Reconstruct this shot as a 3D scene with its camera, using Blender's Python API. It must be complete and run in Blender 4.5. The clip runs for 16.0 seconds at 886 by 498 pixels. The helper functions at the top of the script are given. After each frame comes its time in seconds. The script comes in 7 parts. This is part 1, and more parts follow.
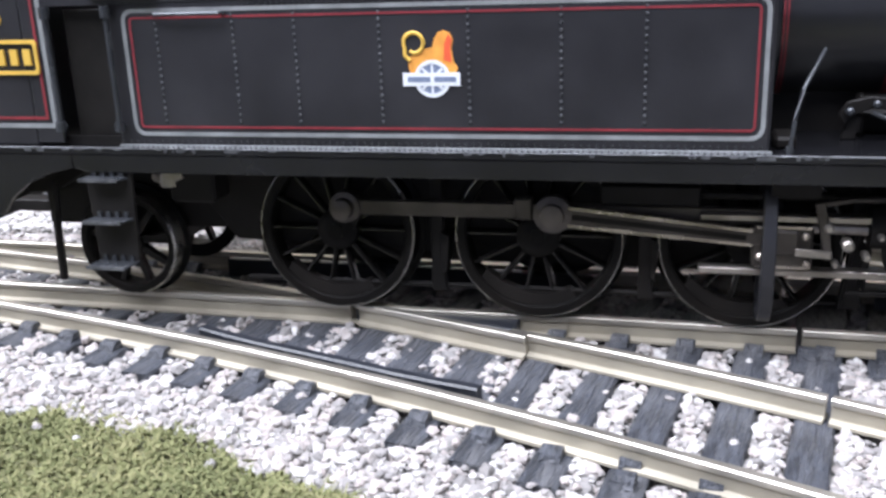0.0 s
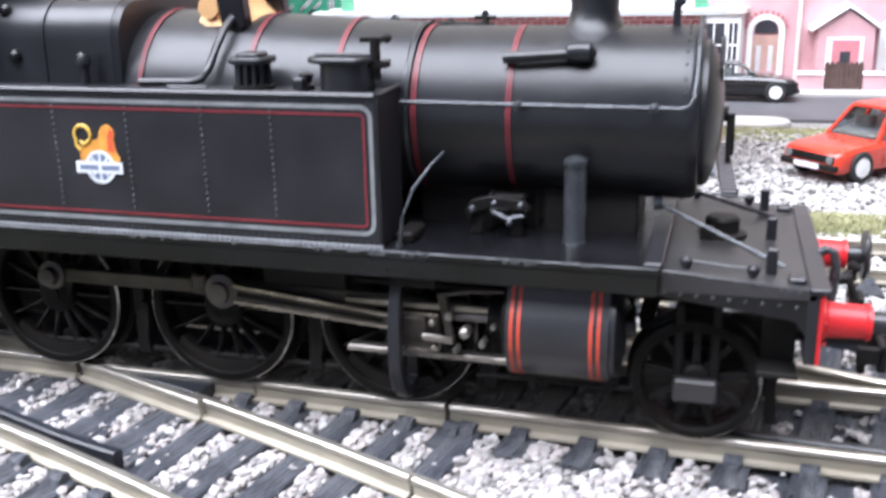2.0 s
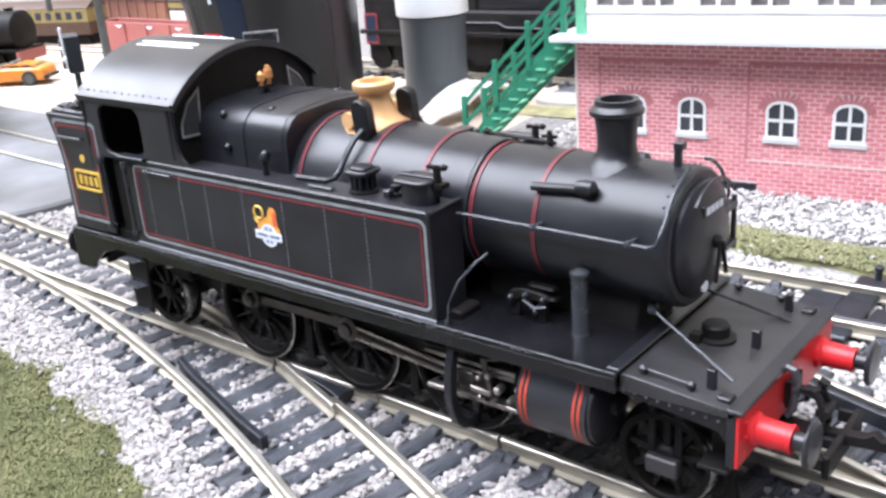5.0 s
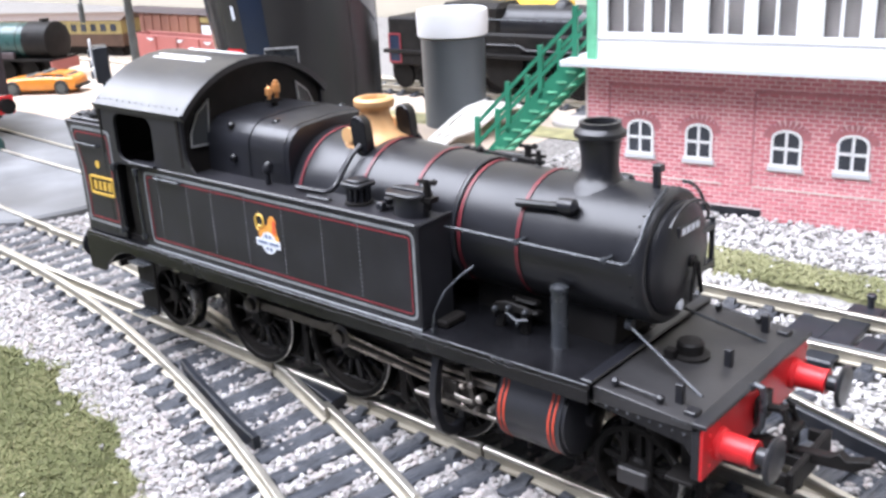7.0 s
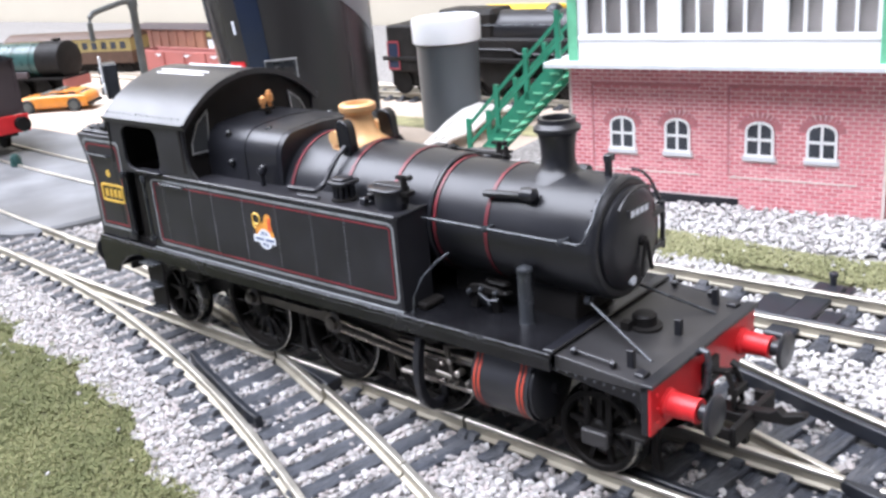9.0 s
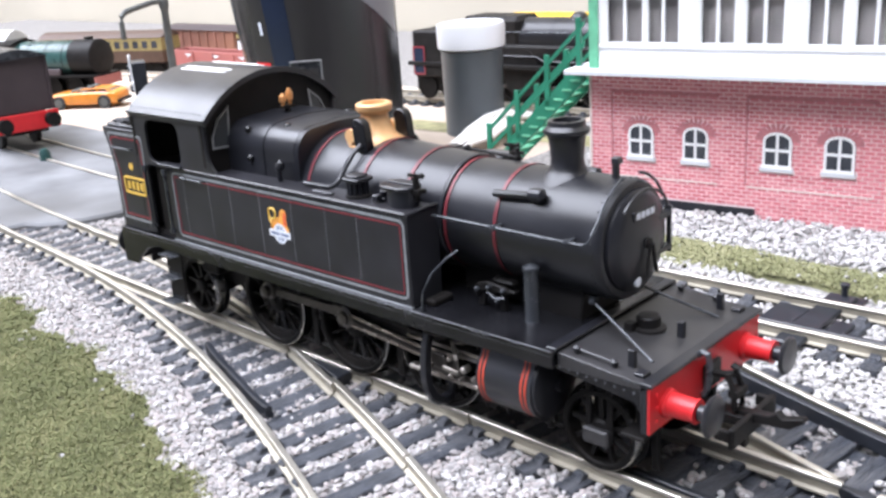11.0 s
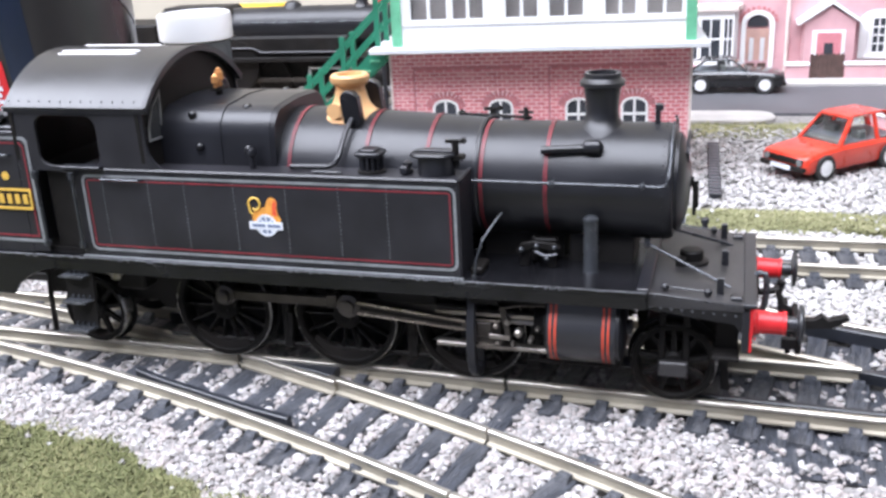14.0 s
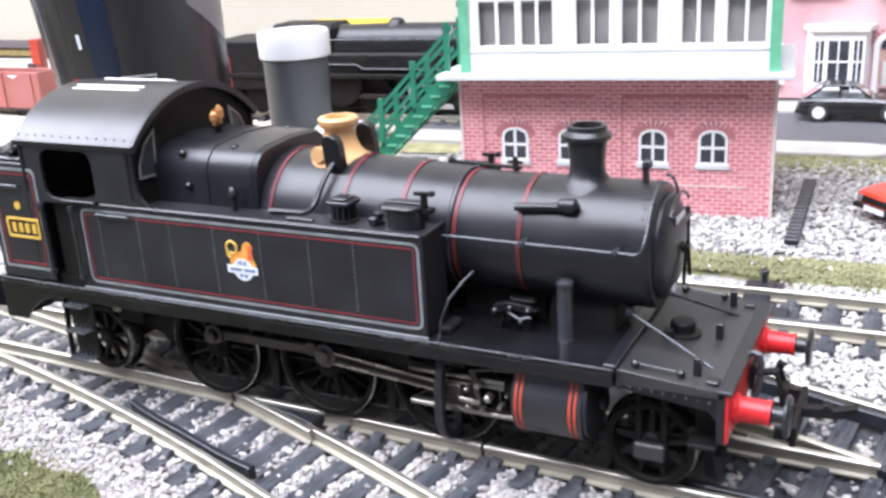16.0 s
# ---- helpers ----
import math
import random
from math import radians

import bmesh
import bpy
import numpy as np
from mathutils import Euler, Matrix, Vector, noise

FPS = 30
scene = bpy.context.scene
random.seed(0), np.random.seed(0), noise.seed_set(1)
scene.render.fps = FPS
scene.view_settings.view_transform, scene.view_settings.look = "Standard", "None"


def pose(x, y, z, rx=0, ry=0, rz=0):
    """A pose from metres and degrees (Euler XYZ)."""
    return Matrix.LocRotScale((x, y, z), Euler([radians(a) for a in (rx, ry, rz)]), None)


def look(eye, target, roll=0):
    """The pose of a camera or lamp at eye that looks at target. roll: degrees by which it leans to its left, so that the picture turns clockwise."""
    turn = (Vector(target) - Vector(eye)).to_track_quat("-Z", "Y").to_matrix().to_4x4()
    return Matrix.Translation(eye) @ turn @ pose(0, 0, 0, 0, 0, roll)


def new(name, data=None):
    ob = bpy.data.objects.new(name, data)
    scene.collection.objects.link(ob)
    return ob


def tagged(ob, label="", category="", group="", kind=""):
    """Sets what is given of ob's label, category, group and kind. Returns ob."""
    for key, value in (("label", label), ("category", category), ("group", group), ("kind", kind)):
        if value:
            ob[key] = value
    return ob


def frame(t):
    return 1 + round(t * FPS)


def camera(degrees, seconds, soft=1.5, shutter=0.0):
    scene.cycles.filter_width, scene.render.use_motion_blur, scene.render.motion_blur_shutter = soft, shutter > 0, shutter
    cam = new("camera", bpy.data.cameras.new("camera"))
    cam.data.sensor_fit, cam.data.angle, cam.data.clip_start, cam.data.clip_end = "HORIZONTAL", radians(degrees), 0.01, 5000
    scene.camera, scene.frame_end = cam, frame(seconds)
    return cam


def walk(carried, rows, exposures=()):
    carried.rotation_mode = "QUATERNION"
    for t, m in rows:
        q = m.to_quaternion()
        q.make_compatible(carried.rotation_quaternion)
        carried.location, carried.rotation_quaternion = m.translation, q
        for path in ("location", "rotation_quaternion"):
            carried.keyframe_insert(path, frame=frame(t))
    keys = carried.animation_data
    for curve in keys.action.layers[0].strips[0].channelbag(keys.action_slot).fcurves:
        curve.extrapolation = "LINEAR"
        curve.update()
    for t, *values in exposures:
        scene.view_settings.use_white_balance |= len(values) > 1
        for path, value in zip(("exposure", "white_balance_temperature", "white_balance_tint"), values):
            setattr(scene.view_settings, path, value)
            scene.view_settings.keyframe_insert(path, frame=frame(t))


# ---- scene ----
# camera path: seconds, place in millimetres, turn in degrees
MM = 0.001
cam = camera(49, 16.0, soft=2.85, shutter=0.35)
ROWS = [
    (0.0, 13.22, -109.93, 39.88, 72.56, 2.10, 13.36),
    (0.5, 17.16, -106.90, 38.69, 72.18, 2.12, 13.71),
    (1.0, 25.35, -105.47, 40.10, 72.35, 1.83, 14.42),
    (1.5, 38.24, -104.44, 41.16, 72.68, 1.22, 15.31),
    (2.0, 54.30, -105.58, 48.47, 73.22, 1.06, 16.07),
    (2.5, 64.05, -103.93, 59.15, 73.41, 0.97, 20.56),
    (3.0, 79.47, -94.19, 59.68, 72.81, 1.14, 27.16),
    (3.5, 90.70, -98.71, 66.23, 71.17, 3.55, 31.63),
    (4.0, 97.68, -111.54, 78.30, 69.40, 3.65, 35.47),
    (6.5, 101.74, -101.71, 71.36, 70.10, 3.92, 39.97),
    (7.0, 107.17, -108.59, 76.22, 70.67, 2.74, 40.30),
    (7.5, 115.77, -118.48, 78.69, 71.49, 3.38, 39.18),
    (8.0, 114.81, -117.71, 76.93, 70.90, 4.03, 38.96),
    (10.5, 131.45, -113.35, 80.07, 71.58, 4.85, 43.28),
    (11.0, 124.51, -116.04, 77.29, 71.57, 3.68, 42.52),
    (11.5, 123.83, -117.53, 74.88, 71.30, 3.63, 39.92),
    (12.0, 115.18, -125.72, 79.84, 70.73, 3.02, 34.67),
    (12.5, 112.16, -130.67, 81.29, 70.70, 2.15, 31.45),
    (13.0, 89.54, -146.73, 87.39, 70.13, 2.55, 28.19),
    (13.5, 76.66, -156.12, 84.93, 70.17, 3.35, 23.12),
    (14.0, 60.19, -149.17, 74.33, 70.40, 2.67, 16.40),
    (14.5, 55.16, -149.84, 76.04, 70.32, 1.18, 15.21),
    (15.0, 61.44, -150.21, 77.42, 70.70, 2.45, 17.56),
    (15.5, 71.00, -140.92, 82.29, 71.30, 0.83, 22.42),
    (16.0, 83.69, -129.52, 77.88, 71.07, 3.25, 26.33),
]
walk(cam, [(t, pose(x * MM, y * MM, z * MM, rx, ry, rz)) for t, x, y, z, rx, ry, rz in ROWS],
     exposures=[(0.0, 0.03), (1.5, 0.03), (2.0, 0.13), (2.5, 0.3), (3.2, 0.2), (4.2, 0.06), (6.5, 0.12), (7.5, 0.02), (11.0, -0.03), (12.0, 0.0), (13.0, -0.08), (14.5, -0.02), (16.0, 0.05)])

# ---- world and light ----
world = bpy.data.worlds.new("sky")
scene.world = world
world.use_nodes = True
wn = world.node_tree
sky = wn.nodes.new("ShaderNodeTexSky")
sky.sky_type, sky.sun_disc = "NISHITA", False
sky.sun_elevation, sky.sun_rotation = radians(38), radians(200)
wn.nodes["Background"].inputs[1].default_value = 0.10
wn.links.new(sky.outputs[0], wn.nodes["Background"].inputs[0])


def area(name, place, target, w, h, watts, colour=(1, 1, 1)):
    lamp = bpy.data.lights.new(name, "AREA")
    lamp.shape, lamp.size, lamp.size_y, lamp.energy, lamp.color = "RECTANGLE", w, h, watts, colour
    ob = new(name, lamp)
    ob.matrix_world = look(place, target)
    return ob


# daylight in the rooflight of the room
DAY = (0.91, 0.94, 1.075)
area("rooflight", (-1.03, -0.58, 1.44), (-1.03, -0.58, 0.0), 3.4, 1.3, 189, DAY).matrix_world = pose(-1.03, -0.58, 1.44)
scene.view_settings.exposure = 0.0


# ---- materials ----
def material(name, colour, rough=0.5, metal=0.0, vary=0.18, grain=260.0, bump=0.15, fine=1800.0, dirt=None, dirt_amount=0.0, island=False, spec=0.5, coat=0.0, palette=None, stretch=None, rough_vary=0.12, patch=0.3, depth=0.0002):
    m = bpy.data.materials.new(name)
    m.use_nodes = True
    t = m.node_tree
    b = t.nodes["Principled BSDF"]
    b.inputs["Metallic"].default_value = metal
    b.inputs["Specular IOR Level"].default_value = spec
    b.inputs["Coat Weight"].default_value = coat
    tc = t.nodes.new("ShaderNodeTexCoord")
    vec = tc.outputs["Object"]
    if stretch:
        mp = t.nodes.new("ShaderNodeMapping")
        mp.inputs["Scale"].default_value = stretch
        t.links.new(vec, mp.inputs[0])
        vec = mp.outputs[0]
    n1 = t.nodes.new("ShaderNodeTexNoise")
    n1.inputs["Scale"].default_value, n1.inputs["Detail"].default_value = grain, 5
    n2 = t.nodes.new("ShaderNodeTexNoise")
    n2.inputs["Scale"].default_value, n2.inputs["Detail"].default_value = fine, 3
    t.links.new(vec, n1.inputs["Vector"])
    t.links.new(vec, n2.inputs["Vector"])
    ramp = t.nodes.new("ShaderNodeValToRGB")
    if palette:
        while len(ramp.color_ramp.elements) < len(palette):
            ramp.color_ramp.elements.new(0.5)
        for i, c in enumerate(palette):
            e = ramp.color_ramp.elements[i]
            e.position, e.color = i / (len(palette) - 1), (*c, 1)
    else:
        ramp.color_ramp.elements[0].position, ramp.color_ramp.elements[1].position = 0.3, 0.7
        ramp.color_ramp.elements[0].color = (*[c * (1 - vary) for c in colour], 1)
        ramp.color_ramp.elements[1].color = (*[min(1, c * (1 + vary)) for c in colour], 1)
    if island:
        g = t.nodes.new("ShaderNodeNewGeometry")
        mix = t.nodes.new("ShaderNodeMath")
        mix.operation = "MULTIPLY_ADD"
        mix.inputs[1].default_value, mix.inputs[2].default_value = 1.15 - patch, (0.3 - patch) * 0.25
        add = t.nodes.new("ShaderNodeMath")
        add.operation = "MULTIPLY_ADD"
        add.inputs[1].default_value = patch
        t.links.new(g.outputs["Random Per Island"], mix.inputs[0])
        t.links.new(n1.outputs["Fac"], add.inputs[0])
        t.links.new(mix.outputs[0], add.inputs[2])
        t.links.new(add.outputs[0], ramp.inputs[0])
    else:
        t.links.new(n1.outputs["Fac"], ramp.inputs[0])
    out = ramp.outputs[0]
    if dirt:
        n3 = t.nodes.new("ShaderNodeTexNoise")
        n3.inputs["Scale"].default_value, n3.inputs["Detail"].default_value = grain * 0.35, 6
        t.links.new(vec, n3.inputs["Vector"])
        r3 = t.nodes.new("ShaderNodeValToRGB")
        r3.color_ramp.elements[0].position, r3.color_ramp.elements[1].position = 0.5, 0.72
        r3.color_ramp.elements[1].color = (dirt_amount, dirt_amount, dirt_amount, 1)
        t.links.new(n3.outputs["Fac"], r3.inputs[0])
        mx = t.nodes.new("ShaderNodeMix")
        mx.data_type = "RGBA"
        mx.inputs["B"].default_value = (*dirt, 1)
        t.links.new(r3.outputs[0], mx.inputs["Factor"])
        t.links.new(out, mx.inputs["A"])
        out = mx.outputs["Result"]
    t.links.new(out, b.inputs["Base Color"])
    rr = t.nodes.new("ShaderNodeMapRange")
    rr.inputs["To Min"].default_value, rr.inputs["To Max"].default_value = max(0.02, rough - rough_vary), min(1, rough + rough_vary)
    t.links.new(n1.outputs["Fac"], rr.inputs[0])
    t.links.new(rr.outputs[0], b.inputs["Roughness"])
    if bump:
        bp = t.nodes.new("ShaderNodeBump")
        bp.inputs["Strength"].default_value, bp.inputs["Distance"].default_value = bump, depth
        t.links.new(n2.outputs["Fac"], bp.inputs["Height"])
        t.links.new(bp.outputs[0], b.inputs["Normal"])
    return m


def glass(name, tint=(0.9, 0.95, 0.95), rough=0.05):
    m = bpy.data.materials.new(name)
    m.use_nodes = True
    b = m.node_tree.nodes["Principled BSDF"]
    b.inputs["Base Color"].default_value = (*tint, 1)
    b.inputs["Roughness"].default_value = rough
    b.inputs["Transmission Weight"].default_value = 1.0
    b.inputs["IOR"].default_value = 1.2
    return m


BLACK = material("satin_black_paint", (0.0128, 0.0132, 0.0165), 0.34, vary=0.3, grain=120, bump=0.08, fine=2500, dirt=(0.022, 0.022, 0.025), dirt_amount=0.4, rough_vary=0.1, spec=0.5)
BLACK_FLAT = material("matt_black_plastic", (0.0125, 0.0115, 0.011), 0.5, vary=0.35, grain=200, bump=0.15, fine=2500, dirt=(0.024, 0.02, 0.017), dirt_amount=0.45, spec=0.14)
PLATE_BLACK = material("glossy_black_plate", (0.0075, 0.0075, 0.0088), 0.24, vary=0.3, grain=140, bump=0.06, dirt=(0.014, 0.0138, 0.015), dirt_amount=0.4, spec=0.4)
TANK = material("satin_black_tank_paint", (0.0205, 0.0203, 0.0235), 0.38, vary=0.3, grain=120, bump=0.08, fine=2500, dirt=(0.029, 0.029, 0.031), dirt_amount=0.4, rough_vary=0.08, spec=0.34)
ROOF_BLACK = material("dusty_satin_roof_black", (0.0175, 0.0178, 0.0205), 0.33, vary=0.25, grain=140, bump=0.06, dirt=(0.030, 0.030, 0.033), dirt_amount=0.45, spec=0.6)
SMOKEBOX = material("smokebox_black", (0.0115, 0.0118, 0.0145), 0.36, vary=0.25, grain=150, bump=0.08, dirt=(0.019, 0.019, 0.021), dirt_amount=0.4, spec=0.5)
PLATFORM = material("dusty_black_plate", (0.030, 0.029, 0.030), 0.42, vary=0.3, grain=140, bump=0.12, dirt=(0.055, 0.052, 0.05), dirt_amount=0.55, spec=0.45)
TIN = material("white_grey_lining", (0.20, 0.21, 0.215), 0.5, vary=0.2, grain=400)
RED_LINE = material("red_lining", (0.19, 0.020, 0.028), 0.5, vary=0.2, grain=400)
ORANGE_LINE = material("orange_red_lining", (0.44, 0.052, 0.026), 0.5, vary=0.15)
BUFFER_RED = material("buffer_beam_red", (0.62, 0.02, 0.025), 0.42, vary=0.12, bump=0.05)
BRASS = material("painted_brass", (0.70, 0.41, 0.19), 0.36, metal=0.12, vary=0.14, grain=200, dirt=(0.50, 0.24, 0.09), dirt_amount=0.5)
COPPER = material("copper_orange", (0.70, 0.33, 0.12), 0.35, metal=0.3)
# rivet highlights put into a pale colour; also serves worn edges and chips
RIVET = material("pale_glint_and_wear", (0.085, 0.088, 0.095), 0.34, metal=0.25, vary=0.6, grain=600)
SPECTACLE = material("pale_grey_metal", (0.30, 0.30, 0.30), 0.35, metal=0.3, vary=0.3, grain=500)
WHEEL = material("satin_wheel_black", (0.0068, 0.0063, 0.006), 0.45, vary=0.3, grain=250, dirt=(0.013, 0.011, 0.009), dirt_amount=0.4, spec=0.1)
SPOKE_BLACK = material("worn_spoke_black", (0.013, 0.012, 0.0115), 0.24, vary=0.4, grain=250, dirt=(0.05, 0.045, 0.04), dirt_amount=0.35, spec=0.65)
STEEL = material("dull_steel", (0.34, 0.315, 0.285), 0.32, metal=0.8, vary=0.3, grain=300, dirt=(0.07, 0.055, 0.045), dirt_amount=0.55)
# the glint of rod edges, put into a brighter colour than ROD
ROD_EDGE = material("bright_edge_metal", (0.40, 0.36, 0.32), 0.26, metal=0.85, vary=0.3, grain=300, dirt=(0.08, 0.065, 0.05), dirt_amount=0.6)
ROD = material("blackened_rod", (0.072, 0.064, 0.058), 0.36, metal=0.6, vary=0.35, grain=250, dirt=(0.022, 0.018, 0.014), dirt_amount=0.6)
TYRE = material("blackened_tyre", (0.0068, 0.0064, 0.006), 0.45, spec=0.1, vary=0.3, grain=300, dirt=(0.014, 0.011, 0.009), dirt_amount=0.4)
TREAD = material("worn_tread_steel", (0.34, 0.33, 0.31), 0.25, metal=0.9, vary=0.4, grain=260, dirt=(0.07, 0.06, 0.05), dirt_amount=0.5)
GREYMETAL = material("grey_fittings", (0.05, 0.054, 0.06), 0.27, metal=0.4, vary=0.2)
GOLD = material("gold_transfer", (0.66, 0.42, 0.075), 0.5, vary=0.08)
TRANSFER_ORANGE = material("orange_transfer", (0.74, 0.32, 0.06), 0.5, vary=0.2, grain=900)
TRANSFER_RED = material("red_transfer", (0.70, 0.10, 0.04), 0.5, vary=0.1)
TRANSFER_WHITE = material("white_transfer", (0.70, 0.73, 0.78), 0.5, vary=0.08)
TRANSFER_SKY = material("pale_blue_paint", (0.42, 0.53, 0.70), 0.5, vary=0.15, grain=90)
TRANSFER_PINK = material("pale_red_paint", (0.62, 0.30, 0.33), 0.5, vary=0.2, grain=90)
TRANSFER_BLUE = material("blue_grey_transfer", (0.16, 0.20, 0.30), 0.5, vary=0.08)
RAIL = material("nickel_rail", (0.60, 0.57, 0.50), 0.38, metal=0.88, vary=0.14, grain=90, bump=0.05, dirt=(0.25, 0.225, 0.175), dirt_amount=0.55)
RAIL_SIDE = material("tarnished_rail_side", (0.36, 0.33, 0.265), 0.5, metal=0.35, vary=0.2, grain=120, bump=0.1, dirt=(0.22, 0.19, 0.14), dirt_amount=0.6)
SLEEPER = material("black_plastic_sleeper", (0.046, 0.050, 0.060), 0.45, vary=0.45, grain=420, bump=1.0, fine=700, stretch=(4, 0.6, 4), depth=0.0007, dirt=(0.15, 0.15, 0.155), dirt_amount=0.45)
CHECK = material("black_check_rail", (0.016, 0.018, 0.023), 0.35, vary=0.25, bump=0.1)
STONE = material("ballast_stone", (0.5, 0.5, 0.5), 0.85, island=True, grain=900, bump=0.6, fine=2500, depth=0.0004, palette=[(0.10, 0.095, 0.09), (0.21, 0.20, 0.195), (0.285, 0.268, 0.26), (0.36, 0.318, 0.30), (0.36, 0.345, 0.335), (0.49, 0.48, 0.47)])
# paler chips, brightened further in colour to stand in for stronger light behind
STONE_PALE = material("pale_stone_chippings", (0.5, 0.5, 0.5), 0.85, island=True, grain=900, bump=0.6, fine=2500, depth=0.0004, palette=[(0.15, 0.145, 0.13), (0.27, 0.262, 0.25), (0.385, 0.372, 0.36), (0.44, 0.41, 0.39), (0.46, 0.45, 0.44), (0.60, 0.59, 0.58)])
BED = material("ballast_bed", (0.22, 0.21, 0.20), 0.9, vary=0.5, grain=700, bump=0.8, fine=1400)
GRASS = material("grass_scatter", (0.1, 0.1, 0.02), 0.95, island=True, patch=0.75, grain=75, bump=0.5, fine=2500, palette=[(0.062, 0.068, 0.030), (0.105, 0.116, 0.046), (0.150, 0.157, 0.066), (0.225, 0.216, 0.105), (0.155, 0.128, 0.075)])
GRASS_PALE = material("pale_grass_scatter", (0.1, 0.1, 0.02), 0.95, island=True, patch=0.75, grain=60, bump=0.5, fine=2500, palette=[(0.13, 0.14, 0.065), (0.20, 0.207, 0.098), (0.265, 0.262, 0.135), (0.345, 0.33, 0.19), (0.30, 0.27, 0.18)])
TURF = material("turf_base", (0.108, 0.107, 0.05), 0.95, vary=0.5, grain=420, bump=0.9, fine=1300)
VERGE = material("pale_olive_verge", (0.27, 0.255, 0.135), 0.95, vary=0.35, grain=160, bump=0.8, fine=1300)
ASPHALT = material("grey_model_road", (0.095, 0.095, 0.102), 0.6, vary=0.12, grain=60, bump=0.12, fine=1500)
PAVE = material("pale_pavement_card", (0.42, 0.40, 0.38), 0.8, vary=0.16, grain=80, dirt=(0.30, 0.28, 0.25), dirt_amount=0.4)
CONCRETE = material("pale_grey_yard", (0.14, 0.143, 0.148), 0.7, vary=0.42, grain=38, bump=0.25, fine=600, dirt=(0.085, 0.083, 0.08), dirt_amount=0.85)
SAND = material("pinkish_sand_yard", (0.46, 0.38, 0.305), 0.9, vary=0.25, grain=25, bump=0.4, fine=700, dirt=(0.58, 0.54, 0.49), dirt_amount=0.7)
BOARD = material("plywood_board", (0.45, 0.40, 0.33), 0.8, vary=0.15, grain=30)
WALLPAINT = material("cream_wall_paint", (0.46, 0.42, 0.34), 0.85, vary=0.07, grain=6, bump=0.05, fine=300, dirt=(0.40, 0.36, 0.29), dirt_amount=0.3)
WALLDARK = material("unseen_dark_wall", (0.125, 0.135, 0.165), 0.8, vary=0.08, grain=6, bump=0.05, fine=300)
CEILPAINT = material("white_ceiling_paint", (0.82, 0.81, 0.78), 0.9, vary=0.03, grain=4)
CARPET = material("dark_grey_carpet", (0.07, 0.07, 0.078), 0.95, vary=0.3, grain=80, bump=0.6, fine=500)
BRICK = material("pink_printed_brick", (0.55, 0.20, 0.20), 0.8, island=True, grain=500, bump=0.1, palette=[(0.53, 0.15, 0.175), (0.61, 0.19, 0.215), (0.67, 0.23, 0.255), (0.72, 0.30, 0.32)])
BRICK_PIECE = material("pink_printed_brick_piece", (0.64, 0.205, 0.23), 0.8, vary=0.22, grain=500, bump=0.1)
MORTAR = material("pale_pink_mortar", (0.86, 0.68, 0.67), 0.85, vary=0.1, grain=300)
BRICK_DARK = material("dull_brick_border", (0.50, 0.19, 0.205), 0.8, vary=0.15, grain=500)
WHITECARD = material("white_card", (0.83, 0.83, 0.82), 0.7, vary=0.03, grain=60, bump=0.04)
GREYCARD = material("pale_grey_card", (0.60, 0.61, 0.62), 0.75, vary=0.06, grain=80)
CARD_EDGE = material("raw_card_edge", (0.72, 0.62, 0.57), 0.8, vary=0.1)
GREEN = material("signal_box_green", (0.017, 0.175, 0.10), 0.5, vary=0.15, grain=200)
# the same green, made paler for faces that catch the light
GREEN_LIT = material("pale_lit_green", (0.13, 0.42, 0.25), 0.6, vary=0.2)
PANE = material("dark_window_pane", (0.05, 0.055, 0.065), 0.18, vary=0.4, grain=60, bump=0.0)
PANE_DARK = material("dark_cab_glass", (0.04, 0.042, 0.044), 0.22, vary=0.3, grain=60, bump=0.0)
CAR_PANE = glass("clear_car_glazing", (0.93, 0.95, 0.95), 0.03)
PANE_CLEAR = glass("cabin_glazing", (0.75, 0.78, 0.8), 0.06)
BUFFER_RED_DULL = material("brick_red_paint", (0.33, 0.105, 0.09), 0.7, vary=0.15, grain=60, dirt=(0.38, 0.17, 0.15), dirt_amount=0.4)
INTERIOR = material("brown_printed_interior", (0.30, 0.265, 0.245), 0.6, vary=0.4, grain=50)
PINK = material("pink_rendered_card", (0.60, 0.355, 0.375), 0.8, vary=0.12, grain=90, dirt=(0.66, 0.43, 0.44), dirt_amount=0.6)
PINKDOOR = material("pink_door", (0.62, 0.23, 0.26), 0.7, vary=0.1)
TANDOOR = material("tan_door", (0.48, 0.30, 0.25), 0.7, vary=0.15)
CAR_RED = material("red_car_paint", (0.62, 0.045, 0.022), 0.3, vary=0.1, coat=0.4)
CAR_BLACK = material("black_car_paint", (0.012, 0.012, 0.013), 0.25, vary=0.2, coat=0.5)
CAR_ORANGE = material("orange_car_paint", (0.62, 0.22, 0.02), 0.35, vary=0.1, coat=0.4)
CAR_GLASS = material("pale_car_window", (0.17, 0.18, 0.18), 0.12, vary=0.25, grain=150, bump=0)
RUBBER = material("tyre_rubber", (0.02, 0.02, 0.02), 0.7, vary=0.2)
SILVER = material("silver_wheel", (0.80, 0.80, 0.80), 0.35, metal=0.1, vary=0.1)
POT = material("glossy_black_plastic", (0.019, 0.018, 0.018), 0.27, vary=0.4, grain=25, bump=0.0, stretch=(1, 1, 0.12), dirt=(0.032, 0.029, 0.028), dirt_amount=0.6)
POT_GREY = material("pale_grey_patch", (0.19, 0.19, 0.205), 0.4, vary=0.15, grain=30, bump=0.0)
POT_BLUE = material("glossy_dark_blue_plastic", (0.012, 0.02, 0.042), 0.2, vary=0.3, grain=25, bump=0.0)
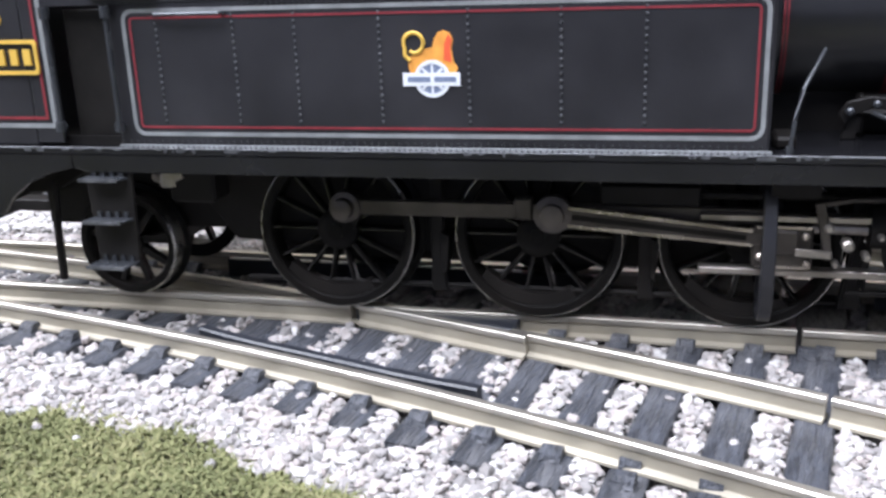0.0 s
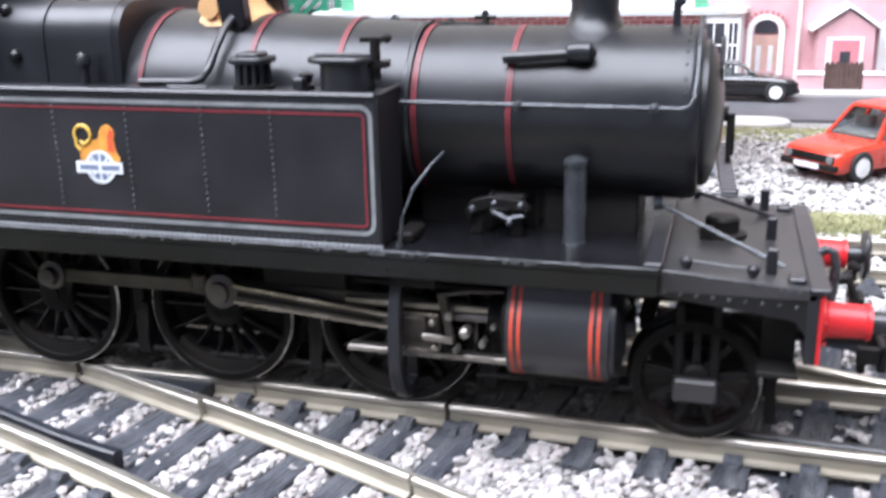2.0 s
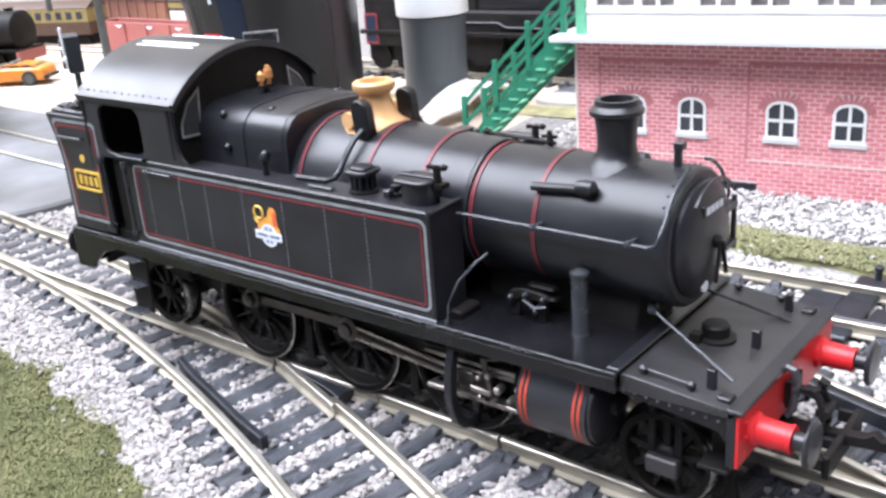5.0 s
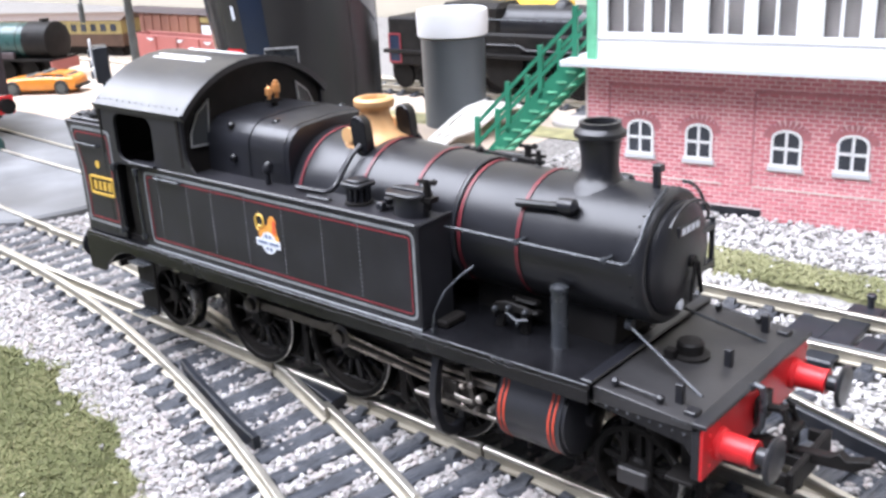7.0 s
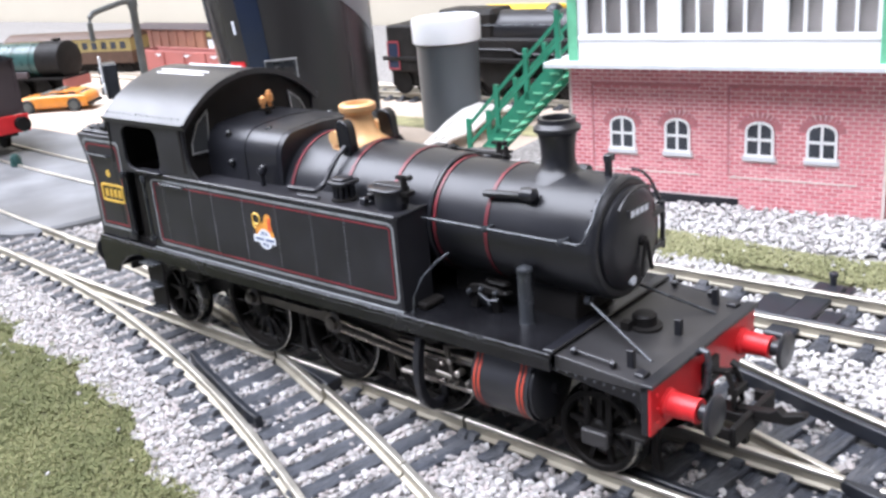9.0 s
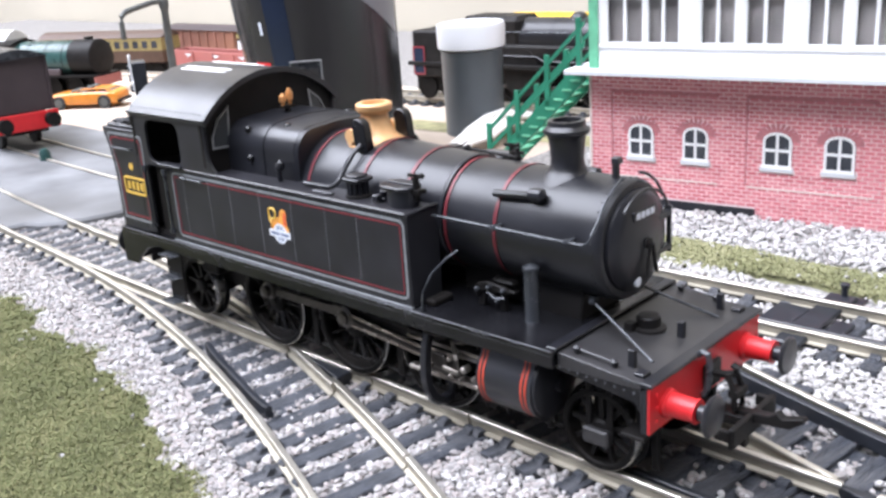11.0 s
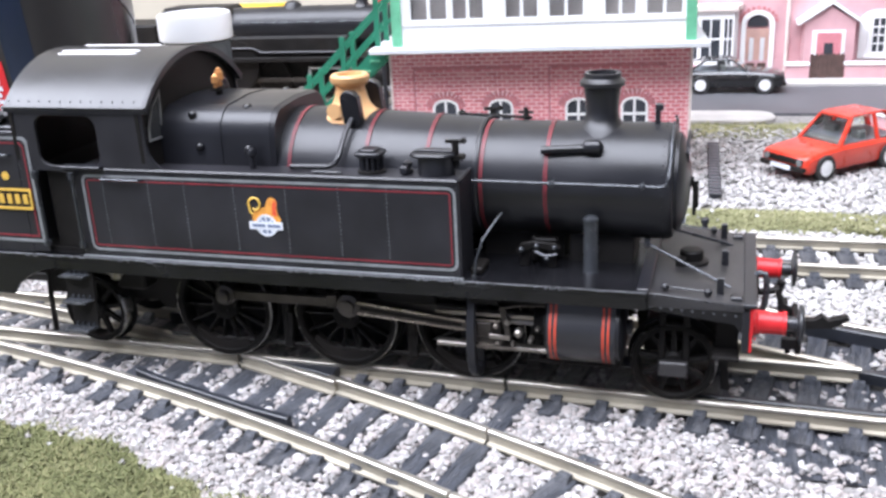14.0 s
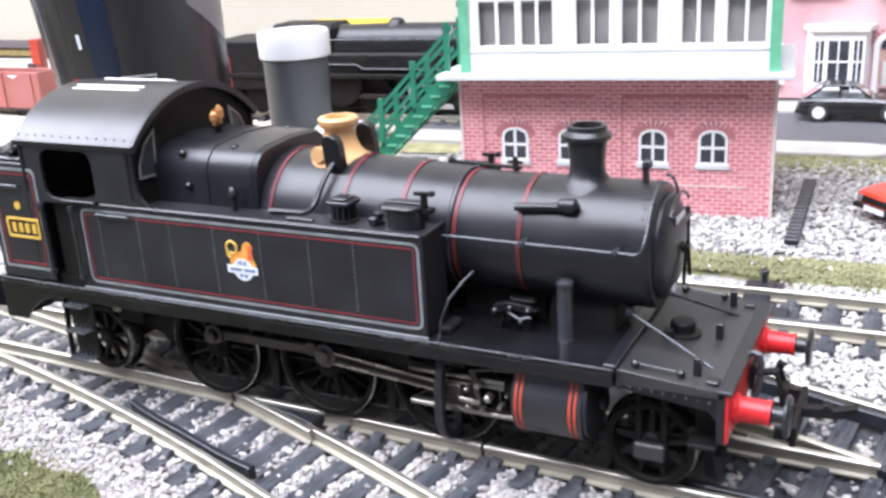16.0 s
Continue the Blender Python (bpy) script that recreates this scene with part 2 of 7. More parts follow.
CANISTER = material("grey_plastic", (0.085, 0.098, 0.108), 0.4, vary=0.08, grain=40, bump=0.03)
LID = material("white_plastic_lid", (0.80, 0.81, 0.82), 0.4, vary=0.02, grain=40, bump=0.02)
STRING = material("white_string", (0.78, 0.76, 0.72), 0.9, vary=0.1, grain=900, bump=0.6)
GATE_BROWN = material("dark_brown_gate", (0.085, 0.05, 0.042), 0.7, vary=0.3, grain=300)
MAROON = material("dull_maroon", (0.20, 0.085, 0.06), 0.6, vary=0.25, grain=60, dirt=(0.27, 0.13, 0.07), dirt_amount=0.5)
BROWN = material("dark_brown_stock", (0.048, 0.034, 0.036), 0.6, vary=0.2, grain=80)
COACH_CREAM = material("cream_stock", (0.25, 0.195, 0.075), 0.5, vary=0.2)
COACH_BROWN = material("chocolate_stock", (0.075, 0.042, 0.028), 0.5, vary=0.2)
STOCK_GREEN = material("dark_green_stock", (0.022, 0.062, 0.056), 0.3, vary=0.15)
ROOF_GREY = material("white_grey_roof", (0.62, 0.62, 0.60), 0.6, vary=0.1)
YELLOW = material("yellow_plastic", (0.80, 0.50, 0.02), 0.5, vary=0.06)
CRANE = material("grey_green_iron", (0.075, 0.08, 0.075), 0.6, vary=0.2)
COAL = material("coal", (0.02, 0.02, 0.022), 0.45, vary=0.5, grain=700, bump=0.8, fine=1200)


# ---- geometry helpers, all in millimetres ----
class Geo:
    def __init__(self):
        self.v, self.f = [], []

    def add(self, verts, faces, turn=None):
        n = len(self.v)
        if turn is not None:
            verts = [tuple(turn @ Vector(p)) for p in verts]
        self.v += [tuple(p) for p in verts]
        self.f += [tuple(i + n for i in f) for f in faces]
        return self

    def box(self, x0, x1, y0, y1, z0, z1, turn=None):
        v = [(x, y, z) for x in (x0, x1) for y in (y0, y1) for z in (z0, z1)]
        return self.add(v, [(0, 1, 3, 2), (4, 6, 7, 5), (0, 4, 5, 1), (2, 3, 7, 6), (0, 2, 6, 4), (1, 5, 7, 3)], turn)

    def prism(self, poly, axis, a, b, turn=None):
        """poly: points in the two other axes, in the order x, y, z."""
        n = len(poly)

        def at(p, c):
            q = list(p)
            q.insert("xyz".index(axis), c)
            return tuple(q)
        v = [at(p, a) for p in poly] + [at(p, b) for p in poly]
        f = [tuple(range(n))[::-1], tuple(range(n, 2 * n))] + [(i, (i + 1) % n, n + (i + 1) % n, n + i) for i in range(n)]
        return self.add(v, f, turn)

    def lathe(self, profile, centre, axis="z", n=28, close=True):
        """profile: (radius, height) pairs along the axis."""
        v, f = [], []
        for r, h in profile:
            for i in range(n):
                a = 2 * math.pi * i / n
                c, s = r * math.cos(a), r * math.sin(a)
                p = {"z": (c, s, h), "x": (h, c, s), "y": (s, h, c)}[axis]
                v.append(tuple(p[k] + centre[k] for k in range(3)))
        for j in range(len(profile) - 1):
            for i in range(n):
                k = (i + 1) % n
                f.append((j * n + i, j * n + k, (j + 1) * n + k, (j + 1) * n + i))
        if close:
            f.append(tuple(range(n))[::-1])
            m = (len(profile) - 1) * n
            f.append(tuple(range(m, m + n)))
        return self.add(v, f)

    def cyl(self, centre, r, h, axis="z", n=20):
        return self.lathe([(r, 0), (r, h)], centre, axis, n)

    def tube(self, pts, r, n=8):
        pts = [Vector(p) for p in pts]
        v, f = [], []
        up = Vector((0.13, 0.31, 0.94))
        for i, p in enumerate(pts):
            d = (pts[min(i + 1, len(pts) - 1)] - pts[max(i - 1, 0)]).normalized()
            a = d.cross(up)
            if a.length < 0.05:
                a = d.cross(Vector((1, 0, 0)))
            a.normalize()
            b = d.cross(a)
            for k in range(n):
                t = 2 * math.pi * k / n
                v.append(tuple(p + r * (math.cos(t) * a + math.sin(t) * b)))
        for j in range(len(pts) - 1):
            for k in range(n):
                m = (k + 1) % n
                f.append((j * n + k, j * n + m, (j + 1) * n + m, (j + 1) * n + k))
        f += [tuple(range(n))[::-1], tuple(range((len(pts) - 1) * n, len(pts) * n))]
        return self.add(v, f)

    def sweep(self, profile, path):
        """profile: (across, up) points; path: (x, y, z, nx, ny) with the unit normal to the way."""
        n = len(profile)
        v = [(x + nx * a, y + ny * a, z + u) for x, y, z, nx, ny in path for a, u in profile]
        f = [(j * n + i, j * n + (i + 1) % n, (j + 1) * n + (i + 1) % n, (j + 1) * n + i) for j in range(len(path) - 1) for i in range(n)]
        f += [tuple(range(n))[::-1], tuple(range((len(path) - 1) * n, len(path) * n))]
        return self.add(v, f)

    def plate(self, outer, hole, axis, a, b):
        """A plate of thickness a..b with one hole; both outlines have the same number of points."""
        n = len(outer)

        def at(p, c):
            q = list(p)
            q.insert("xyz".index(axis), c)
            return tuple(q)
        v = [at(p, c) for c in (a, b) for p in list(outer) + list(hole)]
        f = []
        for i in range(n):
            k = (i + 1) % n
            f += [(i, k, n + k, n + i), (2 * n + i, 3 * n + i, 3 * n + k, 2 * n + k), (i, 2 * n + i, 2 * n + k, k), (n + i, n + k, 3 * n + k, 3 * n + i)]
        return self.add(v, f)


def mesh_of(name, geo, mat, bevel=0.0, smooth=35):
    me = bpy.data.meshes.new(name)
    me.from_pydata([(x * MM, y * MM, z * MM) for x, y, z in geo.v], [], geo.f)
    bm = bmesh.new()
    bm.from_mesh(me)
    bmesh.ops.recalc_face_normals(bm, faces=bm.faces)
    if bevel:
        edges = [e for e in bm.edges if len(e.link_faces) == 2 and e.calc_face_angle(0) > 0.6]
        bmesh.ops.bevel(bm, geom=edges, offset=bevel * MM, segments=1, profile=0.7, affect="EDGES", clamp_overlap=True)
    bm.to_mesh(me)
    bm.free()
    me.materials.append(mat)
    if smooth:
        me.polygons.foreach_set("use_smooth", [True] * len(me.polygons))
        me.set_sharp_from_angle(angle=radians(smooth))
    return me


def part(name, geo, mat, parent, label="", bevel=0.0, smooth=35):
    ob = new(name, mesh_of(name, geo, mat, bevel, smooth))
    ob.parent = parent
    return tagged(ob, label)


def thing(name, label, category, place=(0, 0, 0), turn=0.0, group="", kind="", size=(1, 1, 1)):
    ob = new(name)
    ob.empty_display_size = 0.01
    ob.matrix_world = pose(place[0] * MM, place[1] * MM, place[2] * MM, 0, 0, turn) @ Matrix.Diagonal((*size, 1))
    return tagged(ob, label, category, group, kind)


def solo(name, geo, mat, label, category, bevel=0.0, smooth=35, kind="", group=""):
    return tagged(new(name, mesh_of(name, geo, mat, bevel, smooth)), label, category, group, kind)


def arc2(cx, cy, r, a0, a1, n):
    return [(cx + r * math.cos(radians(a0 + (a1 - a0) * i / n)), cy + r * math.sin(radians(a0 + (a1 - a0) * i / n))) for i in range(n + 1)]


def rounded(x0, x1, z0, z1, r, n=4):
    return arc2(x1 - r, z1 - r, r, 0, 90, n) + arc2(x0 + r, z1 - r, r, 90, 180, n) + arc2(x0 + r, z0 + r, r, 180, 270, n) + arc2(x1 - r, z0 + r, r, 270, 360, n)


# ---- the room and the board ----
RX0, RX1, RY0, RY1, RZ0, RZ1 = -2950, 1900, -1800, 470, -900, 1450
room = Geo().box(RX0 - 100, RX1 + 100, RY0 - 100, RY1 + 100, RZ0 - 60, RZ0)
solo("floor", room, CARPET, "dark grey carpet under the layout table", "floor", kind="structure")
solo("ceiling", Geo().plate([(RX0 - 100, RY0 - 100), (RX1 + 100, RY0 - 100), (RX1 + 100, RY1 + 100), (RX0 - 100, RY1 + 100)], [(-2740, -1240), (680, -1240), (680, 80), (-2740, 80)], "z", RZ1, RZ1 + 60), CEILPAINT, "white ceiling with a large rooflight opening", "ceiling", kind="structure")
solo("wall_north", Geo().box(RX0 - 100, RX1 + 100, RY1, RY1 + 100, RZ0, RZ1), WALLPAINT, "plain cream painted wall", "wall", kind="structure")
# unseen east and south walls, made dark to keep reflections in the black low
solo("wall_east", Geo().box(RX1, RX1 + 100, RY0, RY1, RZ0, RZ1), WALLDARK, "unseen dark blue-grey wall added to darken reflections", "wall", kind="structure")


solo("wall_south", Geo().box(RX0, RX1, RY0 - 100, RY0, RZ0, RZ1), WALLDARK, "unseen dark blue-grey wall added to darken reflections", "wall", kind="structure")
solo("wall_west", Geo().box(RX0 - 100, RX0, RY0, RY1, RZ0, RZ1), WALLPAINT, "plain cream painted wall", "wall", kind="structure")
BOX_AT, BOX_TURN, BOX_SIZE = (23.75, -9.54, 0.7), 7.39, (0.9025, 1, 0.985)
STREET_AT, STREET_TURN = (32.05, -7.3, -0.26), 4.4     # the terrace across the road
ROAD_TURN = 3.4


# ---- ground ----
rng = np.random.default_rng(7)
GZ = -4.0


def bend(x):
    """The sideways drift of the line behind the locomotive."""
    return (x + 110) ** 2 / 2200 if x < -110 else 0.0


def skew(x):
    """The straight line's slight slant against the locomotive."""
    return -0.5 - 0.025 * x


def div_near(x, r=430.0, side=-8.25):
    """The first turnout's curved way: near rail (r 430, -8.25) and far rail (r 446.5, 8.25)."""
    return skew(x) + (side - (x + 143) ** 2 / (2 * r) if x > -143 else side)


def edge_grass(x):
    """Where the ballast shoulder ends and the foreground turf begins."""
    wave = 1.2 * math.sin(x * 0.17) + 0.9 * math.sin(x * 0.41 + 1) + 0.6 * math.sin(x * 0.93)
    if x < -127:
        return div_near(x) + bend(x) - 19.5 + wave
    return float(np.interp(x, [-127, -90, -79, -55, -40, -25, -15, 3, 60, 160], [-25, -28, -31, -31.5, -34.5, -39, -42, -48.5, -72, -130])) + wave


def sheet(x0, x1, y0, y1, nx, ny, height):
    g = Geo()
    for j in range(ny + 1):
        for i in range(nx + 1):
            x, y = x0 + (x1 - x0) * i / nx, y0 + (y1 - y0) * j / ny
            g.v.append((x, y, height(x, y)))
    for j in range(ny):
        for i in range(nx):
            a = j * (nx + 1) + i
            g.f.append((a, a + 1, a + nx + 2, a + nx + 1))
    return g


def nz(x, y, s, k=0.0):
    return noise.noise((x * s, y * s, k))


solo("ground", sheet(-1140, 900, -110, 465, 100, 45, lambda x, y: GZ + 0.25 * nz(x, y, 0.05)), BED, "grey ballasted ground of the model railway board", "ground", kind="structure")
solo("crossing_base", sheet(58, 175, -24, 21, 60, 24, lambda x, y: -3.55 + 0.12 * nz(x, y, 0.5)), SLEEPER, "dark grey plastic base between the crossing sleepers", "track", kind="structure")
solo("table_plinth", Geo().box(-1080, 840, -60, 440, -900, -40), BOARD, "plain plywood plinth under the baseboard", "table", kind="structure")
solo("table_edge", Geo().box(-1140, 900, -112, 465, -40, GZ - 1.0), BOARD, "plywood baseboard carrying the layout", "table", kind="structure")

# ---- track ----
SLEEPERS = []      # centre x, y, turn in degrees, length, width
HEAD_PROFILE = [(0.55, -0.6), (0.55, -0.12), (0.4, 0.0), (-0.4, 0.0), (-0.55, -0.12), (-0.55, -0.6)]
RAIL_PROFILE = [(-1.0, -2.5), (1.0, -2.5), (1.0, -2.2), (0.32, -1.95), (0.32, -0.85), (0.53, -0.65), (0.53, -0.55), (-0.53, -0.55), (-0.53, -0.65), (-0.32, -0.85), (-0.32, -1.95), (-1.0, -2.2)]
CHECK_PROFILE = [(-0.62, -2.6), (0.62, -2.6), (0.62, -0.32), (0.42, -0.12), (-0.42, -0.12), (-0.62, -0.32)]


def path_of(fn, x0, x1, step=4.0, z=0.0):
    n = max(1, int(abs(x1 - x0) / step))
    out = []
    for i in range(n + 1):
        x = x0 + (x1 - x0) * i / n
        d = (fn(x + 0.5) - fn(x - 0.5))
        k = math.hypot(1, d)
        out.append((x, fn(x), z, -d / k, 1 / k))
    return out


def rail(parent, fn, x0, x1, name="rail", profile=RAIL_PROFILE, mat=RAIL, z=0.0):
    way = path_of(fn, x0, x1, z=z)
    if profile is not RAIL_PROFILE:
        return part(name, Geo().sweep(profile, way), mat, parent, smooth=30)
    web = part(name, Geo().sweep(profile, way), RAIL_SIDE, parent, smooth=30)
    part("rail_head", Geo().sweep(HEAD_PROFILE, way), mat, web, "bright rail head", smooth=30)
    return web


SLEEPER_MESHES = {}


def sleeper_mesh(length, chairs):
    key = (round(length), tuple(round(c) for c in chairs))
    if key not in SLEEPER_MESHES:
        g = Geo()
        h = length / 2
        g.prism([(-1.75, -4.0), (1.75, -4.0), (1.75, -2.75), (1.55, -2.55), (-1.55, -2.55), (-1.75, -2.75)], "y", -h, h)
        for c in key[1]:
            for s in (-1, 1):
                y = c + s * 1.5
                g.prism([(y - 0.95, -2.56), (y + 0.95, -2.56), (y + 0.7 - 0.15 * s, -1.85), (y + 0.4 - 0.3 * s, -1.55), (y - 0.4 - 0.3 * s, -1.55), (y - 0.7 - 0.15 * s, -1.85)], "x", -0.95, 0.95)
        SLEEPER_MESHES[key] = mesh_of("sleeper", g, SLEEPER, smooth=25)
    return SLEEPER_MESHES[key]


def sleeper(parent, x, y, turn, length, chairs, down=0.0):
    ob = new("sleeper", sleeper_mesh(length, chairs))
    ob.parent = parent
    ob.matrix_local = pose(x * MM, y * MM, -down * MM, 0, 0, turn)
    SLEEPERS.append((x, y, turn, length, 3.5))


# the turnout under the locomotive
t1 = thing("turnout", "nickel silver railway turnout with black plastic sleepers", "railway track")
nearf = lambda x: div_near(x) + bend(x)
farf = lambda x: 8.25 + skew(x) + bend(x)
straight = lambda x: -8.25 + skew(x)
closure = lambda x: div_near(x, 446.5, 8.25) + bend(x)
rail(t1, nearf, -420, 26)
rail(t1, farf, -420, 26)
rail(t1, lambda x: straight(x) + bend(x) + max(0, (-120 - x)) * 0.03, -138, -23.5)
rail(t1, lambda x: closure(x) - max(0, (-120 - x)) * 0.03, -138, -26)
rail(t1, closure, -3.5, 27)
rail(t1, straight, -8, 26)
# wing rails and the black frog between them
rail(t1, lambda x: straight(-22) - max(0, x + 22) * 0.34 - 0.2, -22.5, -1.6, "wing_rail")
rail(t1, lambda x: closure(-26) - 0.26 * (x + 26) if x < -18 else closure(-26) - 2.08 + 0.0 * x, -25.4, 2, "wing_rail")
part("frog", Geo().prism([(-23, -8.6), (-16, -8.0), (-3.3, -8.0), (-3.3, -13.0), (-8, -11.6), (-17, -9.6)], "z", -2.6, -0.5), CHECK, t1, "black plastic frog block", bevel=0.15)
rail(t1, lambda x: nearf(x) + 2.25 + 0.11 * max(0, abs(x + 21) - 10), -38, -4.2, "check_rail", CHECK_PROFILE, CHECK)
rail(t1, lambda x: farf(x) - 2.1 - 0.035 * max(0, abs(x + 20) - 14), -46, 6, "check_rail", CHECK_PROFILE, CHECK)
for i in range(16, 22):
    x = -148 + 6.75 * i
    lo, hi = nearf(x) + 2.6, closure(x) - 1.1
    part("web", Geo().prism([(x - 2.7, lo), (x + 2.5, lo), (x + 2.2, hi - 2.2), (x + 2.9, hi), (x - 2.2, hi), (x - 2.6, hi - 1.8)], "z", -3.4, -2.62 + 0.02 * (i % 2)), SLEEPER, t1, bevel=0.12)
part("web_edge", Geo().sweep([(-0.5, -3.4), (0.5, -3.4), (0.4, -2.5), (-0.4, -2.5)], path_of(lambda x: nearf(x) + 3.5, -41, -2.5)), SLEEPER, t1)
for i in range(27):
    x = -148 + 6.75 * i
    lo, hi = nearf(x) - 5.6, farf(x) + 5.6
    s = (div_near(x + 1) - div_near(x - 1)) / 2
    turn = math.degrees(math.atan(s)) * 0.45
    c = (lo + hi) / 2
    sleeper(t1, x, c, turn, hi - lo, [nearf(x) - c, farf(x) - c, straight(x) - c] if x > -8 else [nearf(x) - c, farf(x) - c])
for i in range(4):
    x = -156 - 7.6 * i
    sleeper(t1, x, bend(x) + skew(x), math.degrees(math.atan((bend(x + 1) - bend(x - 1)) / 2 - 0.025)), 28, [-8.25, 8.25])

# the curved way that leaves the turnout towards the viewer
curve = thing("curved_track", "curved nickel silver model railway track on black sleepers", "railway track")
rail(curve, lambda x: div_near(x), 26.5, 170)
rail(curve, lambda x: div_near(x, 446.5, 8.25), 27.5, 172)
for i in range(18):
    x = 37.2 + 7.4 * i
    s = (div_near(x + 1) - div_near(x - 1)) / 2
    a = math.atan(s)
    mid = (div_near(x) + div_near(x, 446.5, 8.25)) / 2
    sleeper(curve, x, mid, math.degrees(a), 28, [-8.25, 8.25], 0.14)

# the turnout ahead, laid the other way round
t2 = thing("turnout", "railway turnout with black check rails and dark sleepers", "railway track")
d2 = lambda x, r, side: skew(x) + (side + (x - 205) ** 2 / (2 * r) if x < 205 else side)
d2far = lambda x: d2(x, 430, 8.25)
d2near = lambda x: d2(x, 446.5, -8.25)
rail(t2, straight, 26.6, 330)
rail(t2, lambda x: 8.25 + skew(x), 26.6, 82)
rail(t2, d2far, 28, 330)
rail(t2, d2near, 29, 81)
rail(t2, lambda x: 8.25 + skew(x), 87, 190)
rail(t2, d2near, 91, 200)
part("frog", Geo().prism([(80, 6.2), (87, 6.2), (93, 5.6), (93, 2.6), (87, 3.8), (82, 5.2)], "z", -2.6, -0.5), CHECK, t2, "black plastic frog block", bevel=0.15)
rail(t2, lambda x: d2far(x) - 2.2 - 0.03 * max(0, abs(x - 84) - 20), 50, 116, "check_rail", CHECK_PROFILE, CHECK)
rail(t2, lambda x: straight(x) + 2.1 + 0.03 * max(0, abs(x - 84) - 20), 52, 116, "check_rail", CHECK_PROFILE, CHECK)
for i in range(24):
    x = 31.5 + 7.2 * i
    lo, hi = straight(x) - 5.6, d2far(x) + 5.6
    c = (lo + hi) / 2
    sleeper(t2, x, c, math.degrees(math.atan((d2far(x + 1) - d2far(x - 1)) / 2)) * 0.4, hi - lo, [straight(x) - c, d2far(x) - c, straight(x) + 16.5 - c], 0.07)

# the parallel line behind, with its tie bar
back = thing("railway_track", "straight model railway track with tie bar and black sleepers", "railway track")
bc = lambda x: 59.6 + 0.0303 * (x - 2.4) + (0.000226 * (x + 60) ** 2 if x < -60 else 0)
rail(back, lambda x: bc(x) - 8.25, -470, 420)
rail(back, lambda x: bc(x) + 8.25, -470, 420)
rail(back, lambda x: bc(x) - 8.25 + 1.9, 20, 74, "check_rail", CHECK_PROFILE, CHECK)
for i in range(77):
    x = -180 + 7.8 * i
    sleeper(back, x, bc(x), math.degrees(math.atan((bc(x + 1) - bc(x - 1)) / 2)), 28, [-8.25, 8.25])
part("tie_bar", Geo().box(51.7, 57.2, 48.7, 77.7, -2.5, -1.3), CHECK, back, "black plastic tie bar", bevel=0.3)
part("tie_bar_spring", Geo().box(44.7, 51.7, 54.7, 67.7, -2.6, -1.6).box(57.7, 61.7, 56.7, 64.7, -2.6, -1.7), CHECK, back, bevel=0.3)
part("lever", Geo().cyl((54.7, 76.9, -2.6), 0.7, 3.2, n=12).cyl((54.7, 76.9, 0.4), 0.95, 1.0, n=12).box(50.7, 58.7, 73.7, 79.7, -4.2, -2.2), CHECK, back, "small black point lever", bevel=0.1)

# the line further back that the second engine stands on
rear = thing("railway_track", "straight model railway track beside the stored engine", "railway track")
rl = lambda x: 229.6 + 0.061 * (x + 124.9)
rail(rear, lambda x: rl(x) - 6.9, -520, -40)
rail(rear, lambda x: rl(x) + 6.9, -520, -40)
for i in range(60):
    sleeper(rear, -510 + 7.8 * i, rl(-510 + 7.8 * i), 3.5, 24, [-6.9, 6.9])


# ---- ballast ----
def rocks(name, places, sizes, mat, label, category, flat=0.75, group="", crumb=False):
    """Crushed stones, one joined mesh: places (n, 3), sizes (n,)."""
    t = (1 + 5 ** 0.5) / 2
    base = np.array([(-1, t, 0), (1, t, 0), (-1, -t, 0), (1, -t, 0), (0, -1, t), (0, 1, t), (0, -1, -t), (0, 1, -t), (t, 0, -1), (t, 0, 1), (-t, 0, -1), (-t, 0, 1)]) / 1.9
    tri = np.array([(0, 11, 5), (0, 5, 1), (0, 1, 7), (0, 7, 10), (0, 10, 11), (1, 5, 9), (5, 11, 4), (11, 10, 2), (10, 7, 6), (7, 1, 8), (3, 9, 4), (3, 4, 2), (3, 2, 6), (3, 6, 8), (3, 8, 9), (4, 9, 5), (2, 4, 11), (6, 2, 10), (8, 6, 7), (9, 8, 1)])
    if crumb:
        base = np.array([(1, 0, 0), (-1, 0, 0), (0, 1, 0), (0, -1, 0), (0, 0, 1), (0, 0, -1)]) * 1.1
        tri = np.array([(0, 2, 4), (2, 1, 4), (1, 3, 4), (3, 0, 4), (2, 0, 5), (1, 2, 5), (3, 1, 5), (0, 3, 5)])
    n, m = len(places), len(base)
    v = base[None] * (1 + 0.3 * rng.uniform(-1, 1, (n, m, 1)))
    v = v * rng.uniform(0.65, 1.25, (n, 1, 3))
    q = rng.normal(size=(n, 4))
    q /= np.linalg.norm(q, axis=1)[:, None]
    w, x, y, z = q.T
    rot = np.stack([np.stack([1 - 2 * (y * y + z * z), 2 * (x * y - z * w), 2 * (x * z + y * w)], -1), np.stack([2 * (x * y + z * w), 1 - 2 * (x * x + z * z), 2 * (y * z - x * w)], -1), np.stack([2 * (x * z - y * w), 2 * (y * z + x * w), 1 - 2 * (x * x + y * y)], -1)], 1)
    v = np.einsum("nij,nkj->nki", rot, v) * (0.5 * sizes)[:, None, None]
    v[..., 2] *= flat
    v = (v + places[:, None]).reshape(-1, 3) * MM
    f = (tri[None] + m * np.arange(n)[:, None, None]).reshape(-1, 3)
    me = bpy.data.meshes.new(name)
    me.from_pydata(v.tolist(), [], f.tolist())
    me.materials.append(mat)
    return tagged(new(name, me), label, category, group, "stuff")


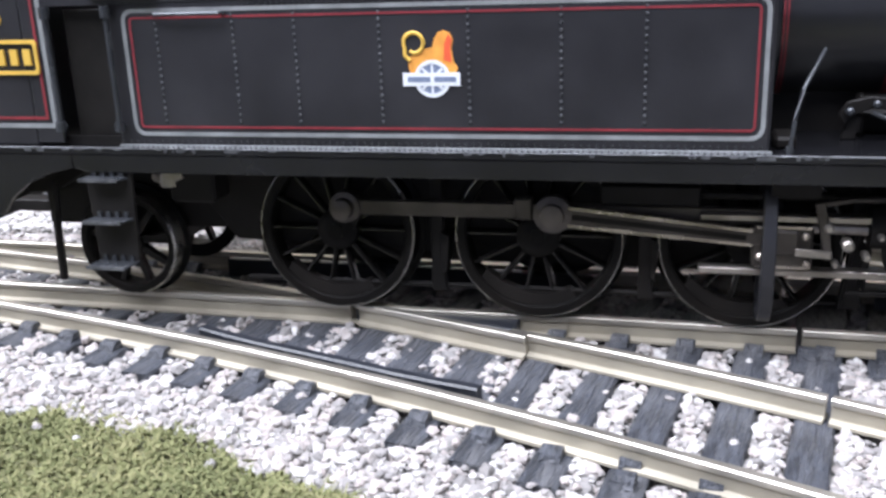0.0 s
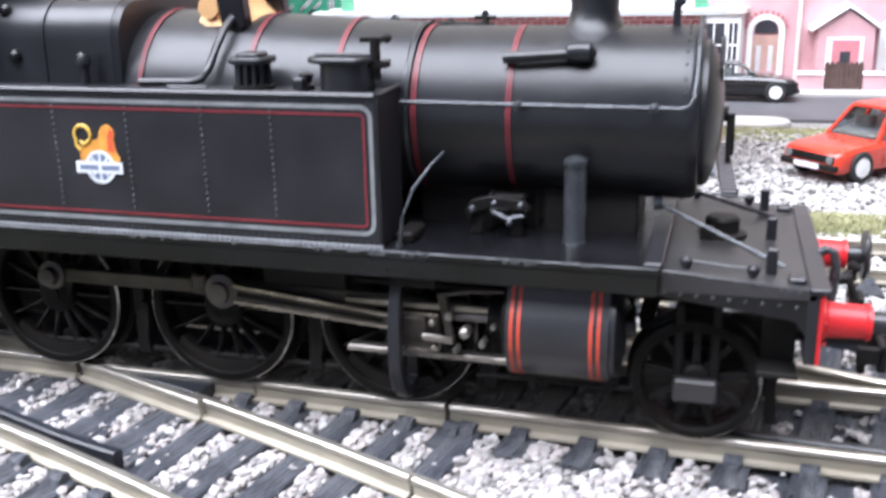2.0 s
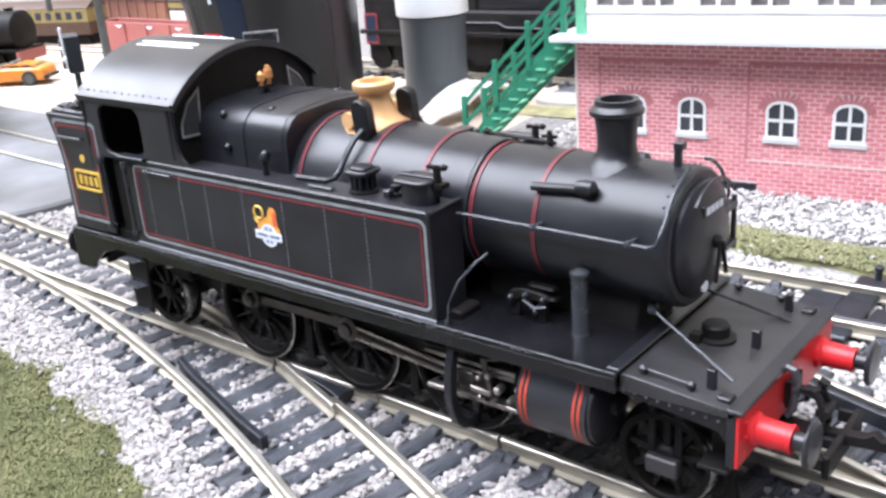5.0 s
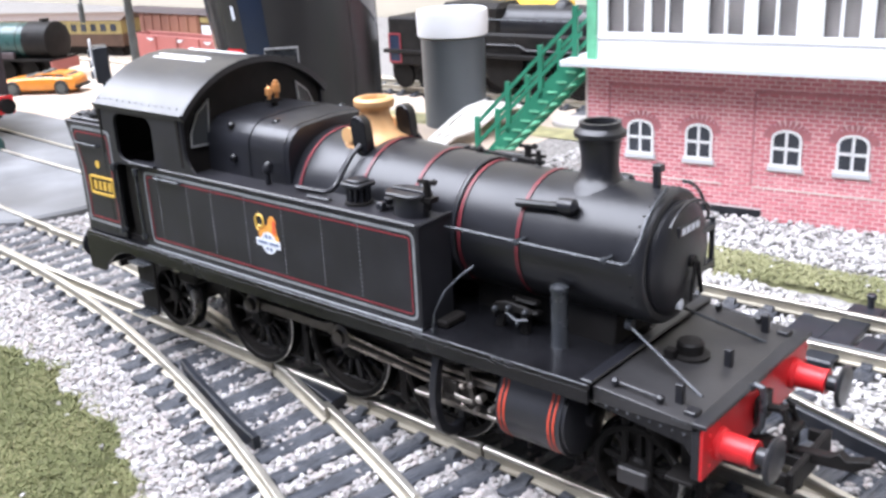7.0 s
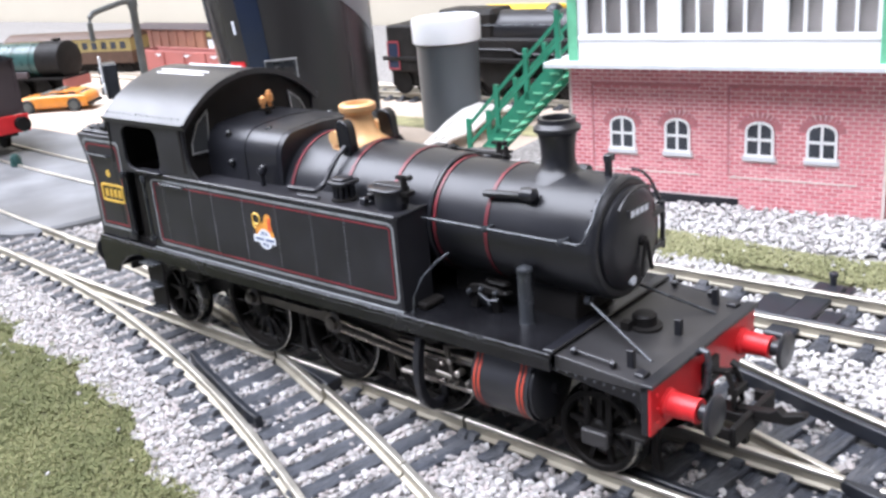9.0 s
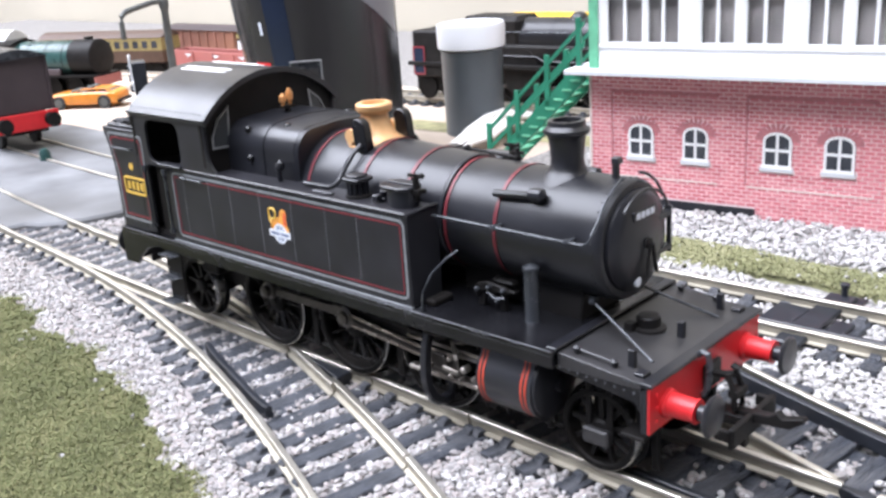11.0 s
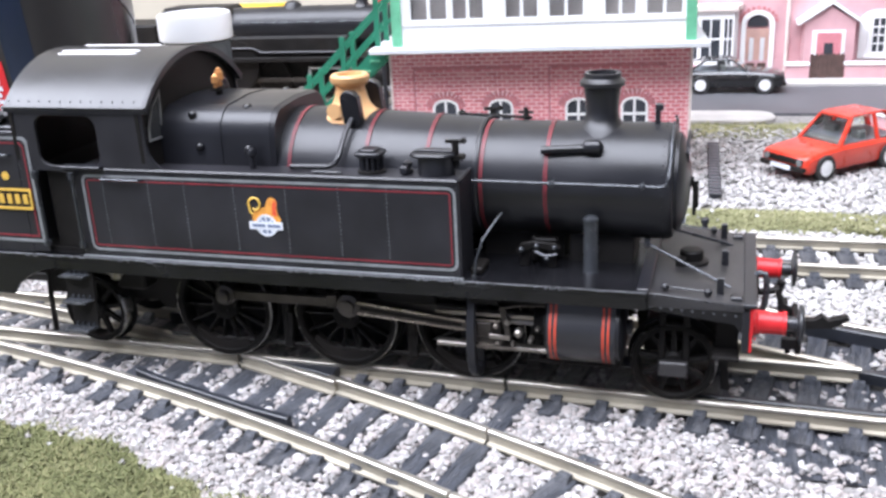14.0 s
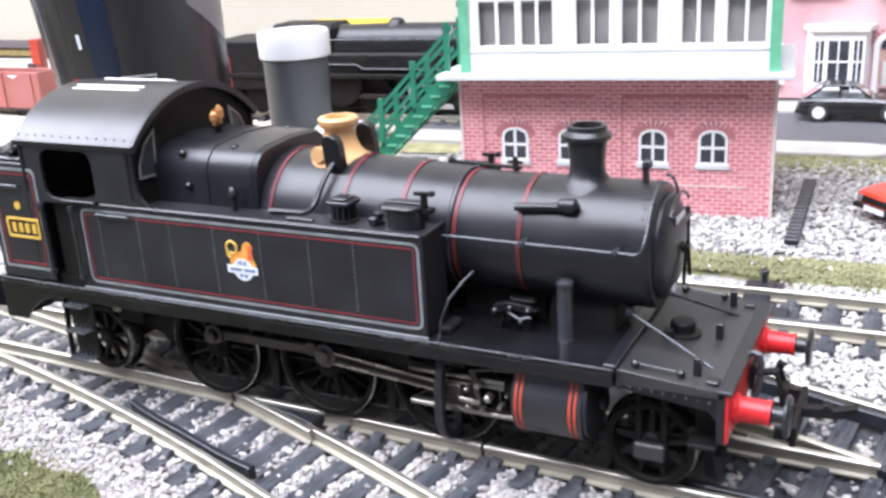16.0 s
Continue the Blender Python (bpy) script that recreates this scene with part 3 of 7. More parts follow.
def fibres(name, places, mat, label, category):
    """Thin leaning blades, one joined mesh."""
    n = len(places)
    a, lean, tall, w = rng.uniform(0, 6.283, n), rng.uniform(0.3, 1.3, n), rng.uniform(0.35, 0.9, n), rng.uniform(0.07, 0.13, n)
    side = np.stack([-np.sin(a) * w, np.cos(a) * w, 0 * a], -1)
    tip = np.stack([np.cos(a) * lean, np.sin(a) * lean, tall], -1)
    v = np.stack([places - side, places + side, places + tip * 0.6 + side * 0.7, places + tip * (1, 1, 0.85), places + tip * 0.6 - side * 0.7], 1).reshape(-1, 3) * MM
    f = (np.array([(0, 1, 2, 4)])[None] + 5 * np.arange(n)[:, None, None]).reshape(-1, 4).tolist() + (np.array([(4, 2, 3)])[None] + 5 * np.arange(n)[:, None, None]).reshape(-1, 3).tolist()
    me = bpy.data.meshes.new(name)
    me.from_pydata(v.tolist(), [], f)
    me.materials.append(mat)
    return tagged(new(name, me), label, category, "", "stuff")


SL = np.array(SLEEPERS)


def off_sleepers(p, margin=0.35, keep=0.02):
    ok = np.ones(len(p), bool)
    for x, y, turn, length, width in SL:
        near = np.abs(p[:, 0] - x) < 40
        if not near.any():
            continue
        c, s = math.cos(radians(turn)), math.sin(radians(turn))
        dx, dy = p[near, 0] - x, p[near, 1] - y
        a, b = c * dx + s * dy, -s * dx + c * dy
        hit = (np.abs(a) < width / 2 + margin) & (np.abs(b) < length / 2 + margin)
        ok[np.nonzero(near)[0][hit]] = False
    return ok | (rng.random(len(p)) < keep)


RAILS = [(nearf, -420, 26), (farf, -420, 26), (straight, -138, 330), (closure, -138, 172), (div_near, 26, 170), (d2far, 28, 330), (d2near, 29, 200), (lambda x: straight(x) + 16.5, 26, 190), (lambda x: bc(x) - 8.25, -470, 420), (lambda x: bc(x) + 8.25, -470, 420)]


def off_rails(p, margin=1.1):
    ok = np.ones(len(p), bool)
    for fn, x0, x1 in RAILS:
        xs = np.linspace(x0, x1, 400)
        ys = np.interp(p[:, 0], xs, [fn(x) for x in xs])
        ok &= ~((p[:, 0] > x0) & (p[:, 0] < x1) & (np.abs(p[:, 1] - ys) < margin))
    return ok


def scatter(n, x0, x1, y0, y1):
    return np.c_[rng.uniform(x0, x1, n), rng.uniform(y0, y1, n), np.zeros(n)]


EDGE_X = np.linspace(-430, 420, 600)
EDGE_Y = np.array([edge_grass(x) for x in EDGE_X])


def above_edge(p, d=0.0):
    return p[:, 1] > np.interp(p[:, 0], EDGE_X, EDGE_Y) + d


# fine stones round the tracks nearest the viewer
p = np.r_[scatter(96000, -130, 40, -66, 22), scatter(24000, 40, 125, -40, 26), scatter(5000, -150, -130, -40, 26), scatter(7000, -190, -150, -30, 24), scatter(7000, -330, -170, -30, 60)]
keep = above_edge(p, -1.5) & off_sleepers(p) & off_rails(p) & ((p[:, 0] > -172) | (p[:, 1] < np.array([nearf(x) for x in p[:, 0]]) - 1.2)) & ((p[:, 0] < 50) | (p[:, 1] < -12 - np.clip(p[:, 0] - 58, 0, 14)) | (p[:, 1] > 23) | (np.array([nz(x, y, 0.42, 3.0) for x, y, _ in p]) > rng.uniform(0.02, 0.42, len(p))))
p = p[keep]
size = np.where(rng.random(len(p)) < 0.75, rng.uniform(0.5, 1.1, len(p)), rng.uniform(1.05, 1.7, len(p)))
p[:, 2] = -3.3 + rng.uniform(-0.35, 0.55, len(p)) + 0.35 * (rng.random(len(p)) < 0.25)
rocks("ballast", p, size, STONE, "pale grey and pinkish granite ballast between the sleepers", "ballast")
# coarser stones behind the engine, round the signal box
p = np.r_[scatter(34000, -150, 160, 26, 84), scatter(26000, -70, 160, 92, 194), scatter(2600, -125, -70, 90, 142)]
strip = lambda x: 89.4 + 0.0198 * x


def in_box(q):
    """Whether a place lies under the signal box."""
    c, s = math.cos(radians(BOX_TURN)), math.sin(radians(BOX_TURN))
    dx, dy = q[:, 0] - BOX_AT[0], q[:, 1] - BOX_AT[1]
    u, v = (c * dx + s * dy) / BOX_SIZE[0], -s * dx + c * dy
    return (np.abs(u + 1) < 48) & (v > 134.5) & (v < 174)


rough_grass = lambda q: (q[:, 1] - strip(q[:, 0]) > -8.6 + 2 * np.sin(q[:, 0] * 0.1)) & (q[:, 1] - strip(q[:, 0]) < 8.6 + 2 * np.sin(q[:, 0] * 0.13 + 1))
verge_y = p[:, 1] * math.cos(radians(ROAD_TURN)) - p[:, 0] * math.sin(radians(ROAD_TURN))
keep = off_sleepers(p) & off_rails(p) & ~rough_grass(p) & ~in_box(p) & (rng.random(len(p)) > np.interp(verge_y, [168, 184, 192], [0.0, 0.6, 0.97]))
p = p[keep]
p[:, 2] = -3.45 + rng.uniform(-0.3, 0.6, len(p))
rocks("ballast", p, np.where(p[:, 1] < 90, rng.uniform(0.65, 1.6, len(p)), rng.uniform(0.8, 1.75, len(p))), STONE_PALE, "pale stone chippings around the signal box", "ballast")

# ---- grass ----
front = Geo()
xs = np.linspace(-430, 420, 260)
for x in xs:
    e = edge_grass(x)
    for k in range(26):
        y = e - 1.5 - (k / 25) ** 1.3 * max(2, 108 + e)
        front.v.append((x, y, -3.55 + min(1.0, k * 0.35) * 1.1 + 0.7 * nz(x, y, 0.09) + 0.5 * nz(x, y, 0.33)))
for i in range(len(xs) - 1):
    for k in range(25):
        a = i * 26 + k
        front.f.append((a, a + 26, a + 27, a + 1))
solo("turf", front, TURF, "olive green flocked turf in the foreground", "grass", kind="structure")
p = np.r_[scatter(74000, -130, 25, -82, -22), scatter(6000, -290, -130, -100, -10)]
p = p[~above_edge(p, 1.0)]
d = np.interp(p[:, 0], EDGE_X, EDGE_Y) - p[:, 1]
p[:, 2] = -3.3 + np.clip(d / 4, 0, 1) * 1.0 + np.array([0.7 * nz(x, y, 0.09) + 0.5 * nz(x, y, 0.33) for x, y, _ in p]) + rng.uniform(-0.1, 0.45, len(p))
fibres("grass_fibres", p[::2], GRASS, "short flock fibres standing in the turf", "grass")
rocks("grass_tufts", p, rng.uniform(0.25, 0.7, len(p)), GRASS, "olive and yellow-green foam grass crumbs", "grass", flat=0.9, crumb=True)
p = np.c_[rng.uniform(-120, -5, 22), np.zeros(22), np.zeros(22)]
p[:, 1] = np.interp(p[:, 0], EDGE_X, EDGE_Y) - rng.exponential(5.0, 22)
p[:, 2] = -2.0
rocks("stray_stones", p, rng.uniform(0.7, 1.5, 22), STONE, "stray pale ballast stones lying on the turf", "ballast")
solo("turf_strip", sheet(-190, 330, 75, 106, 220, 18, lambda x, y: -4.3 + 1.4 * max(0, 1 - ((y - strip(x)) / (8.5 + 1.5 * math.sin(x * 0.11))) ** 2) + 0.4 * nz(x, y, 0.2)), TURF, "narrow strip of green turf between the lines", "grass", kind="structure")
p = scatter(32000, -90, 165, 77, 103)
p = p[np.abs(p[:, 1] - strip(p[:, 0])) < 7.6 + 1.8 * np.sin(p[:, 0] * 0.11)]
p[:, 2] = -3.3 + 0.8 * (1 - ((p[:, 1] - strip(p[:, 0])) / 9) ** 2) + rng.uniform(-0.1, 0.4, len(p))
fibres("grass_fibres", p[::2], GRASS_PALE, "short flock fibres standing on the strip", "grass")
sel = rng.random(len(p)) < 0.004
rocks("stray_stones", p[sel] + (0, 0, 0.3), rng.uniform(0.7, 1.5, int(sel.sum())), STONE_PALE, "stray pale chippings on the grass strip", "ballast")
rocks("grass_tufts", p, rng.uniform(0.35, 0.8, len(p)), GRASS_PALE, "pale green foam grass crumbs on the strip", "grass", flat=0.8, crumb=True)
solo("turf_verge", sheet(-170, 330, 181, 197, 120, 8, lambda x, y: -3.6 + 0.5 * nz(x, y, 0.15) + 0.3 * nz(x, y, 0.4)), VERGE, "thin pale grass verge beside the model road", "grass", kind="structure").matrix_world = pose(0, 0, 0, 0, 0, ROAD_TURN)
p = scatter(5200, -60, 165, 176, 203)
p[:, 2] = -3.1 + rng.uniform(-0.2, 0.4, len(p))
rocks("grass_tufts", p, rng.uniform(0.4, 1.0, len(p)), GRASS_PALE, "sparse pale grass crumbs along the road verge", "grass", flat=0.7, crumb=True)

# ---- road, pavements, yard ----
solo("road", Geo().box(-90, 600, 213.5, 265.6, -4.6, -3.0), ASPHALT, "smooth dark grey model road", "road", kind="structure").matrix_world = pose(0, 0, 0, 0, 0, ROAD_TURN)
solo("pavement_near", Geo().prism(rounded(-90, 86.2, 197, 213.5, 7.5), "z", -4.5, -2.0), PAVE, "pale card pavement with a rounded end", "pavement", bevel=0.4, kind="structure").matrix_world = pose(0, 0, 0, 0, 0, ROAD_TURN)
solo("pavement_far", Geo().box(-90, 600, 265.6, 281, -4.6, -1.8), PAVE, "pale card pavement in front of the houses", "pavement", bevel=0.3, kind="structure").matrix_world = pose(0, 0, 0, 0, 0, ROAD_TURN)
yg = Geo()
edge = [(-166.5, 4.0), (-162, 5.5), (-156, 11), (-152, 24), (-149.7, 47), (-151, 78), (-152.3, 97)]
rim = [(x, nearf(x) + 1.3) for x in np.linspace(-470, -167.5, 24)]
yg.prism(rim + edge + [(-470, 97)], "z", -4.5, -0.9)
solo("yard", yg, CONCRETE, "pale blue-grey concrete goods yard with inlaid rails", "yard", bevel=0.8, kind="structure")
solo("yard_margin", sheet(-260, -100, 22, 112, 40, 24, lambda x, y: -3.5 + 0.3 * nz(x, y, 0.05) - (2.5 if x < -154 or abs(y - bc(x)) < 14 or y < bend(x) + 16 else 0)), CONCRETE, "worn grey ground between the lines", "yard", kind="structure")
solo("sand_yard", sheet(-900, -60, 97, 250, 84, 20, lambda x, y: -3.75 + 0.3 * nz(x, y, 0.03) + 2.5 * min(1, max(0, (-230 - x) / 40)) - (1.2 if x > -85 else 0)), SAND, "pale sandy yard beside the sidings", "yard", kind="structure")
# ---- the tank locomotive ----
loco = thing("tank_locomotive", "lined black side tank steam locomotive model standing on the rails", "locomotive", (0.15, 0, 0))
ZC = 32.1                                    # boiler centre height
both = (-1, 1)

frame_sides = [(-66, 17.5), (-66, 12), (-62, 12.2), (-58, 14.5), (-44, 15), (-38, 7), (-12, 6.2), (-11, 9), (30, 9), (32, 13.5), (45, 14.5), (47, 15), (60, 15), (62.5, 12), (62.5, 17.5)]
for s in both:
    part("frame", Geo().prism(frame_sides, "y", s * 6.0, s * 7.0), BLACK_FLAT, loco, "dark underframe plate", bevel=0.1)
part("frame_stretcher", Geo().box(-64, 30, -5.9, 5.9, 8, 17.6).box(30.5, 62, -5.9, 5.9, 13, 17.4), BLACK_FLAT, loco)
part("keeper_plate", Geo().box(-36, 29, -4.5, 4.5, 4.5, 7.9), BLACK_FLAT, loco)
part("running_plate", Geo().box(-66.5, 49.2, -17.0, 17.0, 19.2, 20.0), PLATE_BLACK, loco, "black running plate", bevel=0.12)
for s in both:
    part("valance", Geo().prism([(-52, 19.2), (49, 19.2), (49, 17.2), (-50, 17.2), (-52, 17.6)], "y", s * 16.2, s * 16.9), PLATE_BLACK, loco, bevel=0.1)
    part("worn_edge", Geo().box(-66.2, 49.0, min(s * 16.86, s * 17.05), max(s * 16.86, s * 17.05), 19.86, 20.04), RIVET, loco, "worn bright edge of the running plate", bevel=0.05)
    part("rear_valance", Geo().prism([(-67, 19.2), (-52.1, 19.2), (-52.1, 17.6), (-55, 17.0), (-58, 15.8), (-60.5, 14), (-62, 12), (-67, 12)], "y", s * 16.2, s * 16.9), PLATE_BLACK, loco, bevel=0.1)
part("front_platform", Geo().prism([(49.2, 19.6), (50.4, 19.6), (63.4, 18.5), (63.4, 17.5), (49.2, 17.4)], "y", -15.9, 15.9), PLATFORM, loco, "dull black front platform", bevel=0.12)
part("platform_angle", Geo().prism([(47.6, 19.9), (49.4, 19.9), (49.4, 20.35), (47.6, 20.35)], "y", -16.4, 16.4), BLACK, loco, bevel=0.15)
for s in both:
    part("platform_valance", Geo().prism([(48, 19.2), (63.4, 18.2), (63.4, 13.0), (61.5, 15.4), (50, 16.8), (48, 17.2)], "y", s * 15.2, s * 15.8), PLATE_BLACK, loco, bevel=0.1)

# buffer beam, buffers and coupling
part("beam_backing", Geo().box(62.6, 63.6, -15.9, 15.9, 11.2, 18.2), BLACK, loco, bevel=0.1)
beam = part("buffer_beam", Geo().box(63.6, 64.0, -15.8, 15.8, 11.2, 18.1), BUFFER_RED, loco, "bright red buffer beam", bevel=0.08)
part("beam_angle", Geo().box(62.6, 64.5, -16.1, 16.1, 18.2, 18.8), BLACK, loco, bevel=0.1)
for s in both:
    b = part("buffer", Geo().lathe([(2.1, 64.0), (2.1, 64.5), (1.75, 64.8), (1.6, 68.2), (1.75, 68.3), (1.75, 68.7)], (0, s * 11.3, 14.3), "x", 24), BUFFER_RED, loco, "red buffer shank")
    part("buffer_ram", Geo().cyl((68.8, s * 11.3, 14.3), 1.1, 2.2, "x", 16).lathe([(1.1, 70.2), (2.8, 70.45), (2.95, 70.75), (2.6, 71.1), (0.2, 71.35)], (0, s * 11.3, 14.3), "x", 28), ROOF_BLACK, b, "black buffer head")
    part("beam_rivets", Geo().cyl((64.3, s * 14.6, 17), 0.22, 0.2, "x", 6).cyl((64.3, s * 14.6, 15), 0.22, 0.2, "x", 6).cyl((64.3, s * 14.6, 13), 0.22, 0.2, "x", 6), BUFFER_RED, beam)
hook = part("draw_hook", Geo().box(64.3, 65.0, -2.0, 2.0, 12.6, 16.2).tube([(65, 0, 14.5), (67, 0, 14.8), (68.3, 0, 15.3), (68.6, 0, 16.1), (67.7, 0, 16.5)], 0.55, 8), BLACK_FLAT, loco, "black draw hook")
part("screw_coupling", Geo().tube([(67.6, -1.1, 15.4), (68.6, -1.2, 13), (68.8, -1.2, 10.4), (68.8, 0, 9.6), (68.8, 1.2, 10.4), (68.6, 1.2, 13), (67.6, 1.1, 15.4)], 0.42, 8).box(67.9, 69.4, -1.6, 1.6, 12.2, 13.2), BLACK_FLAT, hook)
coup = part("tension_coupling", Geo().box(56, 70.5, -1.5, 1.5, 8.0, 9.6).box(70.5, 71.4, -6.6, 6.6, 7.2, 10.2).box(68.5, 71, -6.6, -5.8, 8, 9.8).box(68.5, 71, 5.8, 6.6, 8, 9.8), BLACK_FLAT, loco, "black plastic tension lock coupling", bevel=0.15)
part("coupling_hook", Geo().prism([(68.5, 8.6), (76.5, 9.4), (78.6, 11.0), (78.2, 11.5), (75.5, 10.6), (74.6, 11.4), (73.6, 10.6), (68.5, 10.0)], "y", -0.8, 0.8).box(69.5, 70.3, -0.7, 0.7, 4.5, 8.4), BLACK_FLAT, coup, bevel=0.1)
part("vacuum_pipe", Geo().tube([(64.2, -3.4, 18.4), (64.9, -3.4, 19.0), (65.7, -3.4, 18.8), (66.0, -3.4, 17.6), (66.0, -3.5, 15.4), (65.8, -3.6, 13.6), (65.2, -3.6, 12.6)], 0.5, 8), GREYMETAL, loco, "dark grey vacuum pipe")

# side tanks with their lining
rng_chip = np.random.default_rng(12)
TX0, TX1, TY, TB, TT = -46.0, 21.4, 16.3, 20.0, 35.4


def lined(parent, y, s, x0, x1, z0, z1, r, name="lining"):
    a, b = s * y, s * (y + 0.06)
    part(name, Geo().plate(rounded(x0, x1, z0, z1, r), rounded(x0 + 0.42, x1 - 0.42, z0 + 0.42, z1 - 0.42, max(0.2, r - 0.4)), "y", a, b), TIN, parent, "pale grey lining", smooth=0)
    part("red_lining", Geo().plate(rounded(x0 + 0.85, x1 - 0.85, z0 + 0.85, z1 - 0.85, max(0.2, r - 0.8)), rounded(x0 + 1.07, x1 - 1.07, z0 + 1.07, z1 - 1.07, max(0.1, r - 1.0)), "y", a, b), RED_LINE, parent, "thin red lining", smooth=0)


for s in both:
    tank = part("side_tank", Geo().prism([(TX0, TB), (TX1, TB), (TX1, TT), (TX0, TT)], "y", s * 9.0, s * TY), TANK, loco, "black side tank", bevel=0.25)
    part("tank_beading", Geo().tube([(TX0, s * (TY - 0.2), TT), (TX1 - 0.3, s * (TY - 0.2), TT), (TX1 - 0.1, s * (TY - 0.6), TT), (TX1 - 0.1, s * 9.6, TT + 0.2)], 0.32, 8), BLACK, tank)
    lined(tank, TY, s, -44.1, 20.9, 21.25, 34.6, 1.3)
    rv = Geo()
    for x in (-40.2, -31.6, -24.9, -16.0, -7.0, 2.0, 9.9):
        for k in range(17):
            rv.lathe([(0.17, 0), (0.1, s * 0.14)], (x, s * TY, 22.9 + 0.68 * k), "y", 6)
    part("rivets", rv, RIVET, tank, "pale rivet heads, highlights put into the colour")
    rv = Geo()
    for k in range(88):
        rv.lathe([(0.15, 0), (0.1, s * 0.12)], (-45.5 + 0.76 * k, s * TY, 20.65), "y", 5)
        rv.lathe([(0.13, 0), (0.08, s * 0.1)], (-45.5 + 0.76 * k, s * TY, 35.25), "y", 5)
    part("rivet_strip", rv, BLACK, tank)
    part("tank_foot", Geo().box(TX0, TX1 + 0.2, s * 16.3, s * 16.65, 20.0, 20.3), TIN, tank, "grey line along the tank foot", smooth=0)
    part("tank_handrail", Geo().tube([(-40, s * 16.4, 34.0), (-39.8, s * 17.1, 34.0), (-32.6, s * 17.1, 34.0), (-32.4, s * 16.4, 34.0)], 0.22, 8), GREYMETAL, tank, "steel handrail")
    # filler, vent, lever on the tank top
    oval = [(16.8 + 2.9 * math.cos(a), s * 12.0 + 2.2 * math.sin(a)) for a in np.linspace(0, 2 * math.pi, 22)[:-1]]
    fill = part("tank_filler", Geo().prism(oval, "z", 35.4, 38.3), BLACK, loco, "oval black tank filler", smooth=40)
    lid = part("filler_lid", Geo().prism([(13.0, s * 12 - 1.4), (14.2, s * 12 - 2.5), (18.4, s * 12 - 2.6), (19.9, s * 12 - 1.2), (19.9, s * 12 + 1.2), (18.4, s * 12 + 2.6), (14.2, s * 12 + 2.5), (13.0, s * 12 + 1.4)], "z", 38.3, 38.9), BLACK, fill, "flat overhanging lid", bevel=0.2)
    part("lid_rib", Geo().box(13.4, 19.8, s * 12 - 0.35, s * 12 + 0.35, 38.9, 39.2), BLACK, lid, bevel=0.1)
    part("filler_hinge", Geo().cyl((19.9, s * 12, 36.6), 0.55, 4.2, n=10).box(19.2, 21.2, s * 12 - 0.9, s * 12 + 0.9, 37.8, 38.5).box(18.4, 21.0, s * 12 - 0.28, s * 12 + 0.28, 40.3, 40.8).lathe([(0.1, -0.5), (0.5, -0.2), (0.5, 0.2), (0.1, 0.5)], (21.2, s * 12, 40.7), "z", 10), BLACK_FLAT, fill)
    part("filler_knob", Geo().lathe([(0.9, 35.4), (0.9, 35.9), (0.5, 36.1), (0.75, 36.6), (0.75, 37.0), (0.2, 37.3)], (12.0, s * 11.6, 0), "z", 12), BLACK, loco, "small round knob")
    vent = part("tank_vent", Geo().lathe([(2.2, 35.4), (2.2, 35.8), (1.3, 36.0), (1.3, 38.2)], (6.2, s * 12.0, 0), "z", 20), BLACK_FLAT, loco, "small fluted black tank vent")
    for k in range(12):
        a = 2 * math.pi * k / 12
        part("flute", Geo().cyl((6.2 + 1.65 * math.cos(a), s * 12.0 + 1.65 * math.sin(a), 35.8), 0.27, 2.4, n=6), BLACK, vent)
    part("vent_cap", Geo().prism([(6.2 + p, s * 12.0 + q) for p, q in rounded(-2.1, 2.1, -2.1, 2.1, 0.9)], "z", 38.1, 38.8).prism([(6.2 + p, s * 12.0 + q) for p, q in rounded(-1.4, 1.4, -1.4, 1.4, 0.6)], "z", 38.8, 39.2), BLACK, vent, bevel=0.15)
    part("tank_rim", Geo().tube([(TX0 + 15, s * 16.05, TT + 0.1), (TX1 - 0.6, s * 16.05, TT + 0.1), (TX1 - 0.2, s * 15.6, TT + 0.1), (TX1 - 0.2, s * 8.6, TT + 0.1)], 0.28, 8), BLACK, loco, "rounded rim of the tank top")
    beads = Geo()
    for k in range(84):
        beads.lathe([(0.15, 0), (0.11, s * 0.12)], (-29.5 + 0.6 * k, s * 16.3, 34.95), "y", 5)
    part("rim_rivets", beads, BLACK, loco, "row of fine rivets under the tank rim")
    part("water_gauge", Geo().lathe([(0.5, 35.6), (0.42, 37.4), (0.75, 37.7), (0.8, 38.3), (0.5, 38.8), (0.1, 38.9)], (-14.0, s * 12.5, 0), "z", 12), BLACK, loco)
    part("tank_lug", Geo().box(11.4, 12.6, s * 12.6, s * 13.8, 35.6, 36.8).box(-3, 2, s * 13.4, s * 14.4, 35.6, 35.9), BLACK, loco, bevel=0.15)

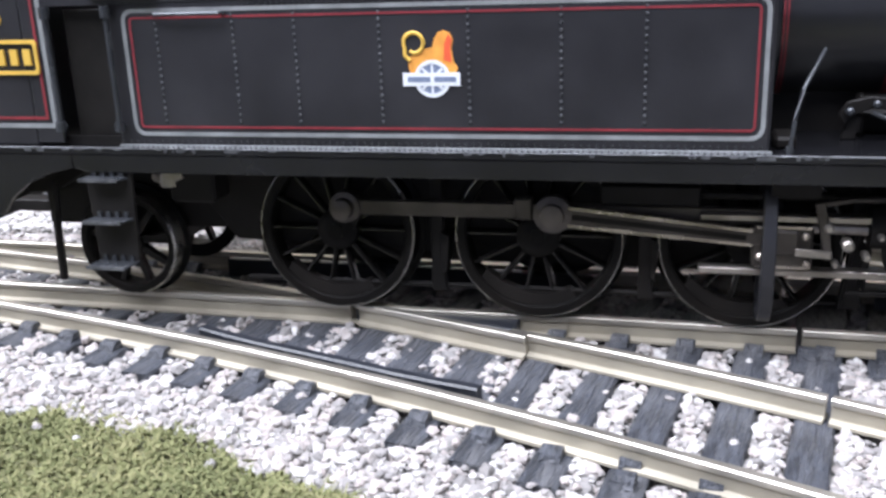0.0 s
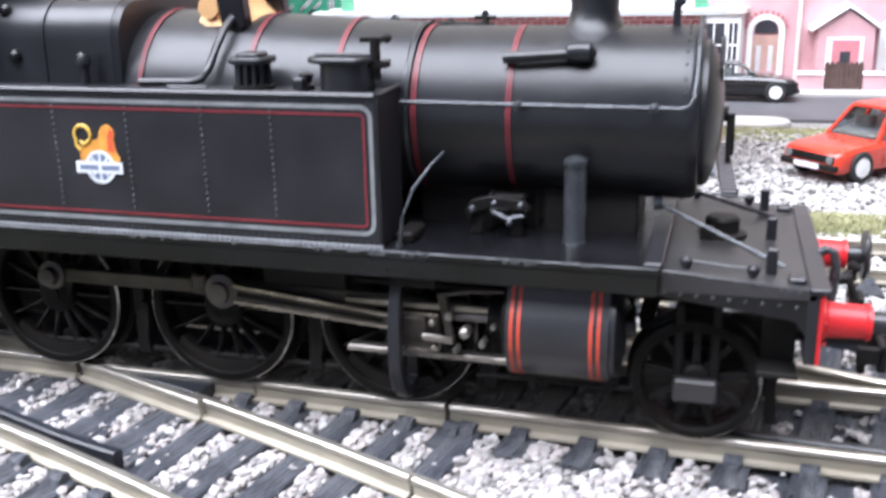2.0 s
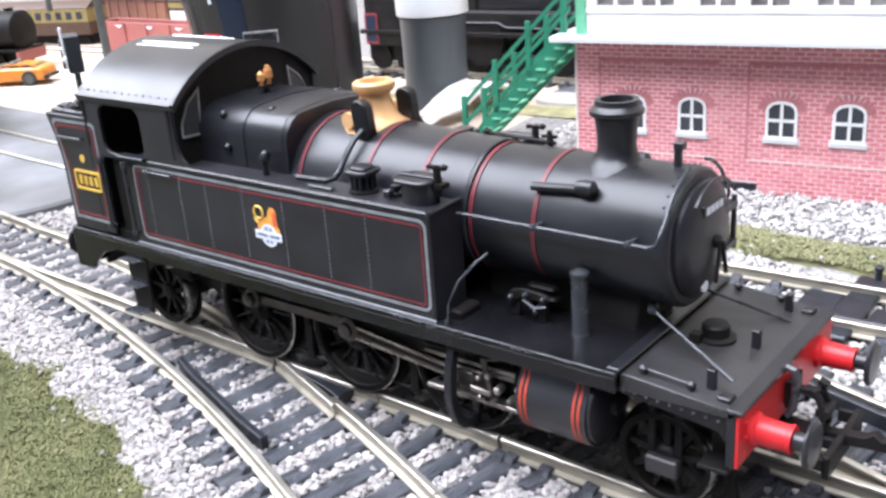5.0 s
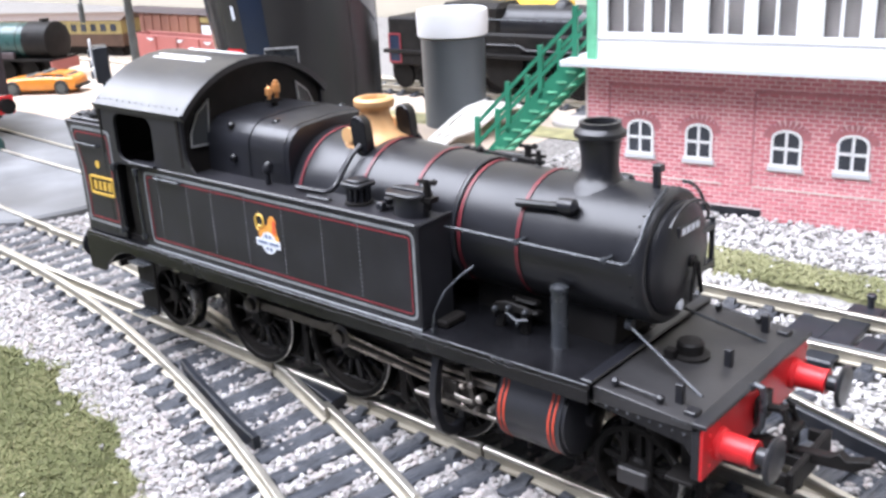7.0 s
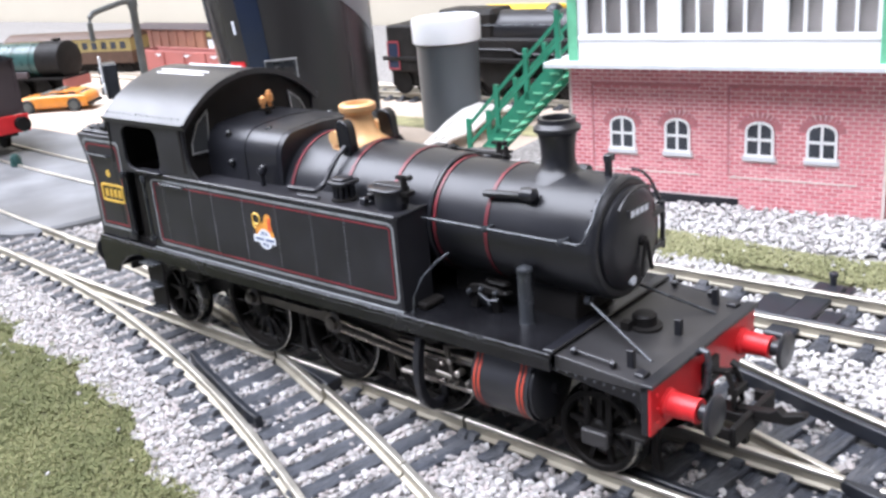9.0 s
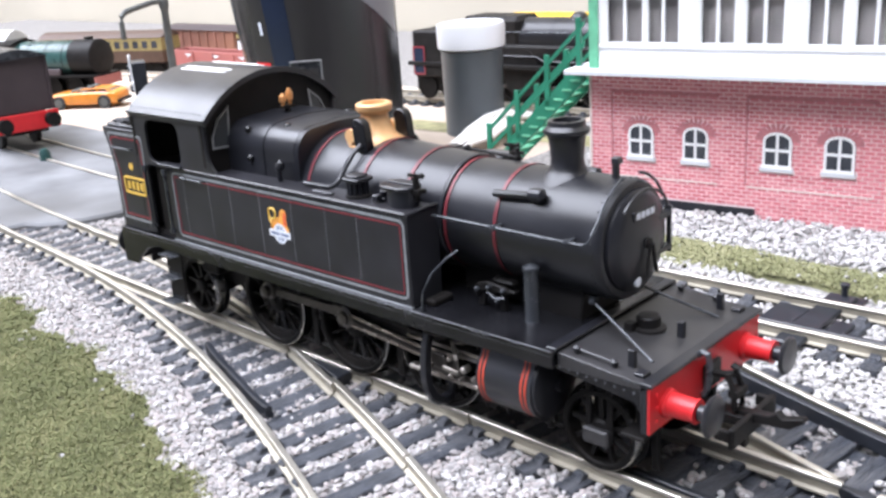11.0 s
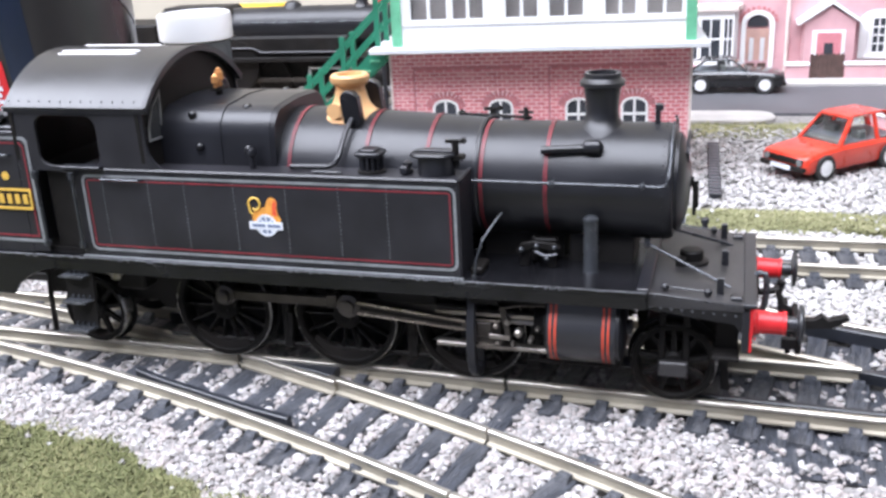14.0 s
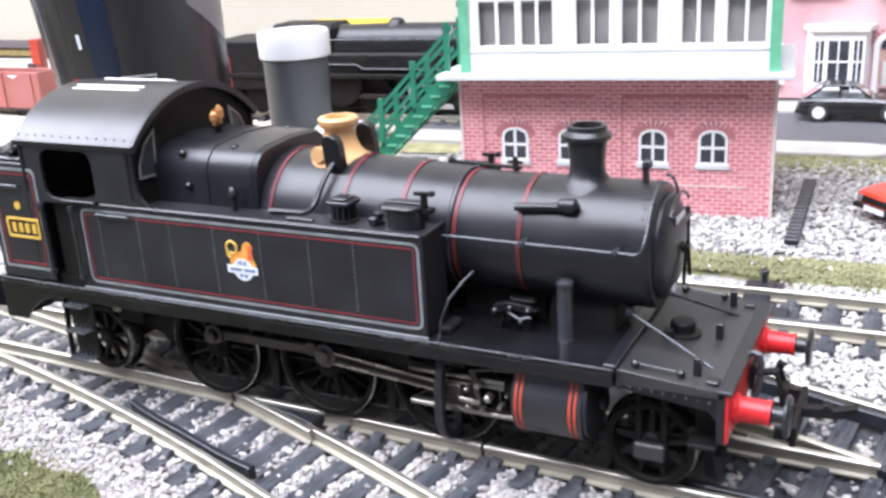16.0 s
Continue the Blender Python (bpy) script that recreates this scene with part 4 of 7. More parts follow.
for s in both:
    beads = Geo()
    for k in range(112):
        beads.lathe([(0.16, 0), (0.13, 0.14), (0.04, 0.2)], (-45.6 + 0.6 * k, s * 16.62, 20.0), "z", 5)
    part("foot_rivets", beads, BLACK, loco, "row of small rivets along the tank foot")
    dots = Geo()
    for k in range(9):
        dots.lathe([(0.2, 0), (0.16, s * 0.12)], (49.6 + 1.5 * k, s * 15.8, 17.4 - 0.07 * k), "y", 6)
    part("valance_rivets", dots, RIVET, loco, "pale rivets on the platform edge")
chips = Geo()
for s in both:
    for k in range(46):
        x = rng_chip.uniform(-60, 48)
        chips.box(x, x + rng_chip.uniform(0.15, 0.9), s * 16.98, s * 17.04, 19.5 + rng_chip.uniform(0, 0.3), 20.03)
    for k in range(22):
        f = rng_chip.uniform(0, 1)
        x, z = 49.4 + 13.8 * f, 19.55 - 1.2 * f
        chips.box(x, x + rng_chip.uniform(0.1, 0.6), s * 15.88, s * 15.93, z - rng_chip.uniform(0.1, 0.5), z)
tagged(part("chipped_paint", chips, RIVET, loco, smooth=0), "pale chips worn through the paint", kind="stuff")
# emblem on each tank: a plain rampant shape over a wheel and a band
for s in both:
    em = part("emblem", Geo().prism([(-12.9, 27.7), (-8.3, 27.7), (-8.1, 28.3), (-8.5, 28.9), (-8.7, 30.2), (-8.5, 30.9), (-8.8, 31.6), (-9.4, 31.9), (-10.0, 31.7), (-10.4, 31.1), (-10.6, 30.3), (-11.5, 30.1), (-12.4, 29.8), (-13.0, 29.2), (-13.1, 28.4)], "y", s * TY, s * (TY + 0.05)), TRANSFER_ORANGE, loco, "orange heraldic emblem transfer", smooth=0)
    tail = [(-12.9, 29.0), (-13.4, 29.5)] + arc2(-12.5, 30.7, 1.0, 210, -90, 14) + [(-12.9, 29.95)]
    part("emblem_tail", Geo().tube([(x, s * (TY + 0.04), z) for x, z in tail], 0.2, 6), GOLD, em)
    part("emblem_mane", Geo().prism([(-9.5, 29.0), (-8.7, 28.8), (-8.8, 30.2), (-8.6, 31.0), (-9.0, 31.5), (-9.4, 30.6)], "y", s * (TY + 0.05), s * (TY + 0.09)), TRANSFER_RED, em, "red part of the emblem", smooth=0)
    part("emblem_wheel", Geo().plate(arc2(-10.7, 27.2, 1.85, 0, 345, 23), arc2(-10.7, 27.2, 1.45, 0, 345, 23), "y", s * TY, s * (TY + 0.09)), TRANSFER_WHITE, em, "white wheel ring", smooth=0)
    part("emblem_disc", Geo().prism(arc2(-10.7, 27.2, 1.5, 0, 345, 23), "y", s * TY, s * (TY + 0.06)), TRANSFER_BLUE, em, smooth=0)
    sp = Geo()
    for k in range(8):
        sp.box(-0.12, 0.12, s * (TY + 0.06), s * (TY + 0.09), 0.2, 1.6, Matrix.Translation((-10.7, 0, 27.2)) @ Matrix.Rotation(k * math.pi / 4, 4, "Y"))
    part("emblem_spokes", sp, TRANSFER_WHITE, em, smooth=0)
    band = part("emblem_band", Geo().box(-13.7, -7.9, s * (TY + 0.03), s * (TY + 0.12), 26.5, 27.8), TRANSFER_WHITE, em, "white band", smooth=0)
    part("band_bar", Geo().box(-13.2, -10.9, s * (TY + 0.12), s * (TY + 0.14), 26.9, 27.4).box(-10.5, -8.3, s * (TY + 0.12), s * (TY + 0.14), 26.9, 27.4), TRANSFER_BLUE, band, smooth=0)

# cab
CX0, CX1, CF = -56.2, -30.8, -31.3
R_ROOF, ROOF_Z = 21.7, 53.2
arc_roof = [(y, ROOF_Z - R_ROOF + math.sqrt(R_ROOF ** 2 - y * y)) for y in np.linspace(-16.5, 16.5, 25)]
for s in both:
    g = Geo()
    g.plate(rounded(CX0, CX1, 35.0, 45.9, 0.05), rounded(-51.6, -39.8, 35.9, 44.4, 2.0), "y", s * 15.6, s * 16.25)
    part("cab_side", g, TANK, loco, "black cab side with open window", bevel=0.08)
    part("cab_fillet", Geo().prism([(-30.9, 35.5), (-30.9, 40.2), (-30.6, 38.4), (-29.9, 37.0), (-28.8, 36.1), (-26.8, 35.5)], "y", s * 15.6, s * 16.2), BLACK, loco)
    part("cab_lower_side", Geo().box(-46.0, CX1, s * 15.6, s * 16.2, 20, 35.2), BLACK, loco, bevel=0.08)
    part("cab_door", Geo().box(-51.8, -46.0, s * 14.6, s * 15.0, 20, 34.6), BLACK_FLAT, loco, "recessed black cab door", bevel=0.1)
    part("window_sill", Geo().box(-47.4, -39.6, s * 15.3, s * 17.2, 35.6, 36.1), BLACK, loco, bevel=0.12)
    for x in (-52.6, -45.4):
        part("cab_handrail", Geo().tube([(x, s * 16.2, 34.6), (x, s * 17.1, 34.5), (x, s * 17.1, 22.3), (x, s * 16.2, 22.2)], 0.3, 8).cyl((x, s * 17.1, 33.8), 0.55, 1.2, n=10).cyl((x, s * 17.1, 21.8), 0.55, 1.0, n=10), GREYMETAL, loco, "grey cab handrail")
lo = [(-16.2, 35), (16.2, 35)] + [(y, z - 0.6) for y, z in arc_roof[::-1]]
part("cab_front", Geo().prism(lo, "x", CF - 0.7, CF), BLACK_FLAT, loco, "black cab front plate", smooth=0)
part("cab_rear", Geo().prism(lo, "x", CX0, CX0 + 0.7), BLACK_FLAT, loco, "black cab rear plate", smooth=0)
for s in both:
    w = [(s * 10.6, 39.7), (s * 14.4, 39.9), (s * 14.3, 42.0), (s * 12.6, 45.4), (s * 9.8, 47.6)]
    c = Vector((s * 12.2, 42.8))
    inner = [tuple(c + (Vector(q) - c) * 0.88) for q in w]
    # frame pale all round: its lit edges are put into the colour
    sw = part("spectacle_window", Geo().plate(w, inner, "x", CF, CF + 0.35), SPECTACLE, loco, "grey framed cab front window", smooth=0)
    part("pane", Geo().prism(inner, "x", CF + 0.02, CF + 0.15), PANE_DARK, sw, "dark glass", smooth=0)
roof = part("cab_roof", Geo().prism(arc_roof + [(y, z - 0.7) for y, z in arc_roof[::-1]], "x", -57.0, -29.9), ROOF_BLACK, loco, "satin black curved cab roof")
for s in both:
    part("rain_strip", Geo().box(-53.4, -37.8, s * 4.4, s * 4.8, 52.25, 52.8), SILVER, roof, "pale roof strip", bevel=0.1)
    part("roof_slide", Geo().box(-53.4, -37.8, s * 3.1, s * 3.5, 52.6, 53.15), SILVER, roof, bevel=0.1)
    rv = Geo()
    for k in range(14):
        rv.cyl((-56.2 + 2.0 * k, s * 15.6, 46.5), 0.11, 0.28, n=6)
    part("roof_rivets", rv, BLACK, roof)
    part("gutter", Geo().tube([(-57.0, s * 16.6, 45.75), (-29.9, s * 16.6, 45.75)], 0.3, 6), BLACK, roof)
part("roof_front_rib", Geo().prism([(y, z + 0.15) for y, z in arc_roof] + [(y * 0.975, z - 0.9) for y, z in arc_roof[::-1]], "x", -30.6, -29.8), BLACK, roof)
part("cab_floor", Geo().box(-56, -31, -15.4, 15.4, 20, 21), BLACK_FLAT, loco)
part("backhead", Geo().box(-37, -34.2, -8, 8, 21, 42), BLACK_FLAT, loco, bevel=0.8)
wh = part("whistle", Geo().lathe([(0.4, 46.4), (0.4, 47.2), (0.75, 47.4), (0.75, 48.8), (0.45, 48.9), (0.45, 49.3), (0.1, 49.5)], (-25.7, 0.7, 0), "z", 12), COPPER, loco, "copper whistle")
part("whistle_small", Geo().lathe([(0.35, 46.2), (0.35, 47.0), (0.65, 47.2), (0.65, 48.3), (0.4, 48.4), (0.1, 48.8)], (-25.5, -1.1, 0), "z", 12), COPPER, wh)
part("whistle_stem", Geo().box(-26.2, -25.0, -1.6, 1.3, 45.8, 46.4).cyl((-25.6, 0, 43.5), 0.6, 2.6, n=8), BLACK_FLAT, loco)

# bunker
BUNK = [(-56.2, 20.0), (-66.2, 20.0), (-66.2, 31.5), (-66.6, 34.5), (-67.4, 37.5), (-68.6, 40.4), (-69.0, 41.6), (-56.2, 41.6)]
bunker = part("bunker", Geo().prism(BUNK, "y", -16.25, 16.25), TANK, loco, "black coal bunker with flared back", bevel=0.2)
part("bunker_top", Geo().box(-68.4, -56.6, -15.4, 15.4, 41.5, 42.3), BLACK, bunker, bevel=0.3)
part("bunker_rear_sill", Geo().box(-67.0, -66.2, -16.5, 16.5, 11.6, 20), BLACK, loco, bevel=0.1)
for s in both:
    a, b = s * 16.25, s * 16.31
    o = [(-53.6, 22.0), (-65.0, 22.0), (-65.1, 31.5), (-65.5, 34.6), (-66.3, 37.5), (-67.2, 40.0), (-66.4, 40.7), (-54.2, 40.7), (-53.6, 40.0)]
    c = Vector((-59.6, 31.5))
    def shrunk(d):
        return [(q[0] + math.copysign(d, c.x - q[0]), q[1] + math.copysign(d, c.y - q[1])) for q in o]
    side = part("bunker_side", Geo().prism([(-56.3, 20.3), (-53.0, 20.3), (-53.0, 35.2), (-53.6, 41.0), (-56.3, 41.0)], "y", s * 15.6, s * 16.24), TANK, bunker, bevel=0.1)
    part("lining", Geo().plate(o, shrunk(0.5), "y", a, b), TIN, side, "pale grey lining", smooth=0)
    part("red_lining", Geo().plate(shrunk(0.95), shrunk(1.25), "y", a, b), RED_LINE, side, "thin red lining", smooth=0)
    plate = part("number_plate", Geo().plate(rounded(-62.6, -54.6, 27.9, 31.6, 0.5), rounded(-62.2, -55.0, 28.3, 31.2, 0.35), "y", a, s * 16.55), GOLD, loco, "yellow edged number plate with plain bars", smooth=0)
    bars = Geo()
    for k in range(4):
        bars.box(-61.3 + 1.62 * k, -60.4 + 1.62 * k, a, s * 16.5, 28.9, 30.6)
    part("plate_bars", bars, GOLD, plate, smooth=0)
    part("route_disc", Geo().cyl((-59.3, a, 33.8), 0.75, s * 0.12, "y", 14), GOLD, loco, "small yellow disc")
    part("bunker_handrail", Geo().tube([(-65.4, s * 16.3, 37.6), (-65.3, s * 17.0, 37.6), (-57.6, s * 17.0, 37.6), (-57.5, s * 16.3, 37.6)], 0.24, 8), GREYMETAL, loco, "steel handrail")
rngc = np.random.default_rng(3)
pc = np.c_[rngc.uniform(-67.6, -57.0, 420), rngc.uniform(-14.6, 14.6, 420), np.zeros(420)]
pc[:, 2] = 41.6 + rngc.uniform(0, 1.0, 420) + np.clip((pc[:, 0] + 63) / 6, 0, 1) * 2.6
rocks("coal", pc, rngc.uniform(1.0, 2.4, 420), COAL, "heap of dark grey coal in the bunker", "coal")
part("rear_lamp_iron", Geo().box(-69.8, -66, -0.5, 0.5, 36, 39), BLACK, loco)

# boiler, firebox, smokebox
boiler = part("boiler", Geo().lathe([(11.0, -12.0), (10.9, -8.0), (10.35, 5.0), (9.75, 16.0), (9.4, 22.0)], (0, 0, ZC), "x", 56), BLACK, loco, "satin black tapered boiler")
fb = arc2(-6.4, 40.3, 4.4, 180, 90, 8)
fb_sec = [(-11.0, 22.0), (-11.0, 34.0)] + [(y - 0.1, z) for y, z in fb] + [(0, 45.1)]
fb_sec = fb_sec + [(-y, z) for y, z in fb_sec[-2::-1]]
part("firebox", Geo().prism(fb_sec, "x", -31.2, -11.4), BLACK, loco, "black square-topped firebox", bevel=0.0)
g = Geo()
n = len(fb_sec)
for x, k in ((-11.6, 1.0), (-10.6, 0.97)):
    g.v += [(x, y * k, ZC + (z - ZC) * k) for y, z in fb_sec]
g.f += [(i, i + 1, n + i + 1, n + i) for i in range(n - 1)] + [tuple(range(n, 2 * n))]
part("firebox_front", g, BLACK, loco)
part("firebox_strap", Geo().prism([(y * 1.012, ZC + (z - ZC) * 1.012) for y, z in fb_sec], "x", -20.6, -20.0), BLACK, loco)
for s in both:
    part("washout_plug", Geo().lathe([(0.9, 0), (0.8, 0.5), (0.45, 0.9)], (-16.5, s * 7.4, 44.0), "z", 12), PLATE_BLACK, loco)
    for x, z in ((-25.5, 43.4), (-24.0, 38.4), (-15.2, 38.2)):
        part("washout_plug", Geo().lathe([(0.75, 0), (0.75, s * 0.4), (0.45, s * 0.8), (0.1, s * 0.9)], (x, s * (10.95 if z < 42 else 9.6), z), "y", 12), PLATE_BLACK, loco)


def rad(x):
    return float(np.interp(x, [-12, -8, 5, 16, 22, 22.4, 52], [11.0, 10.9, 10.35, 9.75, 9.4, 9.05, 9.0]))


def boiler_band(x, w=0.66):
    b = part("boiler_band", Geo().lathe([(rad(x) + 0.02, x - w / 2), (rad(x) + 0.14, x - w / 2), (rad(x) + 0.14, x + w / 2), (rad(x) + 0.02, x + w / 2)], (0, 0, ZC), "x", 64, close=False), BLACK, loco)
    for d in (-w / 2 + 0.16, w / 2 - 0.16):
        part("band_line", Geo().lathe([(rad(x) + 0.15, x + d - 0.1), (rad(x) + 0.17, x + d), (rad(x) + 0.15, x + d + 0.1)], (0, 0, ZC), "x", 64, close=False), RED_LINE, b, "red boiler line")


for x in (-8.6, 4.2, 14.2, 22.8, 32.9):
    boiler_band(x)
smoke = part("smokebox", Geo().lathe([(9.05, 22.2), (9.05, 50.6), (9.0, 51.2), (8.6, 51.7), (8.0, 51.8)], (0, 0, ZC), "x", 56), SMOKEBOX, loco, "black smokebox")
part("smokebox_joint", Geo().lathe([(9.5, 21.6), (9.62, 21.9), (9.5, 22.3)], (0, 0, ZC), "x", 56, close=False), BLACK, loco)
door = part("smokebox_door", Geo().lathe([(7.6, 51.6), (7.6, 52.3), (7.2, 52.7), (5.6, 53.4), (3.0, 53.9), (0.1, 54.1)], (0, 0, ZC), "x", 44), SMOKEBOX, smoke, "domed smokebox door")
part("door_dart", Geo().cyl((53.8, 0, ZC), 0.8, 0.7, "x", 12).tube([(54.6, 0, ZC), (54.7, -1.4, ZC - 5.0)], 0.3, 6).tube([(54.9, 0, ZC), (55.0, 1.0, ZC - 4.4)], 0.3, 6), BLACK_FLAT, door)
part("door_hinge", Geo().box(52.4, 53.6, 2.0, 7.6, ZC + 2.2, ZC + 3.0).box(52.4, 53.6, 2.0, 7.6, ZC - 3.0, ZC - 2.2).cyl((53, 7.8, ZC - 3.6), 0.4, 7.2, n=8), BLACK, door)
part("door_number_plate", Geo().box(52.6, 53.75, -2.9, 2.9, ZC + 3.7, ZC + 5.1), SMOKEBOX, door, "black number plate with plain pale bars", bevel=0.1)
g = Geo()
for k in range(4):
    g.box(53.75, 53.8, -2.4 + 1.25 * k, -1.45 + 1.25 * k, ZC + 3.95, ZC + 4.85)
part("plate_bars", g, TRANSFER_WHITE, door, smooth=0)
part("route_disc", Geo().cyl((52.9, -1.5, ZC - 5.7), 0.75, 0.6, "x", 16), TRANSFER_WHITE, door, "small white disc")
part("smokebox_handrail", Geo().tube([(53.6, math.sin(a) * 7.8, ZC + 7.8 * math.cos(a)) for a in np.linspace(-0.75, 0.75, 13)], 0.25, 6), BLACK, door)
part("lamp_iron", Geo().box(48.4, 49.2, -0.5, 0.5, 40.8, 44.0).box(48.4, 49.6, -0.7, 0.7, 43.2, 44.2), BLACK, loco, bevel=0.1)
rv = Geo()
for k in range(36):
    a = math.radians(10 * k)
    rv.lathe([(0.17, 50.2), (0.17, 50.4)], (0, 9.05 * math.sin(a), ZC + 9.05 * math.cos(a)), "x", 5)
part("smokebox_rivets", rv, BLACK, smoke)
part("saddle", Geo().prism([(-5.5, 17.4), (5.5, 17.4), (5.2, 22), (4.4, 24.6), (-4.4, 24.6), (-5.2, 22)], "x", 36, 46), BLACK_FLAT, loco, bevel=0.2)
part("chimney", Geo().lathe([(4.8, 39.8), (3.9, 40.5), (3.1, 41.2), (2.65, 42.0), (2.5, 43.0), (2.6, 44.8), (2.8, 46.2), (2.95, 46.7), (3.45, 47.0), (3.5, 47.6), (3.1, 47.9), (2.85, 48.2), (2.8, 48.9), (2.2, 48.9), (2.0, 47.0), (1.9, 42)], (40.3, 0, 0), "z", 36, close=True), SMOKEBOX, loco, "black chimney with flared cap")
part("safety_valve_bonnet", Geo().lathe([(5.4, 41.4), (5.2, 41.9), (4.2, 42.5), (3.3, 43.5), (2.75, 44.9), (2.4, 46.4), (2.45, 46.8), (3.0, 47.1), (3.25, 47.5), (3.25, 48.3), (2.9, 48.6), (2.2, 48.6), (2.0, 47.5), (0.2, 47.4)], (-1.2, 0, 0), "z", 36), BRASS, loco, "golden brass safety valve cover")
for s in both:
    clack = part("top_feed", Geo().prism([(x - 0.12 * (z - 43.8), z) for x, z in rounded(-0.7, 2.4, 40.6, 46.8, 1.54, 6)], "y", s * 4.2, s * 6.0), PLATE_BLACK, loco, "black top feed casing", bevel=0.55)
    part("feed_pipe", Geo().tube([(1.0, s * 5.6, 42.4), (0.8, s * 7.6, 41.2), (0.5, s * 9.3, 39.2), (0.2, s * 10.6, 37.2), (-0.3, s * 11.4, 36.3), (-1.4, s * 11.9, 35.95), (-7.5, s * 12.1, 35.9)], 0.45, 8), BLACK, clack, "bent black feed pipe")
    part("feed_flange", Geo().cyl((-2.2, s * 4.6, 43.4), 1.25, s * 0.8, "y", 16), BRASS, clack, "brass flange")
    # boiler handrail
    hr = part("boiler_handrail", Geo().tube([(21.9, s * 10.9, 34.2), (50.2, s * 10.9, 34.1), (51.0, s * 10.6, 34.4), (51.3, s * 10.1, 35.4)] + [(51.4, s * 9.9 * math.cos(a), ZC + 9.9 * math.sin(a)) for a in np.linspace(0.5, 1.35, 7)], 0.24, 8), GREYMETAL, loco, "grey boiler handrail")
    for x in (34.3, 47.6):
        part("handrail_knob", Geo().cyl((x, s * 9.0, 34.1), 0.3, s * 2.0, "y", 8).lathe([(0.1, -0.55), (0.5, -0.3), (0.55, 0), (0.5, 0.3), (0.1, 0.55)], (x, s * 10.9, 34.1), "y", 10), GREYMETAL, hr)
    part("ejector_pipe", Geo().tube([(32.2, s * 7.6, 38.4), (33.0, s * 7.7, 38.5), (40.0, s * 7.3, 38.9), (41.0, s * 6.6, 39.2)], 0.6, 10).lathe([(0.3, 38.2), (0.95, 38.7), (1.15, 39.8), (1.05, 40.9), (0.3, 41.5)], (0, s * 7.2, 39.0), "x", 12), BLACK, loco, "black side pipe on the smokebox")
    part("steam_pipe", Geo().lathe([(1.3, 20.0), (1.15, 20.3), (1.15, 28.0), (1.3, 28.1), (1.25, 28.6), (0.5, 29.0)], (40.0, s * 9.4, 0), "z", 16), GREYMETAL, loco, "dark grey outside steam pipe")
    part("tank_stay", Geo().tube([(23.2, s * 16.0, 20.0), (23.5, s * 15.9, 23.0), (24.2, s * 14.6, 25.8), (25.6, s * 12.4, 28.0), (26.4, s * 10.4, 29.0)], 0.2, 8).cyl((23.2, s * 16.0, 19.9), 0.4, 0.8, n=8), GREYMETAL, loco, "curved steel stay rod")
    part("tank_balance_pipe", Geo().box(22.0, 24.0, s * 9.4, s * 14, 20.0, 21.2), BLACK_FLAT, loco, bevel=0.3)
    part("front_stay", Geo().tube([(47.8, s * 5.0, 23.5), (60.7, s * 9.5, 18.7)], 0.24, 8).cyl((47.6, s * 4.9, 23.5), 0.8, 0.9, "x", 10), GREYMETAL, loco, "grey diagonal front stay")
    part("platform_lamp_iron", Geo().box(58.8, 59.8, s * 12.0, s * 12.9, 18.4, 21.4), BLACK, loco, bevel=0.1)
    part("platform_step", Geo().box(60.8, 62.4, s * 12.8, s * 14.6, 18.3, 19.2), BLACK, loco, bevel=0.15)
    part("platform_rail", Geo().tube([(51.5, s * 14.3, 20.2), (57.6, s * 14.3, 19.7)], 0.18, 6).lathe([(0.5, 19.2), (0.3, 19.5), (0.6, 20.0), (0.6, 20.4), (0.2, 20.7)], (51.5, s * 14.3, 0), "z", 10).lathe([(0.5, 18.8), (0.3, 19.0), (0.6, 19.5), (0.6, 19.9), (0.2, 20.2)], (57.6, s * 14.3, 0), "z", 10), BLACK, loco)
part("platform_hatch", Geo().lathe([(2.6, 18.8), (2.6, 19.5), (1.8, 19.7), (1.8, 21.0), (1.5, 21.3), (0.2, 21.4)], (54.6, -0.6, 0), "z", 24).box(52.4, 53.8, -3.8, -2.4, 18.9, 20.6), BLACK_FLAT, loco, "round black hatch")
part("platform_lamp_iron", Geo().box(59.2, 60.2, -0.5, 0.5, 18.4, 21.2), BLACK, loco, bevel=0.1)
lub = part("boiler_top_rail", Geo().tube([(16.4, 4.2, 41.3), (28.4, 4.2, 40.8)], 0.28, 8).cyl((17.0, 4.2, 40.0), 0.4, 1.2, n=8).cyl((27.6, 4.2, 39.6), 0.4, 1.1, n=8).lathe([(0.1, -0.75), (0.6, -0.4), (0.65, 0.3), (0.1, 0.75)], (16.6, 4.2, 41.3), "z", 10), BLACK_FLAT, loco, "thin black rail along the boiler top")
part("boiler_top_valve", Geo().lathe([(0.5, 40.6), (0.65, 41.0), (0.4, 41.5), (0.4, 42.4), (0.1, 42.6)], (27.4, 4.2, 0), "z", 10).box(26.2, 28.6, 3.95, 4.45, 41.5, 41.9), BLACK_FLAT, lub)
part("boiler_fill_below", Geo().box(22, 35, -4, 4, 20, 24), BLACK_FLAT, loco)
